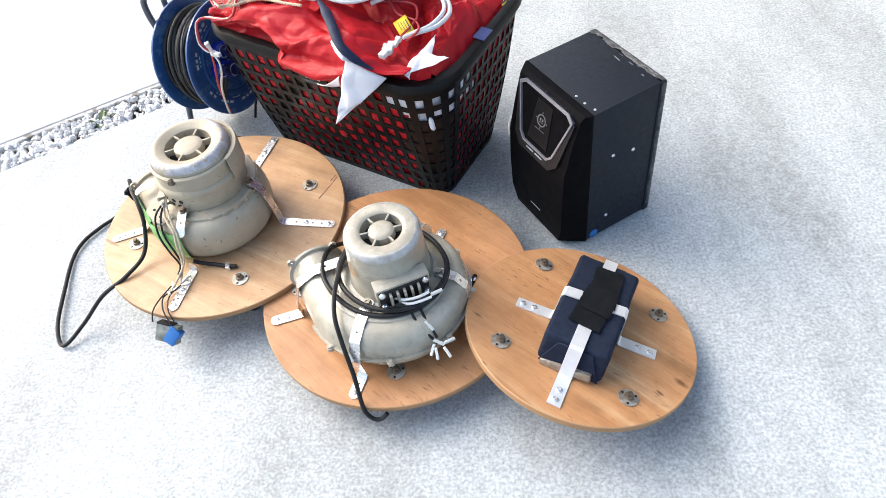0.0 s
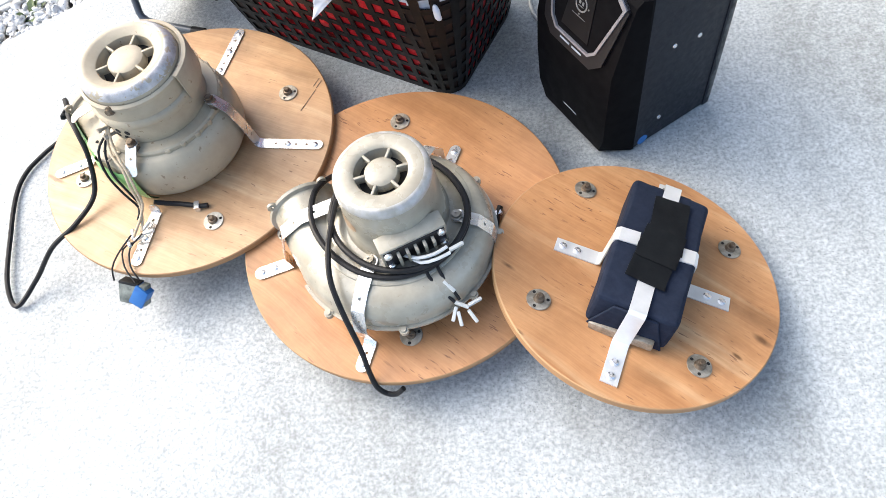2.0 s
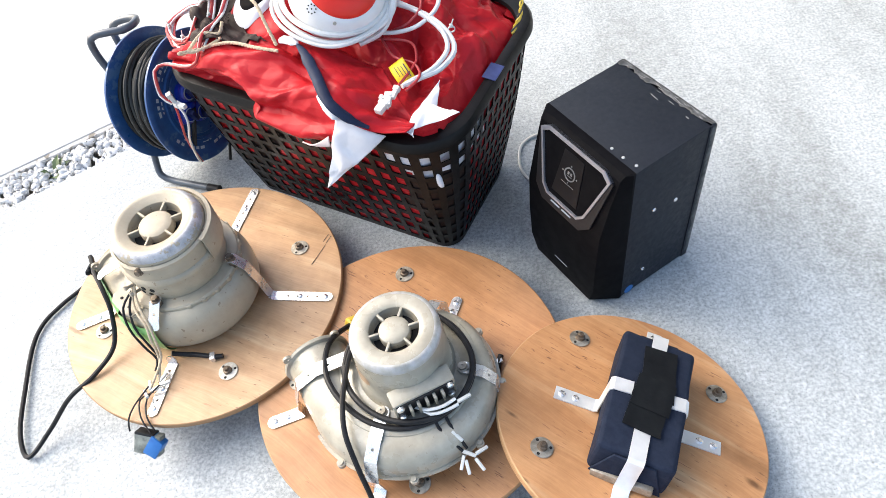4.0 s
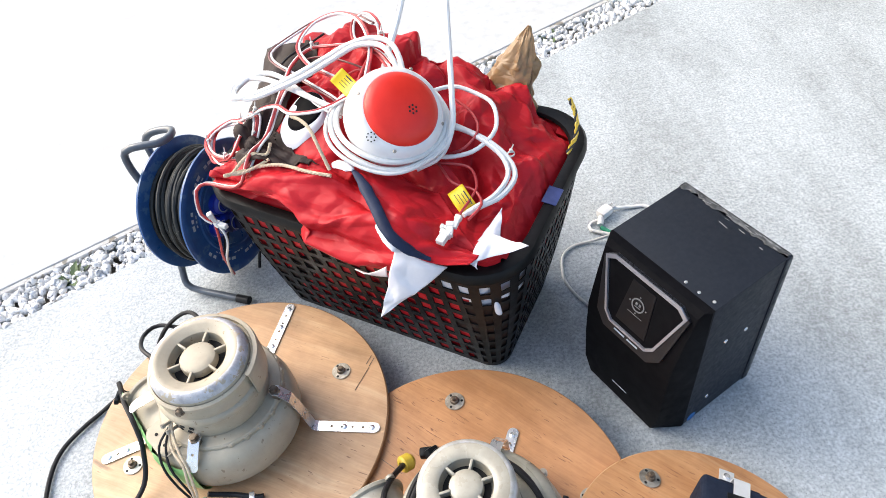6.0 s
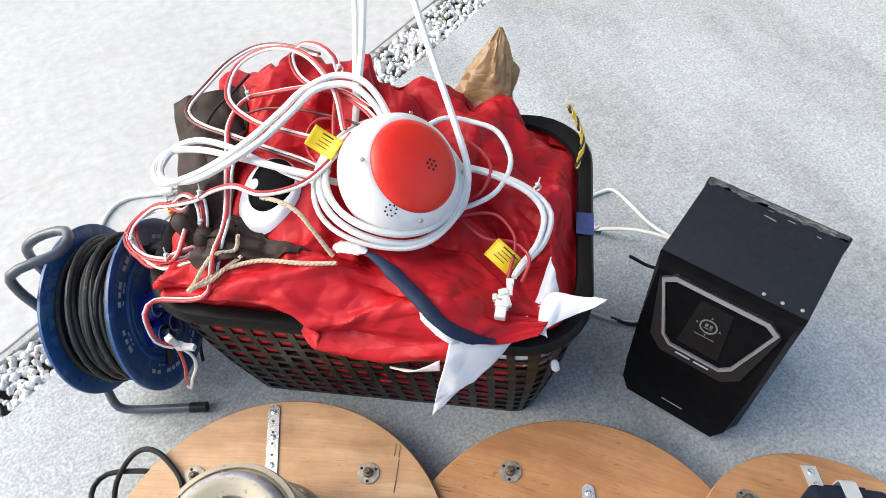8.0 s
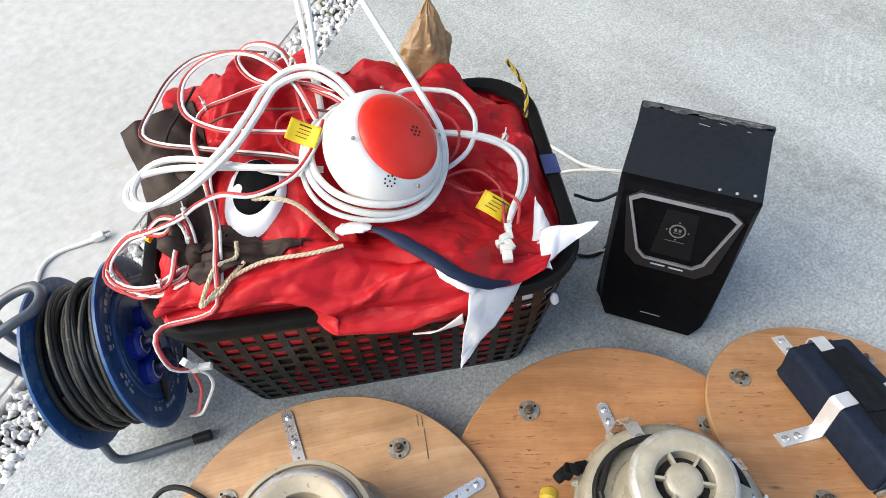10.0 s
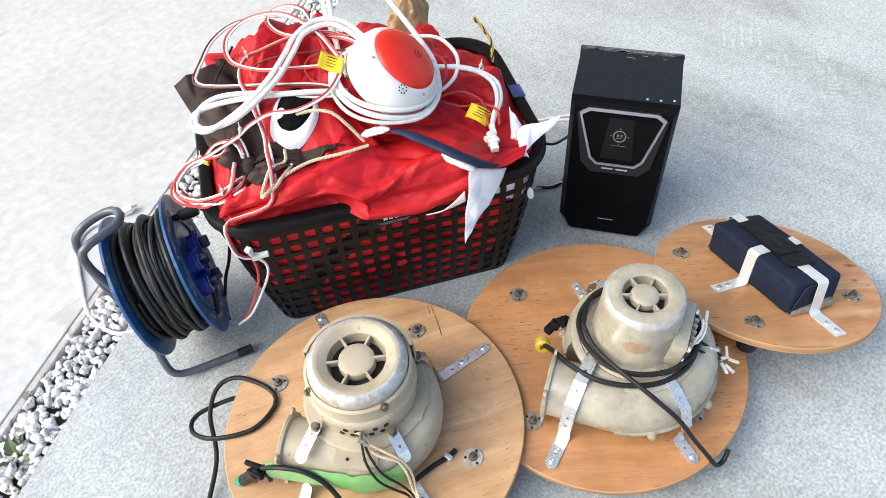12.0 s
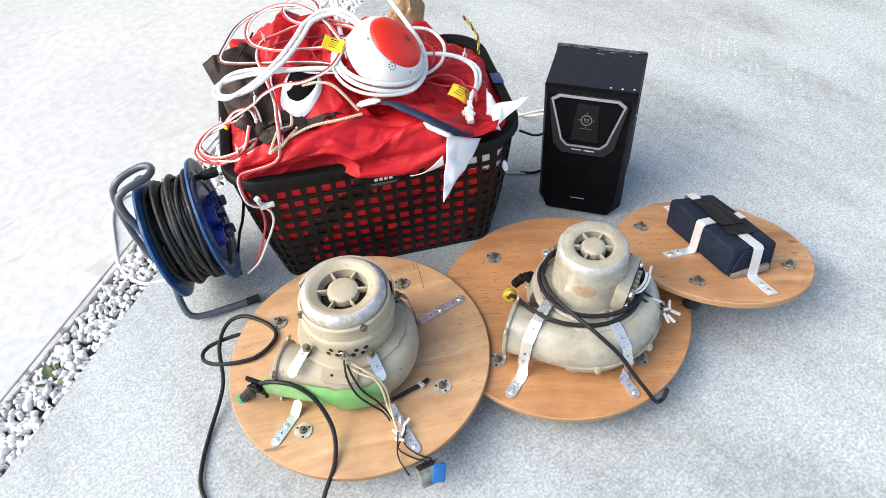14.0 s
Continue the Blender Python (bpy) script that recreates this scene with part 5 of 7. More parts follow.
cloth_grid = creased(flat, (
    (10, 0.26, 0.012, 0.0130, 0.6, 8, 8, (0.05, 0.42, 0.03, 0.13)),
    (26, 0.12, 0.0075, 0.0062, 0.55, 16, 24, (0.03, 0.45, 0.02, 0.13)),
    (18, 0.16, 0.020, 0.0260, 0.60, -58, 35, (0.27, 0.53, 0.12, 0.48)),
    (34, 0.09, 0.010, 0.0115, 0.60, -50, 60, (0.27, 0.53, 0.12, 0.48)),
    (13, 0.16, 0.020, 0.0230, 0.60, 80, 40, (0.0, 0.32, 0.14, 0.48)),
    (34, 0.09, 0.010, 0.0110, 0.60, 60, 70, (0.0, 0.32, 0.14, 0.48)),
    (34, 0.090, 0.0060, 0.0030, 0.5, 10, 30, (0.0, 0.50, 0.02, 0.15)), (110, 0.070, 0.0060, 0.0050, 0.5, 0, 90, (0.0, 0.53, 0.12, 0.48))), 7, edge_ * calm_,
    ((0.036, 3.6, 7, 0.0115, front_), (0.016, 3.6, 12, 0.0046, front_), (0.042, 2.2, -52, 0.0200, right_), (0.021, 2.2, -40, 0.0100, right_),
     (0.042, 2.1, 75, 0.0180, left_), (0.021, 2.0, 60, 0.0090, left_)))
bm = bmesh.new()
grid = [[bm.verts.new(p) for p in row] for row in cloth_grid]
for a, b in zip(grid, grid[1:]):
    for i in range(NS):
        bm.faces.new((a[i], a[i + 1], b[i + 1], b[i]))
TREES = [BVHTree.FromBMesh(bm)]
part("body_cloth", bm, M_RED_CLOTH, CL)
# the cloth that fills the basket below, pressed against the lattice
levels = [0.010 + 0.285 * i / 48 for i in range(49)]
inner = [[(x, y, z) for x, y in wall_ring(z, -0.0026, 60, 40, 10)] for z in levels]
inner = [row + row[:1] for row in inner]
inner = creased(inner, ((110, 0.10, 0.016, 0.0055, 0.95, 60, 80, (0, 1.7, 0, 0.3)), (200, 0.04, 0.007, 0.0030, 0.95, 0, 90, (0, 1.7, 0, 0.3))), 12)
bm = bmesh.new()
loops = [[bm.verts.new(p) for p in row[:-1]] for row in inner]
for a, b in zip(loops, loops[1:]):
    for k in range(len(a)):
        bm.faces.new((a[k], a[(k + 1) % len(a)], b[(k + 1) % len(a)], b[k]))
bm.faces.new(loops[0][::-1])
for f in bm.faces:
    c = f.calc_center_median()
    ragged = 0.03 * noise.noise(c * 22)
    band_at = c.z - 0.262 - 1.2 * (c.x + 0.06)
    if c.y < -0.08 and ((abs(band_at + 0.02) < 0.034 + ragged and -0.23 < c.x < -0.02) or (c.x < -0.165 and c.z < 0.13 + ragged) or (c.x > 0.165 + ragged and c.z < 0.235)):
        f.material_index = 1
    if c.x > 0.15 + ragged * 0.6 and c.y < -0.02 + ragged and c.z > 0.232 + ragged * 1.3:
        f.material_index = 2
part("lower_cloth", bm, M_RED_CLOTH, CL, extra=(M_DARK_CLOTH, M_WHITE_CLOTH))


def cloth_z(x, y):
    """Height of the cloth at a place in the basket's frame."""
    hits = [t.ray_cast(Vector((x, y, 0.8)), Vector((0, 0, -1)))[0] for t in TREES]
    tops = [h.z for h in hits if h]
    return max(tops) if tops else heap(x, y)


def patch(name, cx, cy, rx, ry, lift, material, turn=0.0, label="", rings=14, around=36, parent=CL):
    """A round sewn patch that follows the cloth."""
    bm = bmesh.new()
    def calm_z(x, y):
        return sum(cloth_z(x + dx, y + dy) for dx in (-0.007, 0, 0.007) for dy in (-0.007, 0, 0.007)) / 9

    mid = bm.verts.new((cx, cy, calm_z(cx, cy) + lift))
    loops = []
    for i in range(1, rings + 1):
        row = []
        for k in range(around):
            a = 2 * math.pi * k / around
            px, py = rx * i / rings * math.cos(a), ry * i / rings * math.sin(a)
            x, y = cx + px * math.cos(turn) - py * math.sin(turn), cy + px * math.sin(turn) + py * math.cos(turn)
            row.append(bm.verts.new((x, y, calm_z(x, y) + lift * (1 if i < rings - 1 else 0.8 if i < rings else 0.2))))
        loops.append(row)
    for k in range(around):
        bm.faces.new((mid, loops[0][k], loops[0][(k + 1) % around]))
    for a, b in zip(loops, loops[1:]):
        for k in range(around):
            bm.faces.new((a[k], b[k], b[(k + 1) % around], a[(k + 1) % around]))
    return part(name, bm, material, parent, label)


white_patch = patch("round_patch", -0.115, -0.046, 0.041, 0.034, 0.0085, M_WHITE_CLOTH, 0.5, "white oval cloth patch")
patch("dark_disc", -0.111, -0.041, 0.0325, 0.0265, 0.0106, M_GLOSS, 0.5, "shiny black disc", parent=white_patch)
patch("light_spot", -0.133, -0.041, 0.0085, 0.0062, 0.0118, M_WHITE_CLOTH, 0.2, parent=white_patch)


def sheet(name, corner, nu, nv, folds, material, parent=CL, label="", thick=0.0012, seed=0, floor_=None, hem=0.0, facets=()):
    """A cloth sheet from a function of u, v, with folds and a real thickness; hem keeps that share of its first rows flat."""
    fade = np.clip(np.linspace(0, 1, nv + 1)[:, None] / max(hem, 1e-6), 0, 1) * np.ones((1, nu + 1)) if hem else None
    grid_ = creased([[corner(i / nu, j / nv) for i in range(nu + 1)] for j in range(nv + 1)], folds, seed + 1, fade, facets)
    bm = bmesh.new()
    rows = []
    for row in grid_:
        line = []
        for p in row:
            q = Vector(p)
            line.append(bm.verts.new(floor_(q) if floor_ else q))
        rows.append(line)
    for a, b in zip(rows, rows[1:]):
        for i in range(nu):
            bm.faces.new((a[i], a[i + 1], b[i + 1], b[i]))
    bmesh.ops.remove_doubles(bm, verts=bm.verts, dist=1e-5)
    ob = part(name, bm, material, parent, label)
    s = ob.modifiers.new("thick", "SOLIDIFY")
    s.thickness, s.offset = thick, 0
    return ob


def dark_at(u, v):
    a = [Vector((-0.288, 0.105, 0.402)), Vector((-0.264, 0.03, 0.378)), Vector((-0.238, -0.06, 0.352)), Vector((-0.212, -0.105, 0.350)), Vector((-0.188, -0.132, 0.350))]
    # the last points paint the shaded gap above the roll as dark cloth
    b = [(-0.190, 0.125), (-0.172, 0.03), (-0.168, -0.060), (-0.108, -0.088), (-0.050, -0.110)]
    k = min(int(v * 4), 3)
    f = v * 4 - k
    l = a[k].lerp(a[k + 1], f)
    rx, ry = b[k][0] + (b[k + 1][0] - b[k][0]) * f, b[k][1] + (b[k + 1][1] - b[k][1]) * f
    p = l.lerp(Vector((rx, ry, cloth_z(rx, ry) - 0.004)), u)
    if abs(p.x) < 0.25:
        p.z = max(p.z, cloth_z(p.x, p.y) + 0.006 * (1 - 1.8 * max(0, u - 0.75) * 2))
    p.z += 0.008 * math.sin(u * math.pi) * (1 - v)
    return p


def above(lift):
    """Keeps a point of a sheet clear of the cloth below it."""
    def keep(q):
        if abs(q.x) < 0.25:
            q.z = max(q.z, cloth_z(q.x, q.y) + lift)
        return q
    return keep


dark = sheet("dark_panel", dark_at, 64, 72, ((16, 0.13, 0.020, 0.012, 0.4, 60, 50, (0, 0.15, 0, 0.26)), (30, 0.06, 0.009, 0.005, 0.4, 0, 90, (0, 0.15, 0, 0.26))), M_DARK_CLOTH, label="dark brown nylon panel, its tail drawn into a shaded fold", seed=3, floor_=above(0.003), facets=((0.045, 1.8, 50, 0.009, 1), (0.02, 1.6, 20, 0.003, 1)))


BKI = BK_M.inverted()


def local(*pts):
    return [BKI @ Vector(p) for p in pts]


def on_cloth(pts, lift):
    """Points in the basket's frame, raised where the cloth would swallow them."""
    out = []
    for p in pts:
        z = p.z
        if abs(p.x) < 0.255 and -0.19 < p.y < 0.185:
            z = max(z, cloth_z(p.x, p.y) + lift)
        out.append(Vector((p.x, p.y, z)))
    return out


TREES.append(BVHTree.FromPolygons([v.co for v in dark.data.vertices], [tuple(p.vertices) for p in dark.data.polygons]))
EDGE = spline([Vector(p) for p in ((-0.030, -0.110, 0.393), (0.016, -0.122, 0.402), (0.062, -0.156, 0.394), (0.109, -0.194, 0.380), (0.152, -0.190, 0.350), (0.205, -0.170, 0.336))], 0.004)


def edge_at(u):
    k = min(int(u * (len(EDGE) - 1)), len(EDGE) - 2)
    return EDGE[k].lerp(EDGE[k + 1], u * (len(EDGE) - 1) - k)


def upper_at(u, v):
    """The upper layer of cloth, from its hem back to where it runs under the alarm unit."""
    e = edge_at(u)
    bx, by = 0.0 + 0.22 * u, -0.070 - 0.075 * smoothstep(0.45, 1.0, u)
    back = Vector((bx, by, cloth_z(bx, by) - 0.004))
    p = e.lerp(back, v)
    end = smoothstep(0.55, 0.85, u)
    p.z += (0.010 + 0.004 * u * (1 - u) * 4) * (1 - 0.85 * end) * math.sin(math.pi * v) ** 0.8
    if p.y > -0.115 or u > 0.6:
        p.z = max(p.z, cloth_z(p.x, p.y) + 0.004 - 0.012 * smoothstep(0.8, 1, v))
    return p


def over_body(q):
    """The upper layer lies on the cloth, and dips under only at its back edge."""
    if q.y > -0.112 or q.x > 0.1:
        q.z = max(q.z, cloth_z(q.x, q.y) + 0.002)
    return q


upper = sheet("upper_cloth", upper_at, 88, 48, ((9, 0.13, 0.014, 0.0065, 0.5, 25, 25, (0, 0.27, 0.01, 0.09)), (36, 0.07, 0.006, 0.0045, 0.5, 30, 40, (0, 0.27, 0.0, 0.09))), M_RED_CLOTH, seed=4, floor_=over_body, hem=0.2, facets=((0.034, 2.8, 28, 0.0042, 1), (0.015, 2.4, 40, 0.0016, 1)))
TREES.append(BVHTree.FromPolygons([v.co for v in upper.data.vertices], [tuple(p.vertices) for p in upper.data.polygons]))


def hem_piece(name, u0, u1, r, drop, material, label=""):
    """A rolled hem along the upper layer's edge."""
    pts = [edge_at(u0 + (u1 - u0) * i / 24) for i in range(25)]
    rings = []
    for i, p in enumerate(pts):
        d = (pts[min(i + 1, 24)] - pts[max(i - 1, 0)]).normalized()
        out = d.cross(Vector((0, 0, 1))).normalized()
        up = out.cross(d)
        w = r * (0.35 + 0.65 * min(1, i / 4, (24 - i) / 4)) * (1 + 0.25 * noise.noise(Vector((i * 0.5, r * 900, 2))))
        rings.append([p + out * (w * math.cos(a) - 0.002) + up * (0.55 * w * math.sin(a) - drop) for a in (2 * math.pi * k / 12 for k in range(12))])
    part(name, loft(rings), material, CL, label)


hem_piece("navy_hem", 0.17, 0.82, 0.0080, -0.0045, M_NAVY_CLOTH, "rolled navy hem")
hem_piece("white_hem", 0.02, 0.17, 0.0078, -0.0065, M_WHITE_CLOTH, "white end of the hem")
hem_piece("white_lining", 0.46, 0.68, 0.0100, 0.006, M_WHITE_CLOTH)


def pale_at(u, v):
    x = 0.040 + 0.060 * u
    t = 0.20 + 0.16 * u + (0.035 + 0.09 * u) * v
    y, z = along_profile(front_profile(x), t)
    return Vector((x, y - 0.0065, z - 0.002))


sheet("pale_hem", pale_at, 24, 6, ((8, 0.04, 0.004, 0.0012, 0.5, 0, 60, (0, 0.14, 0, 0.02)),), M_PINK_CLOTH, label="pale pink inside of the hem")


def triangle(name, a, b, c, bulge, seed, label=""):
    """A pointed cloth flap with its base a to b and its tip c."""
    a, b, c = local(a, b, c)
    nrm = (b - a).cross(c - a).normalized()

    def at(u, v):
        p = a.lerp(b, u).lerp(c, v)
        return p + nrm * (bulge * math.sin(math.pi * u) * (1 - v) + 0.25 * bulge * math.sin(2 * math.pi * v))

    return sheet(name, at, 24, 28, ((5, 0.10, 0.012, 0.0040, 0.5, 70, 40, (0, 0.07, 0, 0.11)),), M_WHITE_CLOTH, label=label, seed=seed, facets=((0.016, 1.4, 60, 0.0035, 1),))


triangle("white_flap", (-0.232, 0.979, 0.366), (-0.170, 0.957, 0.331), (-0.274, 0.952, 0.250), -0.007, 1, "white pointed cloth flap over the rim")
triangle("white_flap", (-0.130, 0.986, 0.340), (-0.097, 0.984, 0.338), (-0.087, 1.025, 0.360), 0.006, 5, "white pointed cloth flap")
triangle("white_flap", (-0.138, 0.956, 0.334), (-0.112, 0.988, 0.348), (-0.064, 0.943, 0.370), -0.008, 8, "white pointed cloth flap")
triangle("white_flap", (-0.157, 0.972, 0.342), (-0.116, 0.982, 0.348), (-0.132, 0.948, 0.331), 0.006, 9, "white pointed cloth flap")
bm = bmesh.new()
made = bmesh.ops.create_icosphere(bm, subdivisions=3, radius=1.0, matrix=Matrix.Translation((0.229, -0.146, 0.226)) @ Matrix.Diagonal((0.0065, 0.005, 0.013, 1)))
for v in made["verts"]:
    v.co += 0.004 * noise.noise_vector(v.co * 60)
part("white_bulge", bm, M_WHITE_CLOTH, CL, "white cloth corner pushed out through the lattice")

# ---- tan cloth point behind the heap ----
TB = thing("tan_cloth_bag", BK_M, "crumpled shiny tan cloth bag poking over the basket rim", "bag")
rings = []
for i in range(31):
    t = i / 30
    c = Vector((0.104, 0.168, 0.30)).lerp(Vector((0.135, 0.238, 0.434)), t)
    ring = []
    for k in range(44):
        a = 2 * math.pi * k / 44
        w = (1 - t ** 1.4) ** 0.8 * (1 + 0.3 * noise.noise(Vector((math.cos(a) * 2, math.sin(a) * 2, t * 4)))) + 0.02
        crease = 0.015 * (abs(noise.noise(Vector((math.cos(a) * 3 + t * 3, math.sin(a) * 3, t * 7)))) - 0.2) * (1 - t * 0.7)
        ring.append(c + Vector(((0.051 * w + crease) * math.cos(a), (0.027 * w + crease) * math.sin(a), 0.006 * noise.noise(Vector((a * 3, t * 9, 2))) * (1 - t))))
    rings.append(ring)
part("bag_cloth", loft(rings), M_TAN_CLOTH, TB)

# ---- siren unit and its cables ----
n_d = Vector((0.389, -0.526, 0.756)).normalized()
m_d = n_d.to_track_quat("Z", "Y").to_matrix().to_4x4()
m_d.translation = Vector((-0.2206, 1.1524, 0.4335)) - n_d * 0.004
DO = thing("alarm_dome", m_d, "round white plastic alarm unit with a glossy red dome", "alarm")
part("base_shell", lathe([(0, -0.010), (0.058, -0.010), (0.0655, -0.006), (0.0690, 0.002), (0.0695, 0.016), (0.0675, 0.028), (0.0640, 0.038), (0.0590, 0.045), (0.0545, 0.0485), (0.0520, 0.0490)], 64), M_WHITE_PLASTIC, DO)
dome_prof = [(0.0522, 0.0465), (0.0520, 0.0500), (0.0490, 0.0548), (0.0410, 0.0595), (0.0290, 0.0630), (0.0150, 0.0652), (0, 0.0658)]
dome = part("red_dome", lathe(dome_prof, 56), M_RED_PLASTIC, DO, "glossy red plastic dome")
right = (m_d.inverted().to_3x3() @ Vector((0.866, -0.5, 0)))
hole_m = Matrix.Translation((0.008 * right.x, 0.008 * right.y, -0.0002)) @ Matrix.Rotation(radians(5), 4, Vector((-right.y, right.x, 0)))
# dark discs on the dome, coloured like shaded openings
bm = bmesh.new()
for k in range(7):
    a = 2 * math.pi * k / 6
    r0 = 0.0055 if k < 6 else 0
    lathe([(0.0015, 0), (0.0015, 0.0006), (0, 0.0006)], 8, bm, hole_m @ Matrix.Translation((r0 * math.cos(a), r0 * math.sin(a), 0.0658)))
part("sound_holes", bm, M_HOLE_SHADE, dome)
# these vents too are dark discs with the shade painted on
bm = bmesh.new()
for k in range(9):
    a = 2 * math.pi * k / 8
    r0 = 0.006 if k < 8 else 0
    base = Matrix.Rotation(radians(190), 4, "Z") @ Matrix.Translation((0.0585, 0, 0.0462)) @ Matrix.Rotation(radians(36), 4, "Y")
    lathe([(0.0011, 0), (0.0011, 0.0008), (0, 0.0008)], 8, bm, base @ Matrix.Translation((r0 * math.cos(a), r0 * math.sin(a), 0)))
part("vent_holes", bm, M_HOLE_SHADE, DO)
for a in (225, 130, 40, -50):
    m = Matrix.Rotation(radians(a), 4, "Z") @ Matrix.Translation((0.0605, 0, 0.0485)) @ Matrix.Rotation(radians(30), 4, "Y")
    part("screw", lathe([(0, 0), (0.0026, 0), (0.002, 0.001), (0, 0.0012)], 12, at=m), M_WASHER, DO)


def cord(name, pts, radius, material, label, category="cable", raised=True, step=0.008, closed=False):
    """One loose cable as a thing, laid along world points."""
    if raised:
        pts = [BK_M @ q for q in on_cloth(local(*pts), radius + 0.001)]
    ob = part(name, tube(pts, radius, 8, step, closed=closed), material)
    return tagged(ob, label, category, "cables over the heap")


def twin(name, pts, label, radius=0.0019, raised=True, other=None, flip=1):
    """Two thin wires, red and white, running side by side."""
    if raised:
        pts = [BK_M @ q for q in on_cloth(local(*pts), radius + 0.002)]
    th = thing(name, Matrix(), label, "wire", "twin wires over the heap")
    part("red_wire", tube(pts, radius * (1.3 if flip < 0 else 1), 7, shift=radius * (1 if flip > 0 else -0.5)), other or M_RED_CORD, th)
    part("white_wire", tube(pts, radius * (0.8 if flip < 0 else 1), 7, shift=-radius * 1.1 * flip), M_WHITE_CORD, th)


W_LABEL = "thick white cable looped over the red cloth"
cord("white_cable", [(-0.197, 1.207, 0.450), (-0.201, 1.247, 0.470), (-0.213, 1.277, 0.478), (-0.240, 1.296, 0.478), (-0.279, 1.293, 0.473), (-0.310, 1.277, 0.468), (-0.352, 1.262, 0.458),
                     (-0.397, 1.256, 0.445), (-0.435, 1.262, 0.432), (-0.468, 1.279, 0.420), (-0.473, 1.313, 0.415), (-0.452, 1.330, 0.417), (-0.415, 1.308, 0.425), (-0.375, 1.263, 0.435),
                     (-0.327, 1.212, 0.440), (-0.281, 1.176, 0.432)], 0.0042, M_WHITE_CORD, W_LABEL)
cord("white_cable", [(-0.202, 1.212, 0.448), (-0.210, 1.245, 0.468), (-0.227, 1.273, 0.478), (-0.263, 1.286, 0.475), (-0.301, 1.269, 0.468), (-0.342, 1.253, 0.458), (-0.390, 1.248, 0.445),
                     (-0.431, 1.257, 0.430), (-0.463, 1.282, 0.420), (-0.465, 1.312, 0.415), (-0.443, 1.330, 0.420), (-0.414, 1.325, 0.425), (-0.383, 1.293, 0.430), (-0.345, 1.234, 0.437),
                     (-0.294, 1.192, 0.432)], 0.0042, M_WHITE_CORD, W_LABEL)
# the stiff bight that stands up from the heap, and its twin
cord("white_cable", [(-0.196, 1.098, 0.385), (-0.160, 1.108, 0.395), (-0.139, 1.135, 0.420), (-0.133, 1.175, 0.447), (-0.125, 1.275, 0.502), (-0.117, 1.365, 0.553), (-0.124, 1.418, 0.590), (-0.143, 1.392, 0.603),
                     (-0.170, 1.345, 0.556), (-0.195, 1.305, 0.500), (-0.228, 1.258, 0.448), (-0.250, 1.215, 0.420)], 0.0042, M_WHITE_CORD, "thick white cable in a loop standing up from the heap")
cord("white_cable", [(-0.150, 1.345, 0.545), (-0.158, 1.380, 0.580), (-0.172, 1.372, 0.572), (-0.190, 1.335, 0.520), (-0.214, 1.290, 0.470), (-0.232, 1.250, 0.440)], 0.0036, M_WHITE_CORD, "white cable bight standing up from the heap")


def dome_ring(r, z, a0, a1, wob):
    """A turn of cable round the alarm unit, sagging from its tilted skirt towards the level."""
    level = Matrix.Translation(m_d.translation) @ Matrix.Rotation(0.45, 4, n_d.cross(Vector((0, 0, 1)))) @ m_d.to_3x3().to_4x4()
    return [level @ Vector(((r + wob * math.sin(3 * a)) * math.cos(a), (r + wob * math.cos(2 * a)) * math.sin(a), z + 0.003 * math.sin(a * 2 + wob * 900))) for a in np.linspace(radians(a0), radians(a1), 26, endpoint=False)]


cord("white_cable", dome_ring(0.0755, 0.004, 0, 360, 0.0012), 0.0042, M_WHITE_CORD, "thick white cable wound round the alarm unit", closed=True)
cord("white_cable", dome_ring(0.0820, -0.003, 0, 360, 0.003), 0.0042, M_WHITE_CORD, "thick white cable wound round the alarm unit", closed=True)
cord("white_cable", dome_ring(0.0880, -0.006, 0, 360, 0.005), 0.0030, M_WHITE_CORD, "thin white cable wound round the alarm unit", closed=True)
cord("white_cable", [(-0.150, 1.175, 0.40), (-0.124, 1.165, 0.390), (-0.091, 1.132, 0.388), (-0.068, 1.103, 0.378), (-0.062, 1.074, 0.368), (-0.085, 1.046, 0.362), (-0.115, 1.030, 0.364), (-0.135, 1.018, 0.366)],
     0.0042, M_WHITE_CORD, "thick white cable running to a yellow tag")
cord("white_cable", [(-0.152, 1.168, 0.40), (-0.120, 1.157, 0.392), (-0.092, 1.124, 0.390), (-0.074, 1.098, 0.382), (-0.072, 1.072, 0.372), (-0.095, 1.044, 0.366), (-0.125, 1.026, 0.366), (-0.140, 1.014, 0.367)],
     0.0036, M_WHITE_CORD, "thick white cable running to a yellow tag")
cord("white_cable", [(-0.172, 1.215, 0.425), (-0.130, 1.226, 0.422), (-0.098, 1.211, 0.415), (-0.076, 1.185, 0.410), (-0.078, 1.147, 0.396), (-0.107, 1.122, 0.386), (-0.140, 1.117, 0.382), (-0.175, 1.120, 0.385)], 0.0032, M_WHITE_CORD, "white cable loop beside the alarm unit")

R_LABEL = "red and white twin wire tangled over the heap"
twin("twin_wire", [(-0.228, 1.315, 0.465), (-0.228, 1.328, 0.480), (-0.238, 1.349, 0.485), (-0.254, 1.375, 0.475), (-0.270, 1.378, 0.460), (-0.273, 1.350, 0.455), (-0.262, 1.318, 0.455), (-0.237, 1.284, 0.460),
                   (-0.218, 1.239, 0.460), (-0.213, 1.211, 0.455)], R_LABEL)
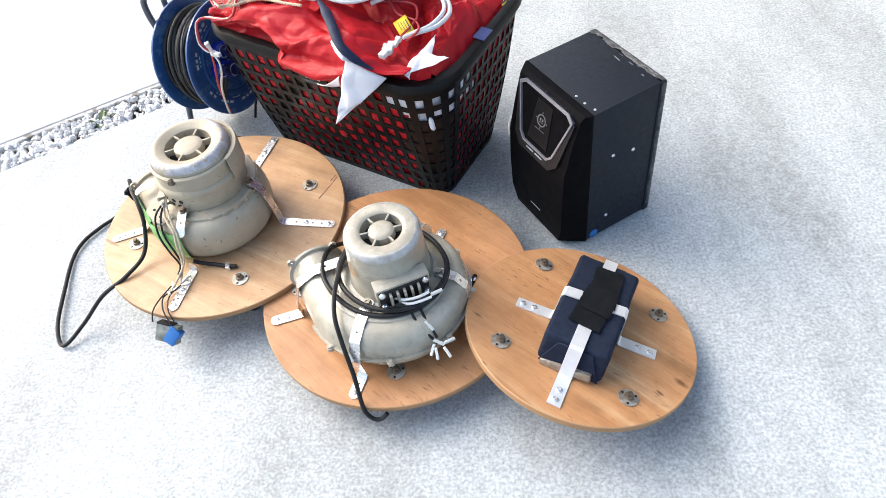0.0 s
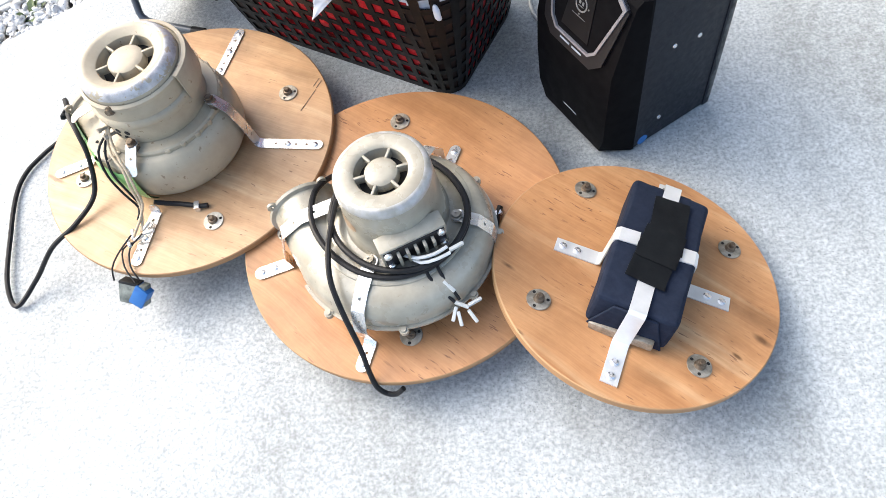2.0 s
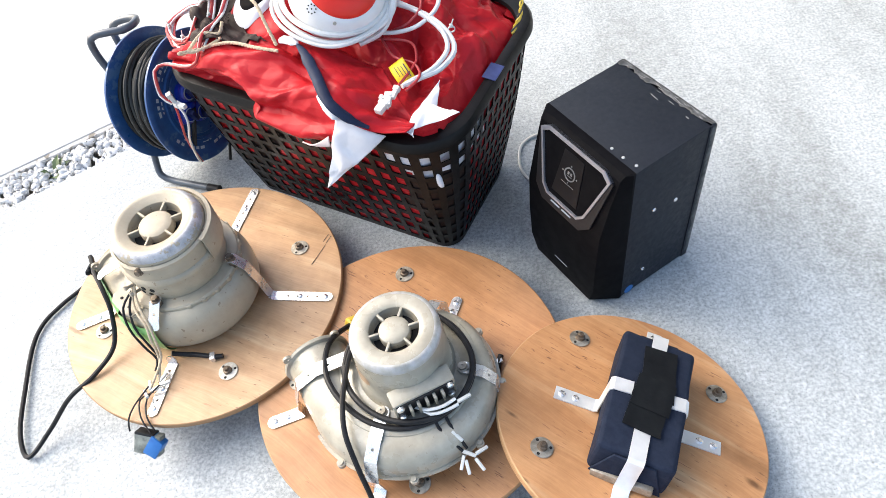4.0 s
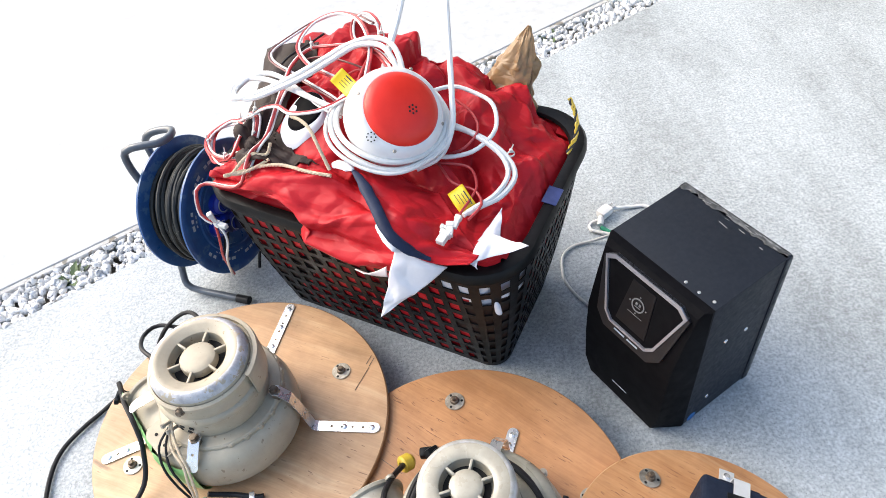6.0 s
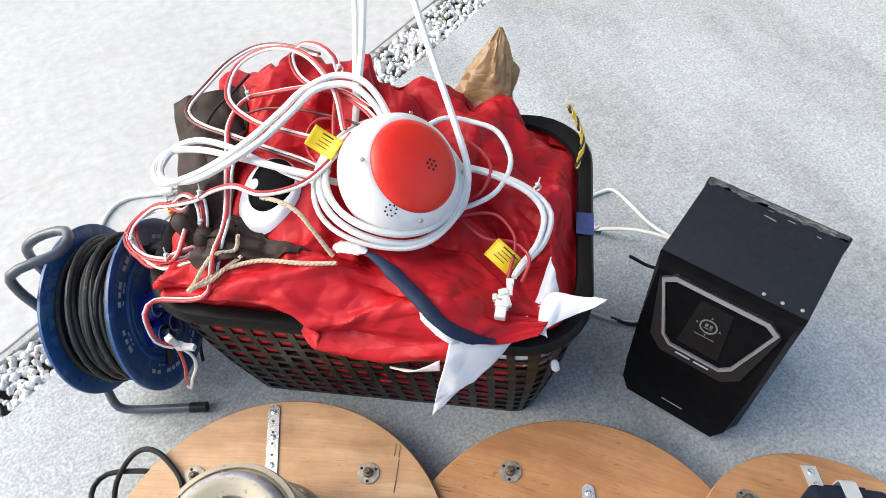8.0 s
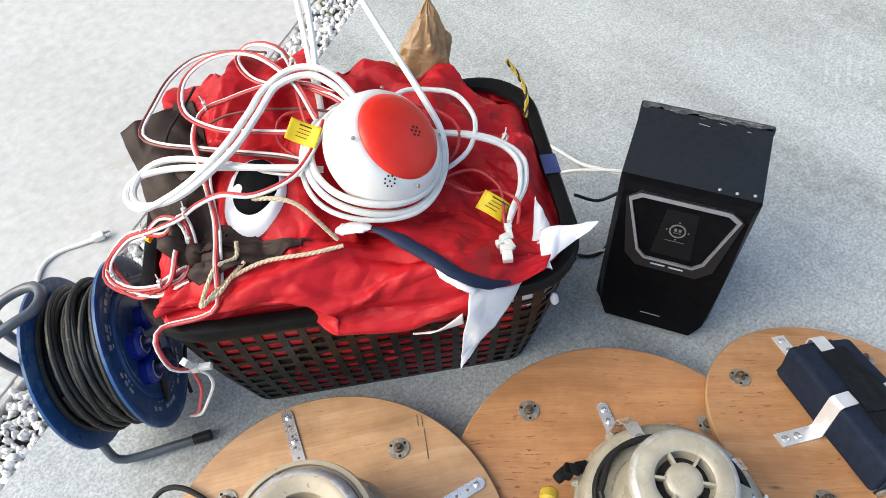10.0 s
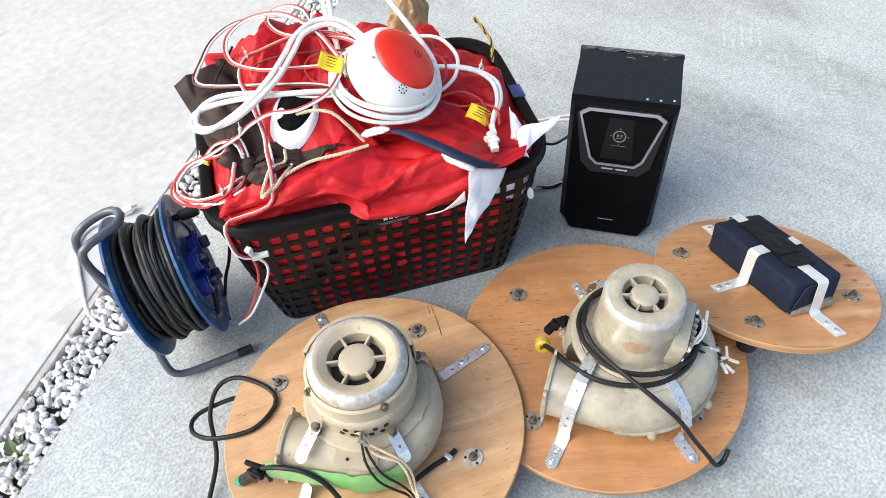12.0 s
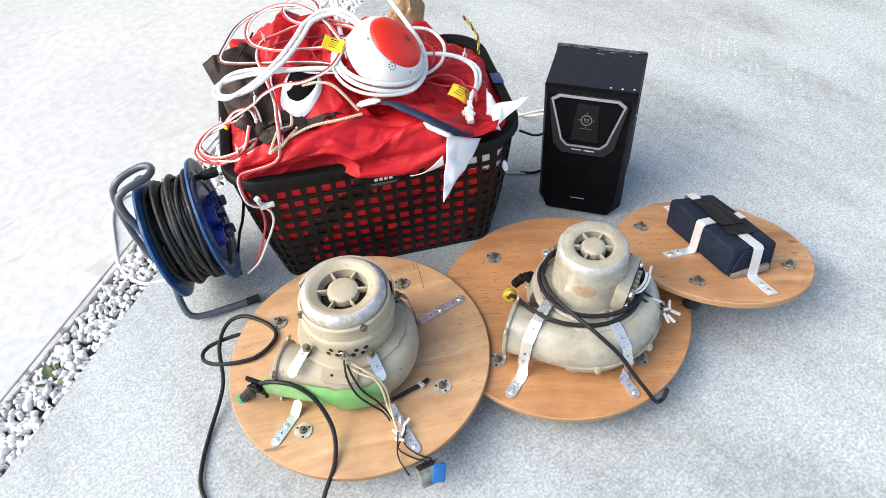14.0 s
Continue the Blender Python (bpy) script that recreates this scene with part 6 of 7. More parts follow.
twin("twin_wire", [(-0.239, 1.358, 0.465), (-0.271, 1.409, 0.455), (-0.304, 1.439, 0.445), (-0.344, 1.440, 0.435), (-0.383, 1.414, 0.430), (-0.411, 1.393, 0.425), (-0.415, 1.373, 0.425), (-0.402, 1.341, 0.430),
                   (-0.375, 1.307, 0.432), (-0.343, 1.263, 0.437), (-0.307, 1.221, 0.437), (-0.285, 1.195, 0.430)], "black and white twin wire looped past the heap", other=M_MAROON_CORD)
twin("twin_wire", [(-0.214, 1.245, 0.460), (-0.232, 1.277, 0.465), (-0.263, 1.306, 0.463), (-0.290, 1.322, 0.458), (-0.314, 1.334, 0.452), (-0.338, 1.344, 0.447), (-0.357, 1.336, 0.443), (-0.374, 1.316, 0.437),
                   (-0.383, 1.290, 0.430), (-0.394, 1.259, 0.420), (-0.407, 1.225, 0.405), (-0.421, 1.206, 0.385), (-0.439, 1.172, 0.368), (-0.460, 1.153, 0.352), (-0.481, 1.157, 0.340), (-0.505, 1.171, 0.335),
                   (-0.524, 1.180, 0.331), (-0.538, 1.168, 0.322), (-0.541, 1.152, 0.306), (-0.527, 1.146, 0.291)], "red and white twin wire hanging over the rim", raised=True, flip=-1)
twin("twin_wire", [(-0.252, 1.225, 0.458), (-0.243, 1.285, 0.470), (-0.258, 1.345, 0.482), (-0.295, 1.385, 0.476), (-0.338, 1.392, 0.460), (-0.362, 1.355, 0.448), (-0.345, 1.305, 0.445), (-0.312, 1.262, 0.450), (-0.280, 1.228, 0.452)], R_LABEL)
END = thing("twin_wire", Matrix(), "red and white twin wire end below a connector", "wire", "twin wires over the heap")
part("red_wire", tube([(-0.525, 1.147, 0.289), (-0.525, 1.142, 0.272), (-0.530, 1.142, 0.245), (-0.541, 1.153, 0.205), (-0.553, 1.180, 0.145), (-0.566, 1.210, 0.096)], 0.0021, 7), M_RED_CORD, END)
part("white_wire", tube([(-0.522, 1.145, 0.289), (-0.513, 1.137, 0.276), (-0.515, 1.135, 0.252), (-0.533, 1.146, 0.208), (-0.552, 1.175, 0.143), (-0.569, 1.211, 0.094)], 0.0021, 7), M_WHITE_CORD, END)
twin("twin_wire", [(-0.245, 1.219, 0.455), (-0.270, 1.196, 0.456), (-0.317, 1.174, 0.452), (-0.363, 1.188, 0.443), (-0.390, 1.224, 0.433), (-0.418, 1.241, 0.420), (-0.436, 1.251, 0.405), (-0.457, 1.273, 0.385),
                   (-0.476, 1.300, 0.362), (-0.500, 1.318, 0.350), (-0.532, 1.312, 0.337), (-0.540, 1.290, 0.334), (-0.528, 1.262, 0.333), (-0.500, 1.232, 0.345), (-0.470, 1.220, 0.352), (-0.445, 1.238, 0.350),
                   (-0.440, 1.262, 0.345), (-0.455, 1.295, 0.345), (-0.478, 1.310, 0.352)], "red and white twin wire coiled over the basket's end")
twin("twin_wire", [(-0.482, 1.316, 0.352), (-0.515, 1.322, 0.342), (-0.545, 1.305, 0.330), (-0.538, 1.275, 0.322), (-0.515, 1.245, 0.334), (-0.488, 1.225, 0.350), (-0.462, 1.232, 0.356)], "red and white twin wire coiled over the basket's end")
twin("twin_wire", [(-0.478, 1.301, 0.360), (-0.461, 1.273, 0.355), (-0.434, 1.264, 0.352), (-0.440, 1.236, 0.347), (-0.461, 1.215, 0.342), (-0.479, 1.216, 0.338), (-0.507, 1.230, 0.335), (-0.527, 1.263, 0.330), (-0.533, 1.301, 0.330), (-0.526, 1.326, 0.332), (-0.498, 1.336, 0.338), (-0.479, 1.322, 0.345)], "red and white twin wire coiled over the basket's end")
twin("twin_wire", [(-0.478, 1.297, 0.360), (-0.504, 1.320, 0.342), (-0.534, 1.316, 0.334), (-0.538, 1.282, 0.326), (-0.522, 1.245, 0.328), (-0.490, 1.231, 0.336), (-0.464, 1.224, 0.342)], "red and white twin wire coiled over the basket's end")
twin("twin_wire", [(-0.292, 1.180, 0.430), (-0.320, 1.205, 0.432), (-0.355, 1.250, 0.432), (-0.380, 1.270, 0.428), (-0.400, 1.240, 0.410), (-0.412, 1.215, 0.395), (-0.428, 1.186, 0.378), (-0.447, 1.160, 0.362)], R_LABEL)
cord("black_wire", [(-0.326, 1.409, 0.430), (-0.353, 1.392, 0.425), (-0.384, 1.374, 0.420), (-0.398, 1.361, 0.415)], 0.0018, M_BLACK, "thin black wire over the heap")
cord("maroon_wire", [(-0.223, 1.218, 0.452), (-0.250, 1.253, 0.452), (-0.291, 1.292, 0.450), (-0.325, 1.318, 0.445), (-0.347, 1.325, 0.440)], 0.0016, M_MAROON_CORD, "thin maroon wire over the heap")
cord("red_wire", [(-0.253, 1.257, 0.450), (-0.272, 1.275, 0.440), (-0.289, 1.266, 0.435), (-0.297, 1.241, 0.430), (-0.291, 1.206, 0.430)], 0.0020, M_RED_CORD, "thin red wire loop by a yellow tag")
cord("red_wire", [(-0.229, 1.313, 0.468), (-0.244, 1.280, 0.462), (-0.258, 1.247, 0.457), (-0.266, 1.225, 0.452)], 0.0022, M_RED_CORD, "thin red wire over the heap")
cord("red_wire", [(-0.194, 1.118, 0.375), (-0.156, 1.112, 0.375), (-0.123, 1.099, 0.374), (-0.116, 1.067, 0.374), (-0.122, 1.047, 0.372), (-0.147, 1.015, 0.366)], 0.0020, M_RED_CORD, "thin red wire running to a connector")
cord("red_wire", [(-0.206, 1.140, 0.378), (-0.170, 1.121, 0.374), (-0.149, 1.071, 0.376), (-0.121, 1.054, 0.372), (-0.114, 1.027, 0.370), (-0.135, 1.005, 0.366)], 0.0020, M_RED_CORD, "thin red wire running to a connector")
cord("red_wire", [(-0.130, 1.205, 0.415), (-0.108, 1.180, 0.405), (-0.103, 1.150, 0.396), (-0.125, 1.128, 0.386), (-0.15, 1.125, 0.38)], 0.0020, M_RED_CORD, "thin red wire beside the alarm unit")


def twisted(name, pts, radius, label):
    """A cotton rope of three strands laid round each other."""
    axis = spline([BK_M @ q for q in on_cloth(local(*pts), radius + 0.001)], 0.0025)
    th = thing(name, Matrix(), label, "rope")
    for k in range(3):
        line = []
        for i, q in enumerate(axis):
            d = (axis[min(i + 1, len(axis) - 1)] - axis[max(i - 1, 0)]).normalized()
            side = d.cross(Vector((0.1, 0.2, 1))).normalized()
            a = 2 * math.pi * (k / 3 + i / 7)
            line.append(q + (side * math.cos(a) + side.cross(d) * math.sin(a)) * radius * 0.42)
        part("strand", tube(line, radius * 0.62, 6, straight=True), M_CREAM_ROPE, th)


ROPE = "frayed cream cotton rope over the red cloth"
twisted("cotton_rope", [(-0.366, 1.190, 0.436), (-0.349, 1.167, 0.444), (-0.335, 1.146, 0.442), (-0.326, 1.126, 0.425), (-0.316, 1.107, 0.398)], 0.0027, ROPE)
twisted("cotton_rope", [(-0.315, 1.099, 0.394), (-0.350, 1.117, 0.391), (-0.388, 1.143, 0.388), (-0.418, 1.156, 0.381), (-0.444, 1.160, 0.375), (-0.474, 1.143, 0.384), (-0.470, 1.160, 0.372), (-0.440, 1.172, 0.372),
                     (-0.415, 1.172, 0.380), (-0.405, 1.180, 0.402)], 0.0027, ROPE)
twisted("cotton_rope", [(-0.470, 1.147, 0.382), (-0.452, 1.150, 0.378), (-0.428, 1.160, 0.380), (-0.410, 1.160, 0.386)], 0.0025, ROPE)


def cable_tie(x, y, z, turn):
    """A small white tie with its clipped tail."""
    z = on_cloth(local((x, y, z)), 0.004)[0].z
    th = thing("cable_tie", pose(x, y, z, 0, 0, turn), "small white nylon cable tie round wires", "cable tie", "cable ties")
    part("band", lathe([(0.0042, -0.0012), (0.0056, -0.0012), (0.0056, 0.0012), (0.0042, 0.0012), (0.0042, -0.0012)], 12, at=pose(0, 0, 0, 90, 0, 0)), M_CLEAR, th)
    part("head", block((0.005, 0.0045, 0.005), pose(0.0, 0, 0.006), 0.0008), M_CLEAR, th)
    part("tail", rod((0, 0, 0.006), (0.004, 0.002, 0.015), 0.0009, 6), M_CLEAR, th)


for q in ((-0.226, 1.312, 0.470, 20), (-0.338, 1.344, 0.449, 70), (-0.430, 1.248, 0.412, 30), (-0.480, 1.312, 0.352, 10), (-0.497, 1.232, 0.347, 50), (-0.537, 1.29, 0.333, 80), (-0.062, 1.108, 0.380, 0), (-0.443, 1.240, 0.352, 35)):
    cable_tie(*q)


def connector(name, x, y, z, rz, ry, size=(0.020, 0.007, 0.007), material=M_CLEAR, label="small cloudy white plug connector on a wire", lying=True):
    if lying:
        z = on_cloth(local((x, y, z)), size[2] * 0.6)[0].z
    th = thing(name, pose(x, y, z, 0, ry, rz), label, "connector", "wire connectors")
    part("shell", block(size, Matrix(), 0.0015), material, th)
    part("collar", block((size[0] * 0.35, size[1] * 1.25, size[2] * 1.25), Matrix.Translation((-size[0] * 0.3, 0, 0)), 0.001), material, th)


connector("plug_connector", -0.514, 1.141, 0.289, -35, -6, (0.026, 0.0075, 0.0075), lying=False)
connector("plug_connector", -0.524, 1.147, 0.300, 20, 80, (0.024, 0.007, 0.007), lying=False)
connector("plug_connector", -0.150, 1.004, 0.367, -120, 15)
connector("plug_connector", -0.160, 0.995, 0.364, -100, 10, (0.022, 0.009, 0.008))
connector("plug_connector", -0.170, 0.985, 0.361, -125, 5, (0.021, 0.012, 0.009))
connector("plug_connector", -0.166, 0.999, 0.364, -20, 0, (0.014, 0.006, 0.006))

connector("wire_marker", -0.478, 1.297, 0.356, 20, 0, (0.009, 0.008, 0.006), M_YELLOW, "small yellow marker on a twin wire")


def tag(x, y, z, rx, ry, rz, curl):
    z = max(z, on_cloth(local((x, y, z)), 0.010)[0].z)
    th = thing("yellow_tag", pose(x, y, z, rx, ry, rz), "bright yellow warning tag on a cable", "tag", "yellow tags")
    bm = bmesh.new()
    bmesh.ops.create_grid(bm, x_segments=10, y_segments=6, size=0.5)
    for v in bm.verts:
        v.co = Vector((v.co.x * 0.036, v.co.y * 0.025, curl * (v.co.x ** 2) * 0.02))
    ob = part("tag_card", bm, M_YELLOW, th)
    s = ob.modifiers.new("thick", "SOLIDIFY")
    s.thickness = 0.0008
    for k in range(4):
        part("print_bar", block((0.016 if k else 0.022, 0.0008 if k else 0.0016, 0.0004), Matrix.Translation((0.004 - 0.002 * k, 0.0085 - 0.0045 * k, 0.0012 + curl * 0.0003))), M_INK, ob, smooth=False)


tag(-0.280, 1.206, 0.467, 28, 22, -50, 1)
tag(-0.140, 1.041, 0.372, 25, 25, -62, -1)

# ---- twisted yellow and black rope end at the rim ----
RP = thing("striped_rope", Matrix(), "short twisted yellow and black rope end at the rim", "rope")
axis = spline([(0.030, 1.165, 0.315), (0.046, 1.182, 0.337), (0.049, 1.203, 0.355), (0.043, 1.221, 0.374)], 0.002)
for k, mat_ in enumerate((M_YELLOW_PLUG, M_INK, M_YELLOW_PLUG)):
    pts = []
    for i, q in enumerate(axis):
        a = 2 * math.pi * (k / 3 + i / 12)
        pts.append(q + Vector((math.cos(a), math.sin(a) * 0.6, math.sin(a) * 0.4)) * 0.0020)
    part("strand", tube(pts, 0.0019, 6, straight=True), mat_, RP)

# ---- cable reel ----
RX = radians(-25.3)
axis_r = Vector((math.cos(RX) * math.cos(radians(6.8)), math.sin(RX) * math.cos(radians(6.8)), math.sin(radians(6.8))))
m_r = axis_r.to_track_quat("Z", "Y").to_matrix().to_4x4()
m_r.translation = Vector((-0.605, 1.333, 0.163))
RE = thing("cable_reel", m_r, "blue plastic cable reel with dusty black cable on tube stand", "cable reel")
for s in (-1, 1):
    z = 0.0525 * s
    prof = [(0.030, z - 0.010 * s), (0.060, z - 0.010 * s), (0.066, z - 0.004 * s), (0.104, z - 0.003 * s), (0.112, z + 0.0005 * s), (0.121, z + 0.001 * s), (0.125, z - 0.001 * s), (0.125, z - 0.005 * s),
            (0.121, z - 0.0065 * s), (0.110, z - 0.006 * s), (0.060, z - 0.013 * s), (0.030, z - 0.013 * s), (0.030, z - 0.010 * s)]
    fl = part("flange", lathe(prof, 72), M_BLUE, RE)
    if s > 0:
        face = fl
part("drum", lathe([(0.0, -0.044), (0.062, -0.044), (0.062, 0.044), (0.0, 0.044)], 40), M_BLUE_DEEP, RE)
r = random.Random(8)
for layer, (rad, turns) in enumerate(((0.072, 9), (0.081, 9), (0.090, 8), (0.0985, 7), (0.1045, 4))):
    pts = []
    span = 0.082 - layer * 0.004
    for i in range(turns * 30 + 1):
        t = i / (turns * 30)
        a = 2 * math.pi * turns * t + layer * 1.3
        lean = 0.010 * math.sin(a * 0.5 + layer * 2) + 0.009 * math.sin(a + 3 * layer) + 0.007 * noise.noise(Vector((a * 0.5, layer, 7)))
        zz = max(-0.042, min(0.042, (-0.5 + t) * span + lean))
        rr_ = rad + 0.003 * noise.noise(Vector((a * 0.6, layer * 5, 0))) + 0.002 * math.sin(a * 0.37 + layer)
        pts.append(Vector((rr_ * math.cos(a), rr_ * math.sin(a), zz)))
    part("wound_cable", tube(pts, 0.0046, 9, straight=True), M_CORD_OLD, RE)
m_ri = m_r.inverted()
# a slack turn that droops below the drum, and its plug end
slack = [m_ri @ Vector(p) for p in ((-0.560, 1.270, 0.175), (-0.578, 1.250, 0.120), (-0.596, 1.262, 0.078), (-0.612, 1.300, 0.062), (-0.610, 1.345, 0.072), (-0.592, 1.375, 0.110))]
part("wound_cable", tube(slack, 0.0046, 9), M_CORD_OLD, RE)
# socket panel and its covers on the outer face
panel = part("socket_panel", lathe([(0.0, 0.050), (0.070, 0.050), (0.072, 0.047), (0.074, 0.043)], 48), M_BLUE, face)
part("hub_ring", lathe([(0.075, 0.046), (0.078, 0.0525), (0.082, 0.0525), (0.084, 0.047)], 48), M_BLUE, face)
front_dir = m_ri.to_3x3() @ Vector((-0.427, -0.904, 0))
up_dir = m_ri.to_3x3() @ Vector((0, 0, 1))
front_dir.z = up_dir.z = 0
front_dir.normalize()
up_dir.normalize()


def on_face(f, u, z=0.050):
    q = front_dir * f + up_dir * u
    return Matrix.Translation((q.x, q.y, z))


for f, u in ((0.026, 0.030), (0.050, -0.002), (0.022, -0.018), (-0.03, 0.012)):
    cover = part("socket_cover", lathe([(0, 0.017), (0.0145, 0.017), (0.0165, 0.015), (0.0172, 0.010), (0.0190, 0.009), (0.0195, 0.0), (0, 0.0)], 28, at=on_face(f, u)), M_BLUE_DEEP, face)
    grip = Matrix.Rotation(radians(60 + 900 * f + 700 * u), 4, "Z")
    part("cover_knob", block((0.021, 0.0095, 0.016), on_face(f, u) @ Matrix.Translation((0, 0, 0.024)) @ grip, 0.0035), M_NAVY_KNOB, cover)
    part("cover_mark", lathe([(0.0115, 0.0171), (0.0135, 0.0171), (0.0135, 0.0178), (0.0115, 0.0178), (0.0115, 0.0171)], 20, at=on_face(f, u)), M_PRINT, cover)
    part("cover_hinge", block((0.012, 0.010, 0.014), on_face(f - 0.014, u + 0.010) @ Matrix.Translation((0, 0, 0.012)), 0.002), M_BLUE_DEEP, cover)
part("winding_knob", lathe([(0.0, 0.05), (0.006, 0.05), (0.006, 0.060), (0.0095, 0.062), (0.0105, 0.085), (0.009, 0.092), (0, 0.092)], 20, at=on_face(-0.045, 0.072, 0.0)), M_BLACK, RE)
for ring, (rad, step, sizes, tall) in enumerate(((0.0985, 7.5, (0.007, 0.010), 0.0060), (0.0890, 5.5, (0.004, 0.006), 0.0022))):
    for k in range(int(330 / step)):
        a = radians(20 + step * k)
        if k % 11 in (3, 4, 8) or (ring == 1 and k % 7 > 3):
            continue
        q = front_dir * math.cos(a) * rad + up_dir * math.sin(a) * rad
        m = Matrix.Translation((q.x, q.y, 0.0500 if ring == 0 else 0.0494)) @ Matrix.Rotation(math.atan2(q.y, q.x), 4, "Z")
        part("print_bar", block((tall * r.uniform(0.8, 1.0), r.choice(sizes), 0.0006), m), M_PRINT, face, smooth=False)


def stand_tube(pts, name="stand_tube", rad=0.0067):
    return part(name, tube([m_ri @ Vector(p) for p in pts], rad, 14, 0.01), M_GREY_PAINT, RE, "grey painted steel tube")


stand_tube([(-0.574, 1.2165, 0.0115), (-0.620, 1.236, 0.0105), (-0.668, 1.255, 0.0115), (-0.692, 1.266, 0.022), (-0.694, 1.282, 0.050), (-0.684, 1.298, 0.120), (-0.688, 1.310, 0.220), (-0.699, 1.318, 0.285),
            (-0.694, 1.321, 0.317), (-0.665, 1.321, 0.324), (-0.635, 1.325, 0.322), (-0.619, 1.342, 0.320), (-0.622, 1.366, 0.315), (-0.645, 1.379, 0.309), (-0.674, 1.383, 0.300), (-0.690, 1.391, 0.270),
            (-0.692, 1.402, 0.180), (-0.680, 1.420, 0.070), (-0.662, 1.428, 0.022), (-0.640, 1.424, 0.0115), (-0.585, 1.400, 0.0105), (-0.540, 1.380, 0.0115)])
part("tube_cap", rod(m_ri @ Vector((-0.590, 1.223, 0.0112)), m_ri @ Vector((-0.566, 1.213, 0.0116)), 0.0082, 16), M_BLACK, RE)
part("axle_plate", block((0.05, 0.03, 0.004), Matrix.Translation((0, 0, -0.056)), 0.001), M_GREY_PAINT, RE)

# ---- cords of the first blower ----
m1i = B1.matrix_basis.inverted()


def fixed(name, pts, rad, material, parent, inv, label=""):
    return part(name, tube([inv @ Vector(p) for p in pts], rad, 9), material, parent, label)


fixed("power_cord", [(-0.698, 0.953, 0.138), (-0.682, 0.928, 0.152), (-0.662, 0.896, 0.152), (-0.650, 0.862, 0.130), (-0.655, 0.822, 0.096), (-0.685, 0.782, 0.083), (-0.730, 0.757, 0.064), (-0.778, 0.728, 0.022),
                     (-0.812, 0.692, 0.008), (-0.838, 0.735, 0.010), (-0.856, 0.820, 0.008), (-0.868, 0.900, 0.006), (-0.861, 0.947, 0.006), (-0.835, 0.985, 0.006), (-0.800, 1.021, 0.006), (-0.732, 1.079, 0.022), (-0.697, 1.128, 0.060), (-0.660, 1.150, 0.076),
                     (-0.628, 1.131, 0.086), (-0.607, 1.080, 0.083), (-0.618, 1.050, 0.083), (-0.667, 1.043, 0.083), (-0.718, 1.079, 0.078), (-0.733, 1.125, 0.060), (-0.711, 1.146, 0.056), (-0.656, 1.124, 0.062), (-0.640, 1.110, 0.056)], 0.0038, M_BLACK, B1, m1i)
fixed("power_cord", [(-0.555, 0.795, 0.098), (-0.540, 0.797, 0.088), (-0.521, 0.796, 0.084), (-0.490, 0.789, 0.083), (-0.478, 0.789, 0.083)], 0.0038, M_BLACK, B1, m1i)
part("cord_clip", block((0.008, 0.013, 0.010), m1i @ pose(-0.494, 0.789, 0.083, 0, 0, 8), 0.001), M_STEEL, B1)
bm = bmesh.new()
for k in range(9):
    q = Vector((-0.703 + 0.010 * math.sin(k * 1.9), 0.957 + 0.008 * math.cos(k * 2.3), 0.137 - 0.0035 * k))
    block((0.030, 0.007, 0.008), m1i @ pose(*q, 10 * k, 12 * k, 115 + 17 * math.sin(k * 2)), 0.002, bm)
part("taped_joint", bm, M_TAPE, B1, "cord joint wrapped in black tape")
fixed("plug", [(-0.708, 0.965, 0.122), (-0.718, 0.978, 0.098), (-0.724, 0.987, 0.083)], 0.0085, M_BLACK, B1, m1i)
fixed("plug_cap", [(-0.724, 0.987, 0.083), (-0.730, 0.994, 0.072)], 0.009, M_GREEN_PLUG, B1, m1i, "green plug tip")
fixed("lead", [(-0.584, 0.872, 0.190), (-0.582, 0.861, 0.197), (-0.586, 0.845, 0.182), (-0.580, 0.826, 0.175), (-0.567, 0.808, 0.165), (-0.566, 0.793, 0.143), (-0.568, 0.786, 0.112), (-0.571, 0.770, 0.094), (-0.571, 0.752, 0.090)], 0.0020, M_CREAM_ROPE, B1, m1i)
fixed("lead", [(-0.582, 0.872, 0.190), (-0.580, 0.861, 0.197), (-0.580, 0.846, 0.184), (-0.572, 0.826, 0.177), (-0.562, 0.806, 0.162), (-0.560, 0.792, 0.140), (-0.564, 0.784, 0.110), (-0.575, 0.762, 0.095), (-0.582, 0.745, 0.090)], 0.0020, M_CREAM_ROPE, B1, m1i)
fixed("lead", [(-0.585, 0.870, 0.186), (-0.584, 0.861, 0.190), (-0.600, 0.835, 0.179), (-0.601, 0.815, 0.150), (-0.589, 0.799, 0.122), (-0.577, 0.788, 0.098), (-0.578, 0.770, 0.094)], 0.0018, M_BLACK, B1, m1i)
fixed("lead", [(-0.584, 0.870, 0.187), (-0.583, 0.860, 0.191), (-0.591, 0.836, 0.178), (-0.591, 0.814, 0.153), (-0.580, 0.799, 0.127), (-0.572, 0.787, 0.100), (-0.574, 0.765, 0.093)], 0.0018, M_BLACK, B1, m1i)
fixed("lead", [(-0.583, 0.744, 0.096), (-0.606, 0.720, 0.085), (-0.612, 0.700, 0.082), (-0.612, 0.686, 0.072)], 0.0013, M_BLACK, B1, m1i)
fixed("lead", [(-0.565, 0.744, 0.097), (-0.586, 0.727, 0.088), (-0.583, 0.700, 0.084), (-0.570, 0.680, 0.078)], 0.0013, M_BLACK, B1, m1i)
fixed("lead", [(-0.574, 0.735, 0.094), (-0.598, 0.728, 0.086), (-0.592, 0.700, 0.084), (-0.575, 0.676, 0.078)], 0.0013, M_BLACK, B1, m1i)
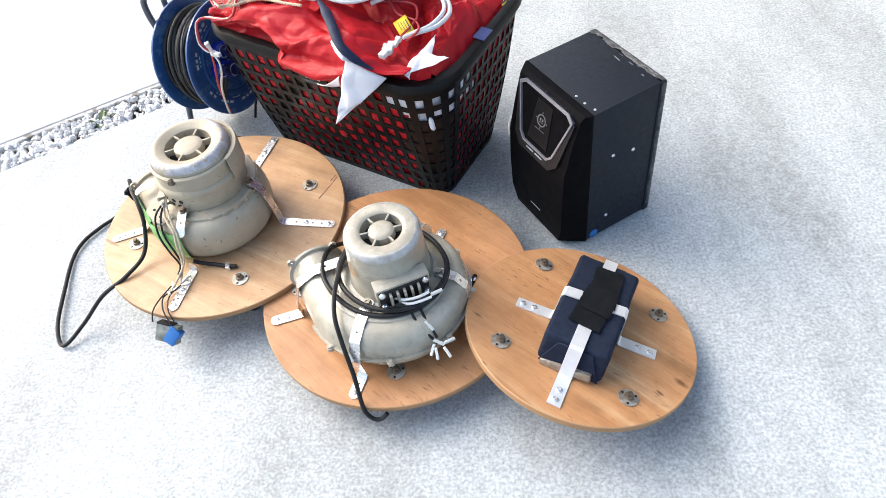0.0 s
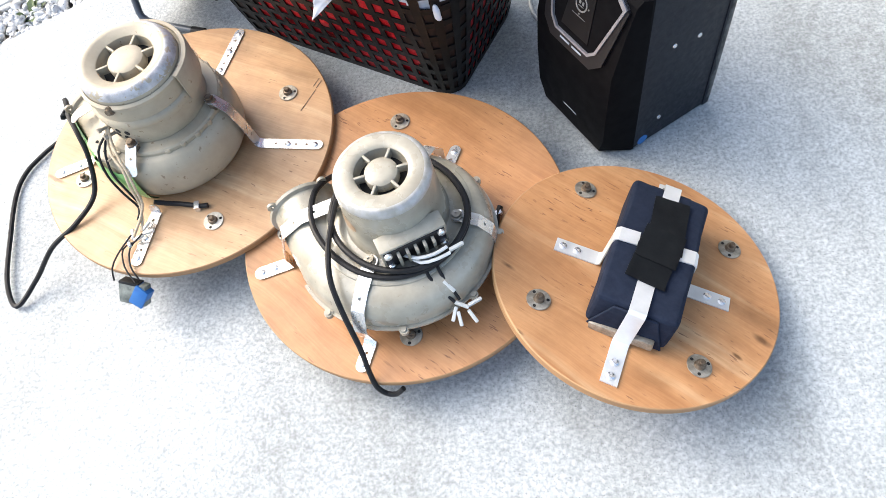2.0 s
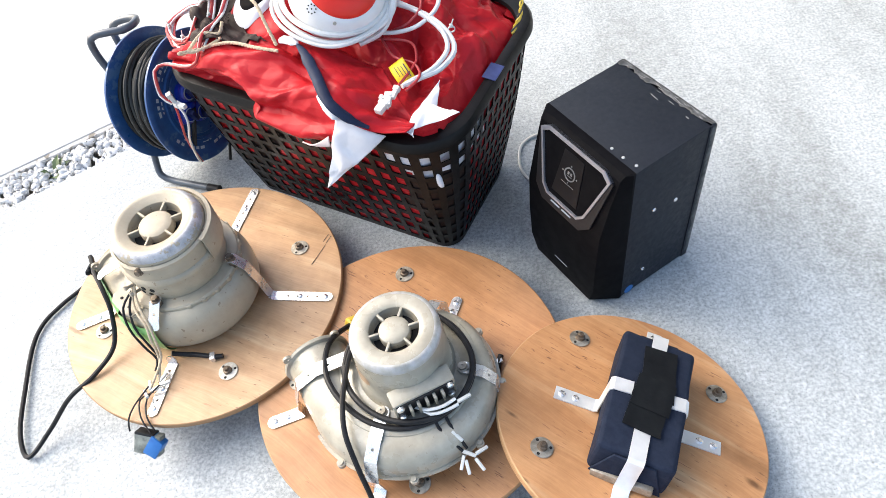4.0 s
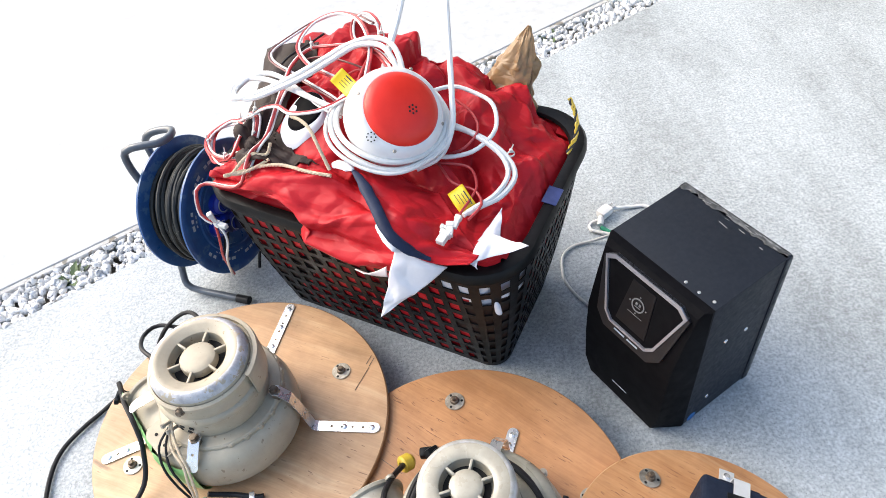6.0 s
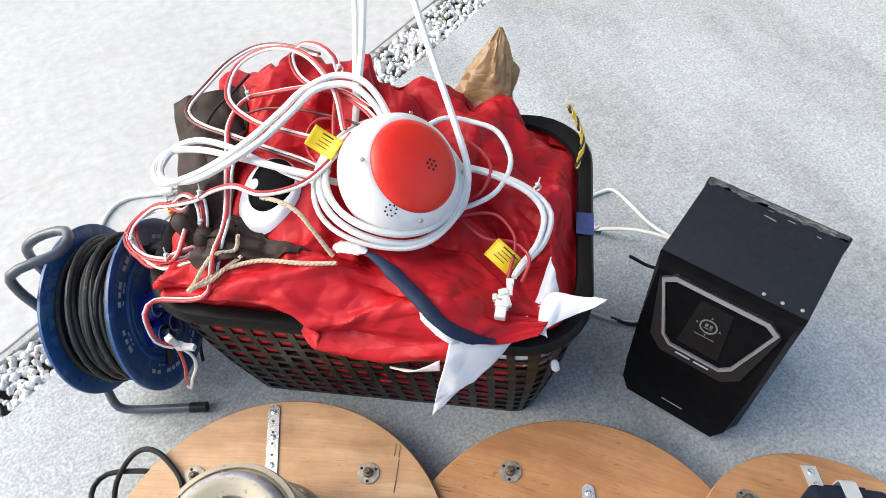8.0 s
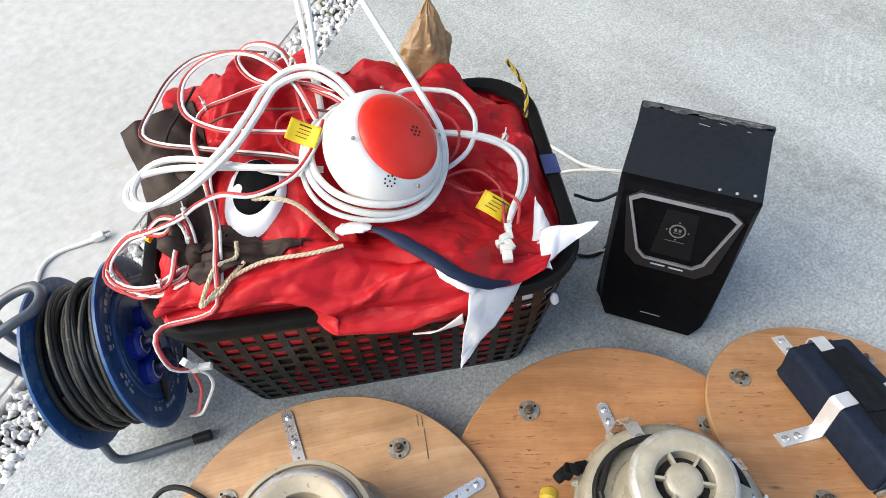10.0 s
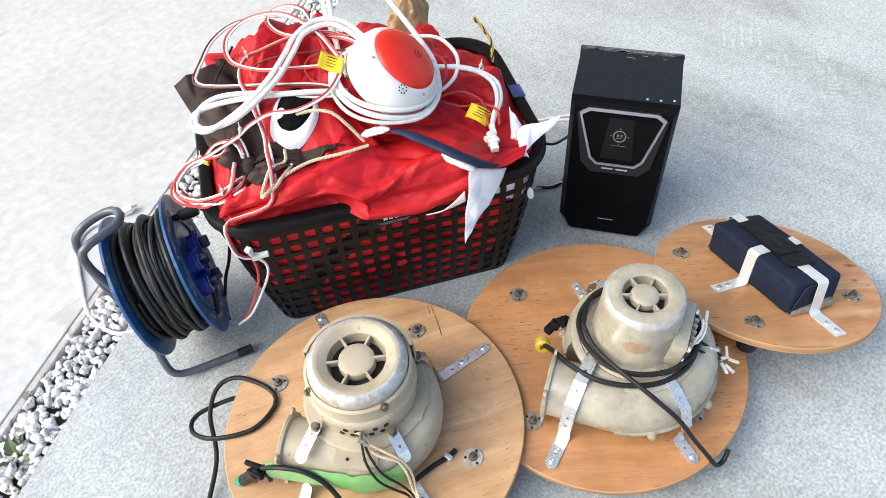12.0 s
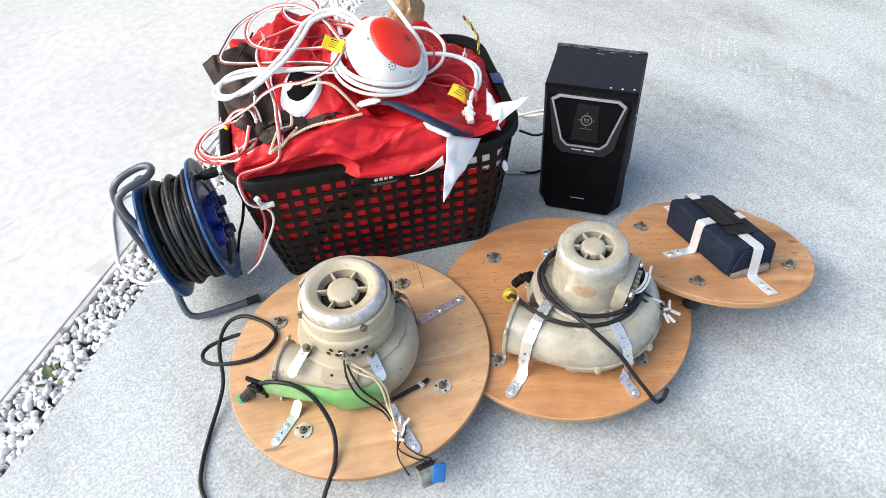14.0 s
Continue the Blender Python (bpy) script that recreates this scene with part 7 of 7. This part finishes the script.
for x, y, rz in ((-0.574, 0.742, 20), (-0.584, 0.748, 100), (-0.566, 0.760, 50), (-0.588, 0.735, -60), (-0.560, 0.750, 10)):
    part("crimp", block((0.017, 0.0046, 0.0046), m1i @ pose(x, y, 0.090, 0, -10, rz), 0.0015), M_CLEAR, B1, "cloudy plastic crimp sleeve")
# green tape along the outlet
bm = bmesh.new()
rows = []
for i in range(25):
    s_ = -0.085 + 0.205 * i / 24
    row = []
    for k in range(9):
        q = radians(34 - 92 * k / 8 + 5 * noise.noise(Vector((i * 0.5, k * 0.1, 0))))
        row.append(bm.verts.new(skin(0.092, 0.121, 214, 0.046, 0.044, 0.055, s_, q, 0.0050 + 0.001 * noise.noise(Vector((i * 0.7, k * 0.7, 4))))))
    rows.append(row)
for a, b in zip(rows, rows[1:]):
    for k in range(8):
        bm.faces.new((a[k], a[k + 1], b[k + 1], b[k]))
part("green_tape", bm, M_GREEN_TAPE, B1, "bright green tape along the outlet")
# the component box that hangs by its leads at the board's edge
bx_m = m1i @ pose(-0.583, 0.669, 0.062, -42, 6, -16)
bx = part("component_box", block((0.041, 0.016, 0.032), bx_m, 0.002), M_GREY_BOX, B1, "small grey component box with blue tape")
bm = block((0.022, 0.0185, 0.029), bx_m @ pose(0.011, -0.0008, -0.002, 0, 24, 0), 0.002)
for v in bm.verts:
    v.co += Vector((0.004, 0.001, 0.004)) * noise.noise(v.co * 50)
part("blue_tape", bm, M_BLUE_TAPE, bx, "bright blue tape folded over the box")
part("black_edge", block((0.030, 0.0170, 0.004), bx_m @ Matrix.Translation((-0.005, 0, 0.0160)), 0.001), M_BLACK, bx)

# ---- cords of the second blower ----
fixed("power_cord", [(-0.267, 0.795, 0.118), (-0.282, 0.760, 0.150), (-0.291, 0.730, 0.163), (-0.288, 0.686, 0.168), (-0.264, 0.644, 0.168), (-0.225, 0.612, 0.167), (-0.178, 0.601, 0.167), (-0.132, 0.614, 0.167), (-0.098, 0.648, 0.168), (-0.090, 0.690, 0.168),
                     (-0.108, 0.735, 0.168), (-0.140, 0.762, 0.170), (-0.185, 0.775, 0.170), (-0.228, 0.762, 0.172), (-0.254, 0.728, 0.174), (-0.262, 0.685, 0.175), (-0.246, 0.645, 0.176), (-0.210, 0.614, 0.176), (-0.165, 0.604, 0.176), (-0.122, 0.618, 0.176),
                     (-0.094, 0.655, 0.177), (-0.092, 0.696, 0.177), (-0.115, 0.738, 0.177), (-0.150, 0.765, 0.178), (-0.190, 0.772, 0.180), (-0.232, 0.752, 0.181)], 0.004, M_BLACK, B2, B2.matrix_basis.inverted())
b2i = B2.matrix_basis.inverted()
fixed("power_cord", [(-0.232, 0.752, 0.181), (-0.252, 0.715, 0.180), (-0.260, 0.670, 0.181), (-0.262, 0.635, 0.181), (-0.260, 0.600, 0.172), (-0.250, 0.566, 0.145), (-0.240, 0.538, 0.105), (-0.234, 0.514, 0.079), (-0.229, 0.501, 0.060), (-0.219, 0.496, 0.045), (-0.206, 0.494, 0.046), (-0.195, 0.497, 0.058)], 0.0036, M_BLACK, B2, b2i)
fixed("lead", [(-0.135, 0.622, 0.168), (-0.128, 0.604, 0.160), (-0.118, 0.590, 0.146), (-0.110, 0.580, 0.132)], 0.0022, M_BLACK, B2, b2i)
fixed("lead", [(-0.148, 0.617, 0.168), (-0.142, 0.600, 0.160), (-0.128, 0.586, 0.146), (-0.116, 0.577, 0.132)], 0.0022, M_BLACK, B2, b2i)
fixed("lead", [(-0.168, 0.620, 0.185), (-0.150, 0.612, 0.190), (-0.130, 0.614, 0.192), (-0.115, 0.622, 0.192)], 0.0022, M_WHITE_CORD, B2, b2i)
fixed("lead", [(-0.164, 0.622, 0.179), (-0.148, 0.609, 0.183), (-0.129, 0.610, 0.186), (-0.112, 0.617, 0.186)], 0.0022, M_WHITE_CORD, B2, b2i)
for x, y, z, rz, ry in ((-0.104, 0.622, 0.190, 25, 0), (-0.108, 0.574, 0.128, -20, 20), (-0.092, 0.578, 0.124, 30, 10), (-0.112, 0.560, 0.118, -80, 30), (-0.118, 0.566, 0.120, -110, 25), (-0.096, 0.562, 0.118, -55, 25), (-0.120, 0.590, 0.150, -40, 30)):
    part("crimp", block((0.019, 0.0046, 0.0046), b2i @ pose(x, y, z, 0, ry, rz), 0.0015), M_CLEAR, B2, "cloudy plastic crimp sleeve")
part("plug", lathe([(0.0045, -0.010), (0.008, -0.011), (0.0122, -0.006), (0.0125, 0.006), (0.009, 0.009), (0.0045, 0.009), (0.0045, -0.010)], 24, at=b2i @ pose(-0.266, 0.797, 0.114, 70, 0, -55)), M_YELLOW_PLUG, B2, "yellow plug end")
bm = bmesh.new()
for k in range(5):
    block((0.02, 0.014, 0.014), b2i @ pose(-0.236 + 0.008 * k, 0.806 - 0.003 * k, 0.118 + 0.006 * math.sin(k), 20 * k, 30 * k, 40 * k), 0.004, bm)
part("taped_joint", bm, M_TAPE, B2)
fixed("power_cord", [(-0.060, 0.600, 0.072), (-0.058, 0.640, 0.072), (-0.062, 0.690, 0.072), (-0.058, 0.722, 0.072), (-0.052, 0.738, 0.073)], 0.0042, M_BLACK, B2, b2i)
part("cord_clip", block((0.013, 0.008, 0.010), b2i @ pose(-0.057, 0.728, 0.071, 0, 0, 25), 0.001), M_STEEL, B2)

# ---- cables on the slab ----
def floor_cord(name, pts, rad, material, label):
    tagged(part(name, tube(pts, rad, 8), material), label, "cable")


floor_cord("white_cable", [(-0.552, 1.699, 0.006), (-0.576, 1.707, 0.004), (-0.615, 1.718, 0.0035), (-0.650, 1.708, 0.0035), (-0.678, 1.669, 0.0035), (-0.709, 1.593, 0.004), (-0.734, 1.517, -0.004), (-0.722, 1.448, -0.004), (-0.690, 1.418, -0.002), (-0.650, 1.395, 0.004), (-0.610, 1.375, 0.0035)],
           0.0042, M_WHITE_CORD, "thin white cord lying across the gravel strip")
PL = thing("white_plug", pose(-0.543, 1.696, 0.009, 0, 0, -15), "small white mains plug lying on the concrete", "plug")
part("shell", block((0.022, 0.016, 0.013), Matrix(), 0.004), M_WHITE_PLASTIC, PL)
for y in (-0.004, 0.004):
    part("pin", block((0.012, 0.0015, 0.005), Matrix.Translation((0.016, y, 0))), M_STEEL, PL)
floor_cord("grey_cable", [(0.149, 1.243, 0.03), (0.102, 1.251, 0.006), (0.062, 1.246, 0.0035), (0.037, 1.222, 0.0035), (0.030, 1.172, 0.0035), (0.043, 1.132, 0.0035), (0.067, 1.097, 0.0035), (0.10, 1.070, 0.0035), (0.14, 1.052, 0.004)], 0.0028, M_CLEAR, "thin pale grey cord behind the loudspeaker")
floor_cord("white_cable", [(0.152, 1.325, 0.009), (0.194, 1.327, 0.004), (0.225, 1.322, 0.004), (0.236, 1.280, 0.004), (0.240, 1.220, 0.010), (0.232, 1.140, 0.06), (0.226, 1.075, 0.10)], 0.0034, M_WHITE_CORD, "white cord looping to a loudspeaker")
floor_cord("white_cable", [(0.126, 1.300, 0.009), (0.108, 1.298, 0.004), (0.104, 1.280, 0.004), (0.150, 1.250, 0.012), (0.190, 1.195, 0.05), (0.215, 1.110, 0.10), (0.215, 1.075, 0.11)], 0.0034, M_WHITE_CORD, "white cord looping to a loudspeaker")
floor_cord("black_cable", [(0.080, 1.088, 0.004), (0.105, 1.062, 0.004), (0.140, 1.060, 0.004), (0.190, 1.085, 0.02), (0.212, 1.075, 0.08)], 0.003, M_BLACK, "thin black cord beside a loudspeaker")
floor_cord("black_cable", [(0.150, 1.155, 0.05), (0.184, 1.128, 0.03), (0.215, 1.105, 0.05), (0.225, 1.072, 0.09)], 0.003, M_BLACK, "thin black cord beside a loudspeaker")
floor_cord("black_cable", [(-0.557, 1.301, 0.004), (-0.550, 1.312, 0.03), (-0.538, 1.314, 0.06), (-0.524, 1.311, 0.10), (-0.510, 1.307, 0.13), (-0.497, 1.303, 0.17), (-0.492, 1.300, 0.19)], 0.003, M_BLACK, "thin black cord hanging beside a cable reel")
floor_cord("green_lead", [(0.123, 1.280, 0.008), (0.140, 1.262, 0.007), (0.156, 1.246, 0.007)], 0.0042, M_GREEN_PLUG, "short dark green earth lead by a plug")
PL2 = thing("white_plug", pose(0.138, 1.316, 0.012, 0, 0, 35), "white mains plug lying by a loudspeaker", "plug")
part("shell", block((0.030, 0.022, 0.018), Matrix(), 0.006), M_WHITE_PLASTIC, PL2)
part("strain_relief", rod((-0.014, -0.004, -0.002), (-0.030, -0.016, -0.004), 0.006), M_WHITE_PLASTIC, PL2)
for y in (-0.004, 0.004):
    part("pin", block((0.014, 0.0015, 0.006), Matrix.Translation((0.02, y, 0))), M_STEEL, PL2)
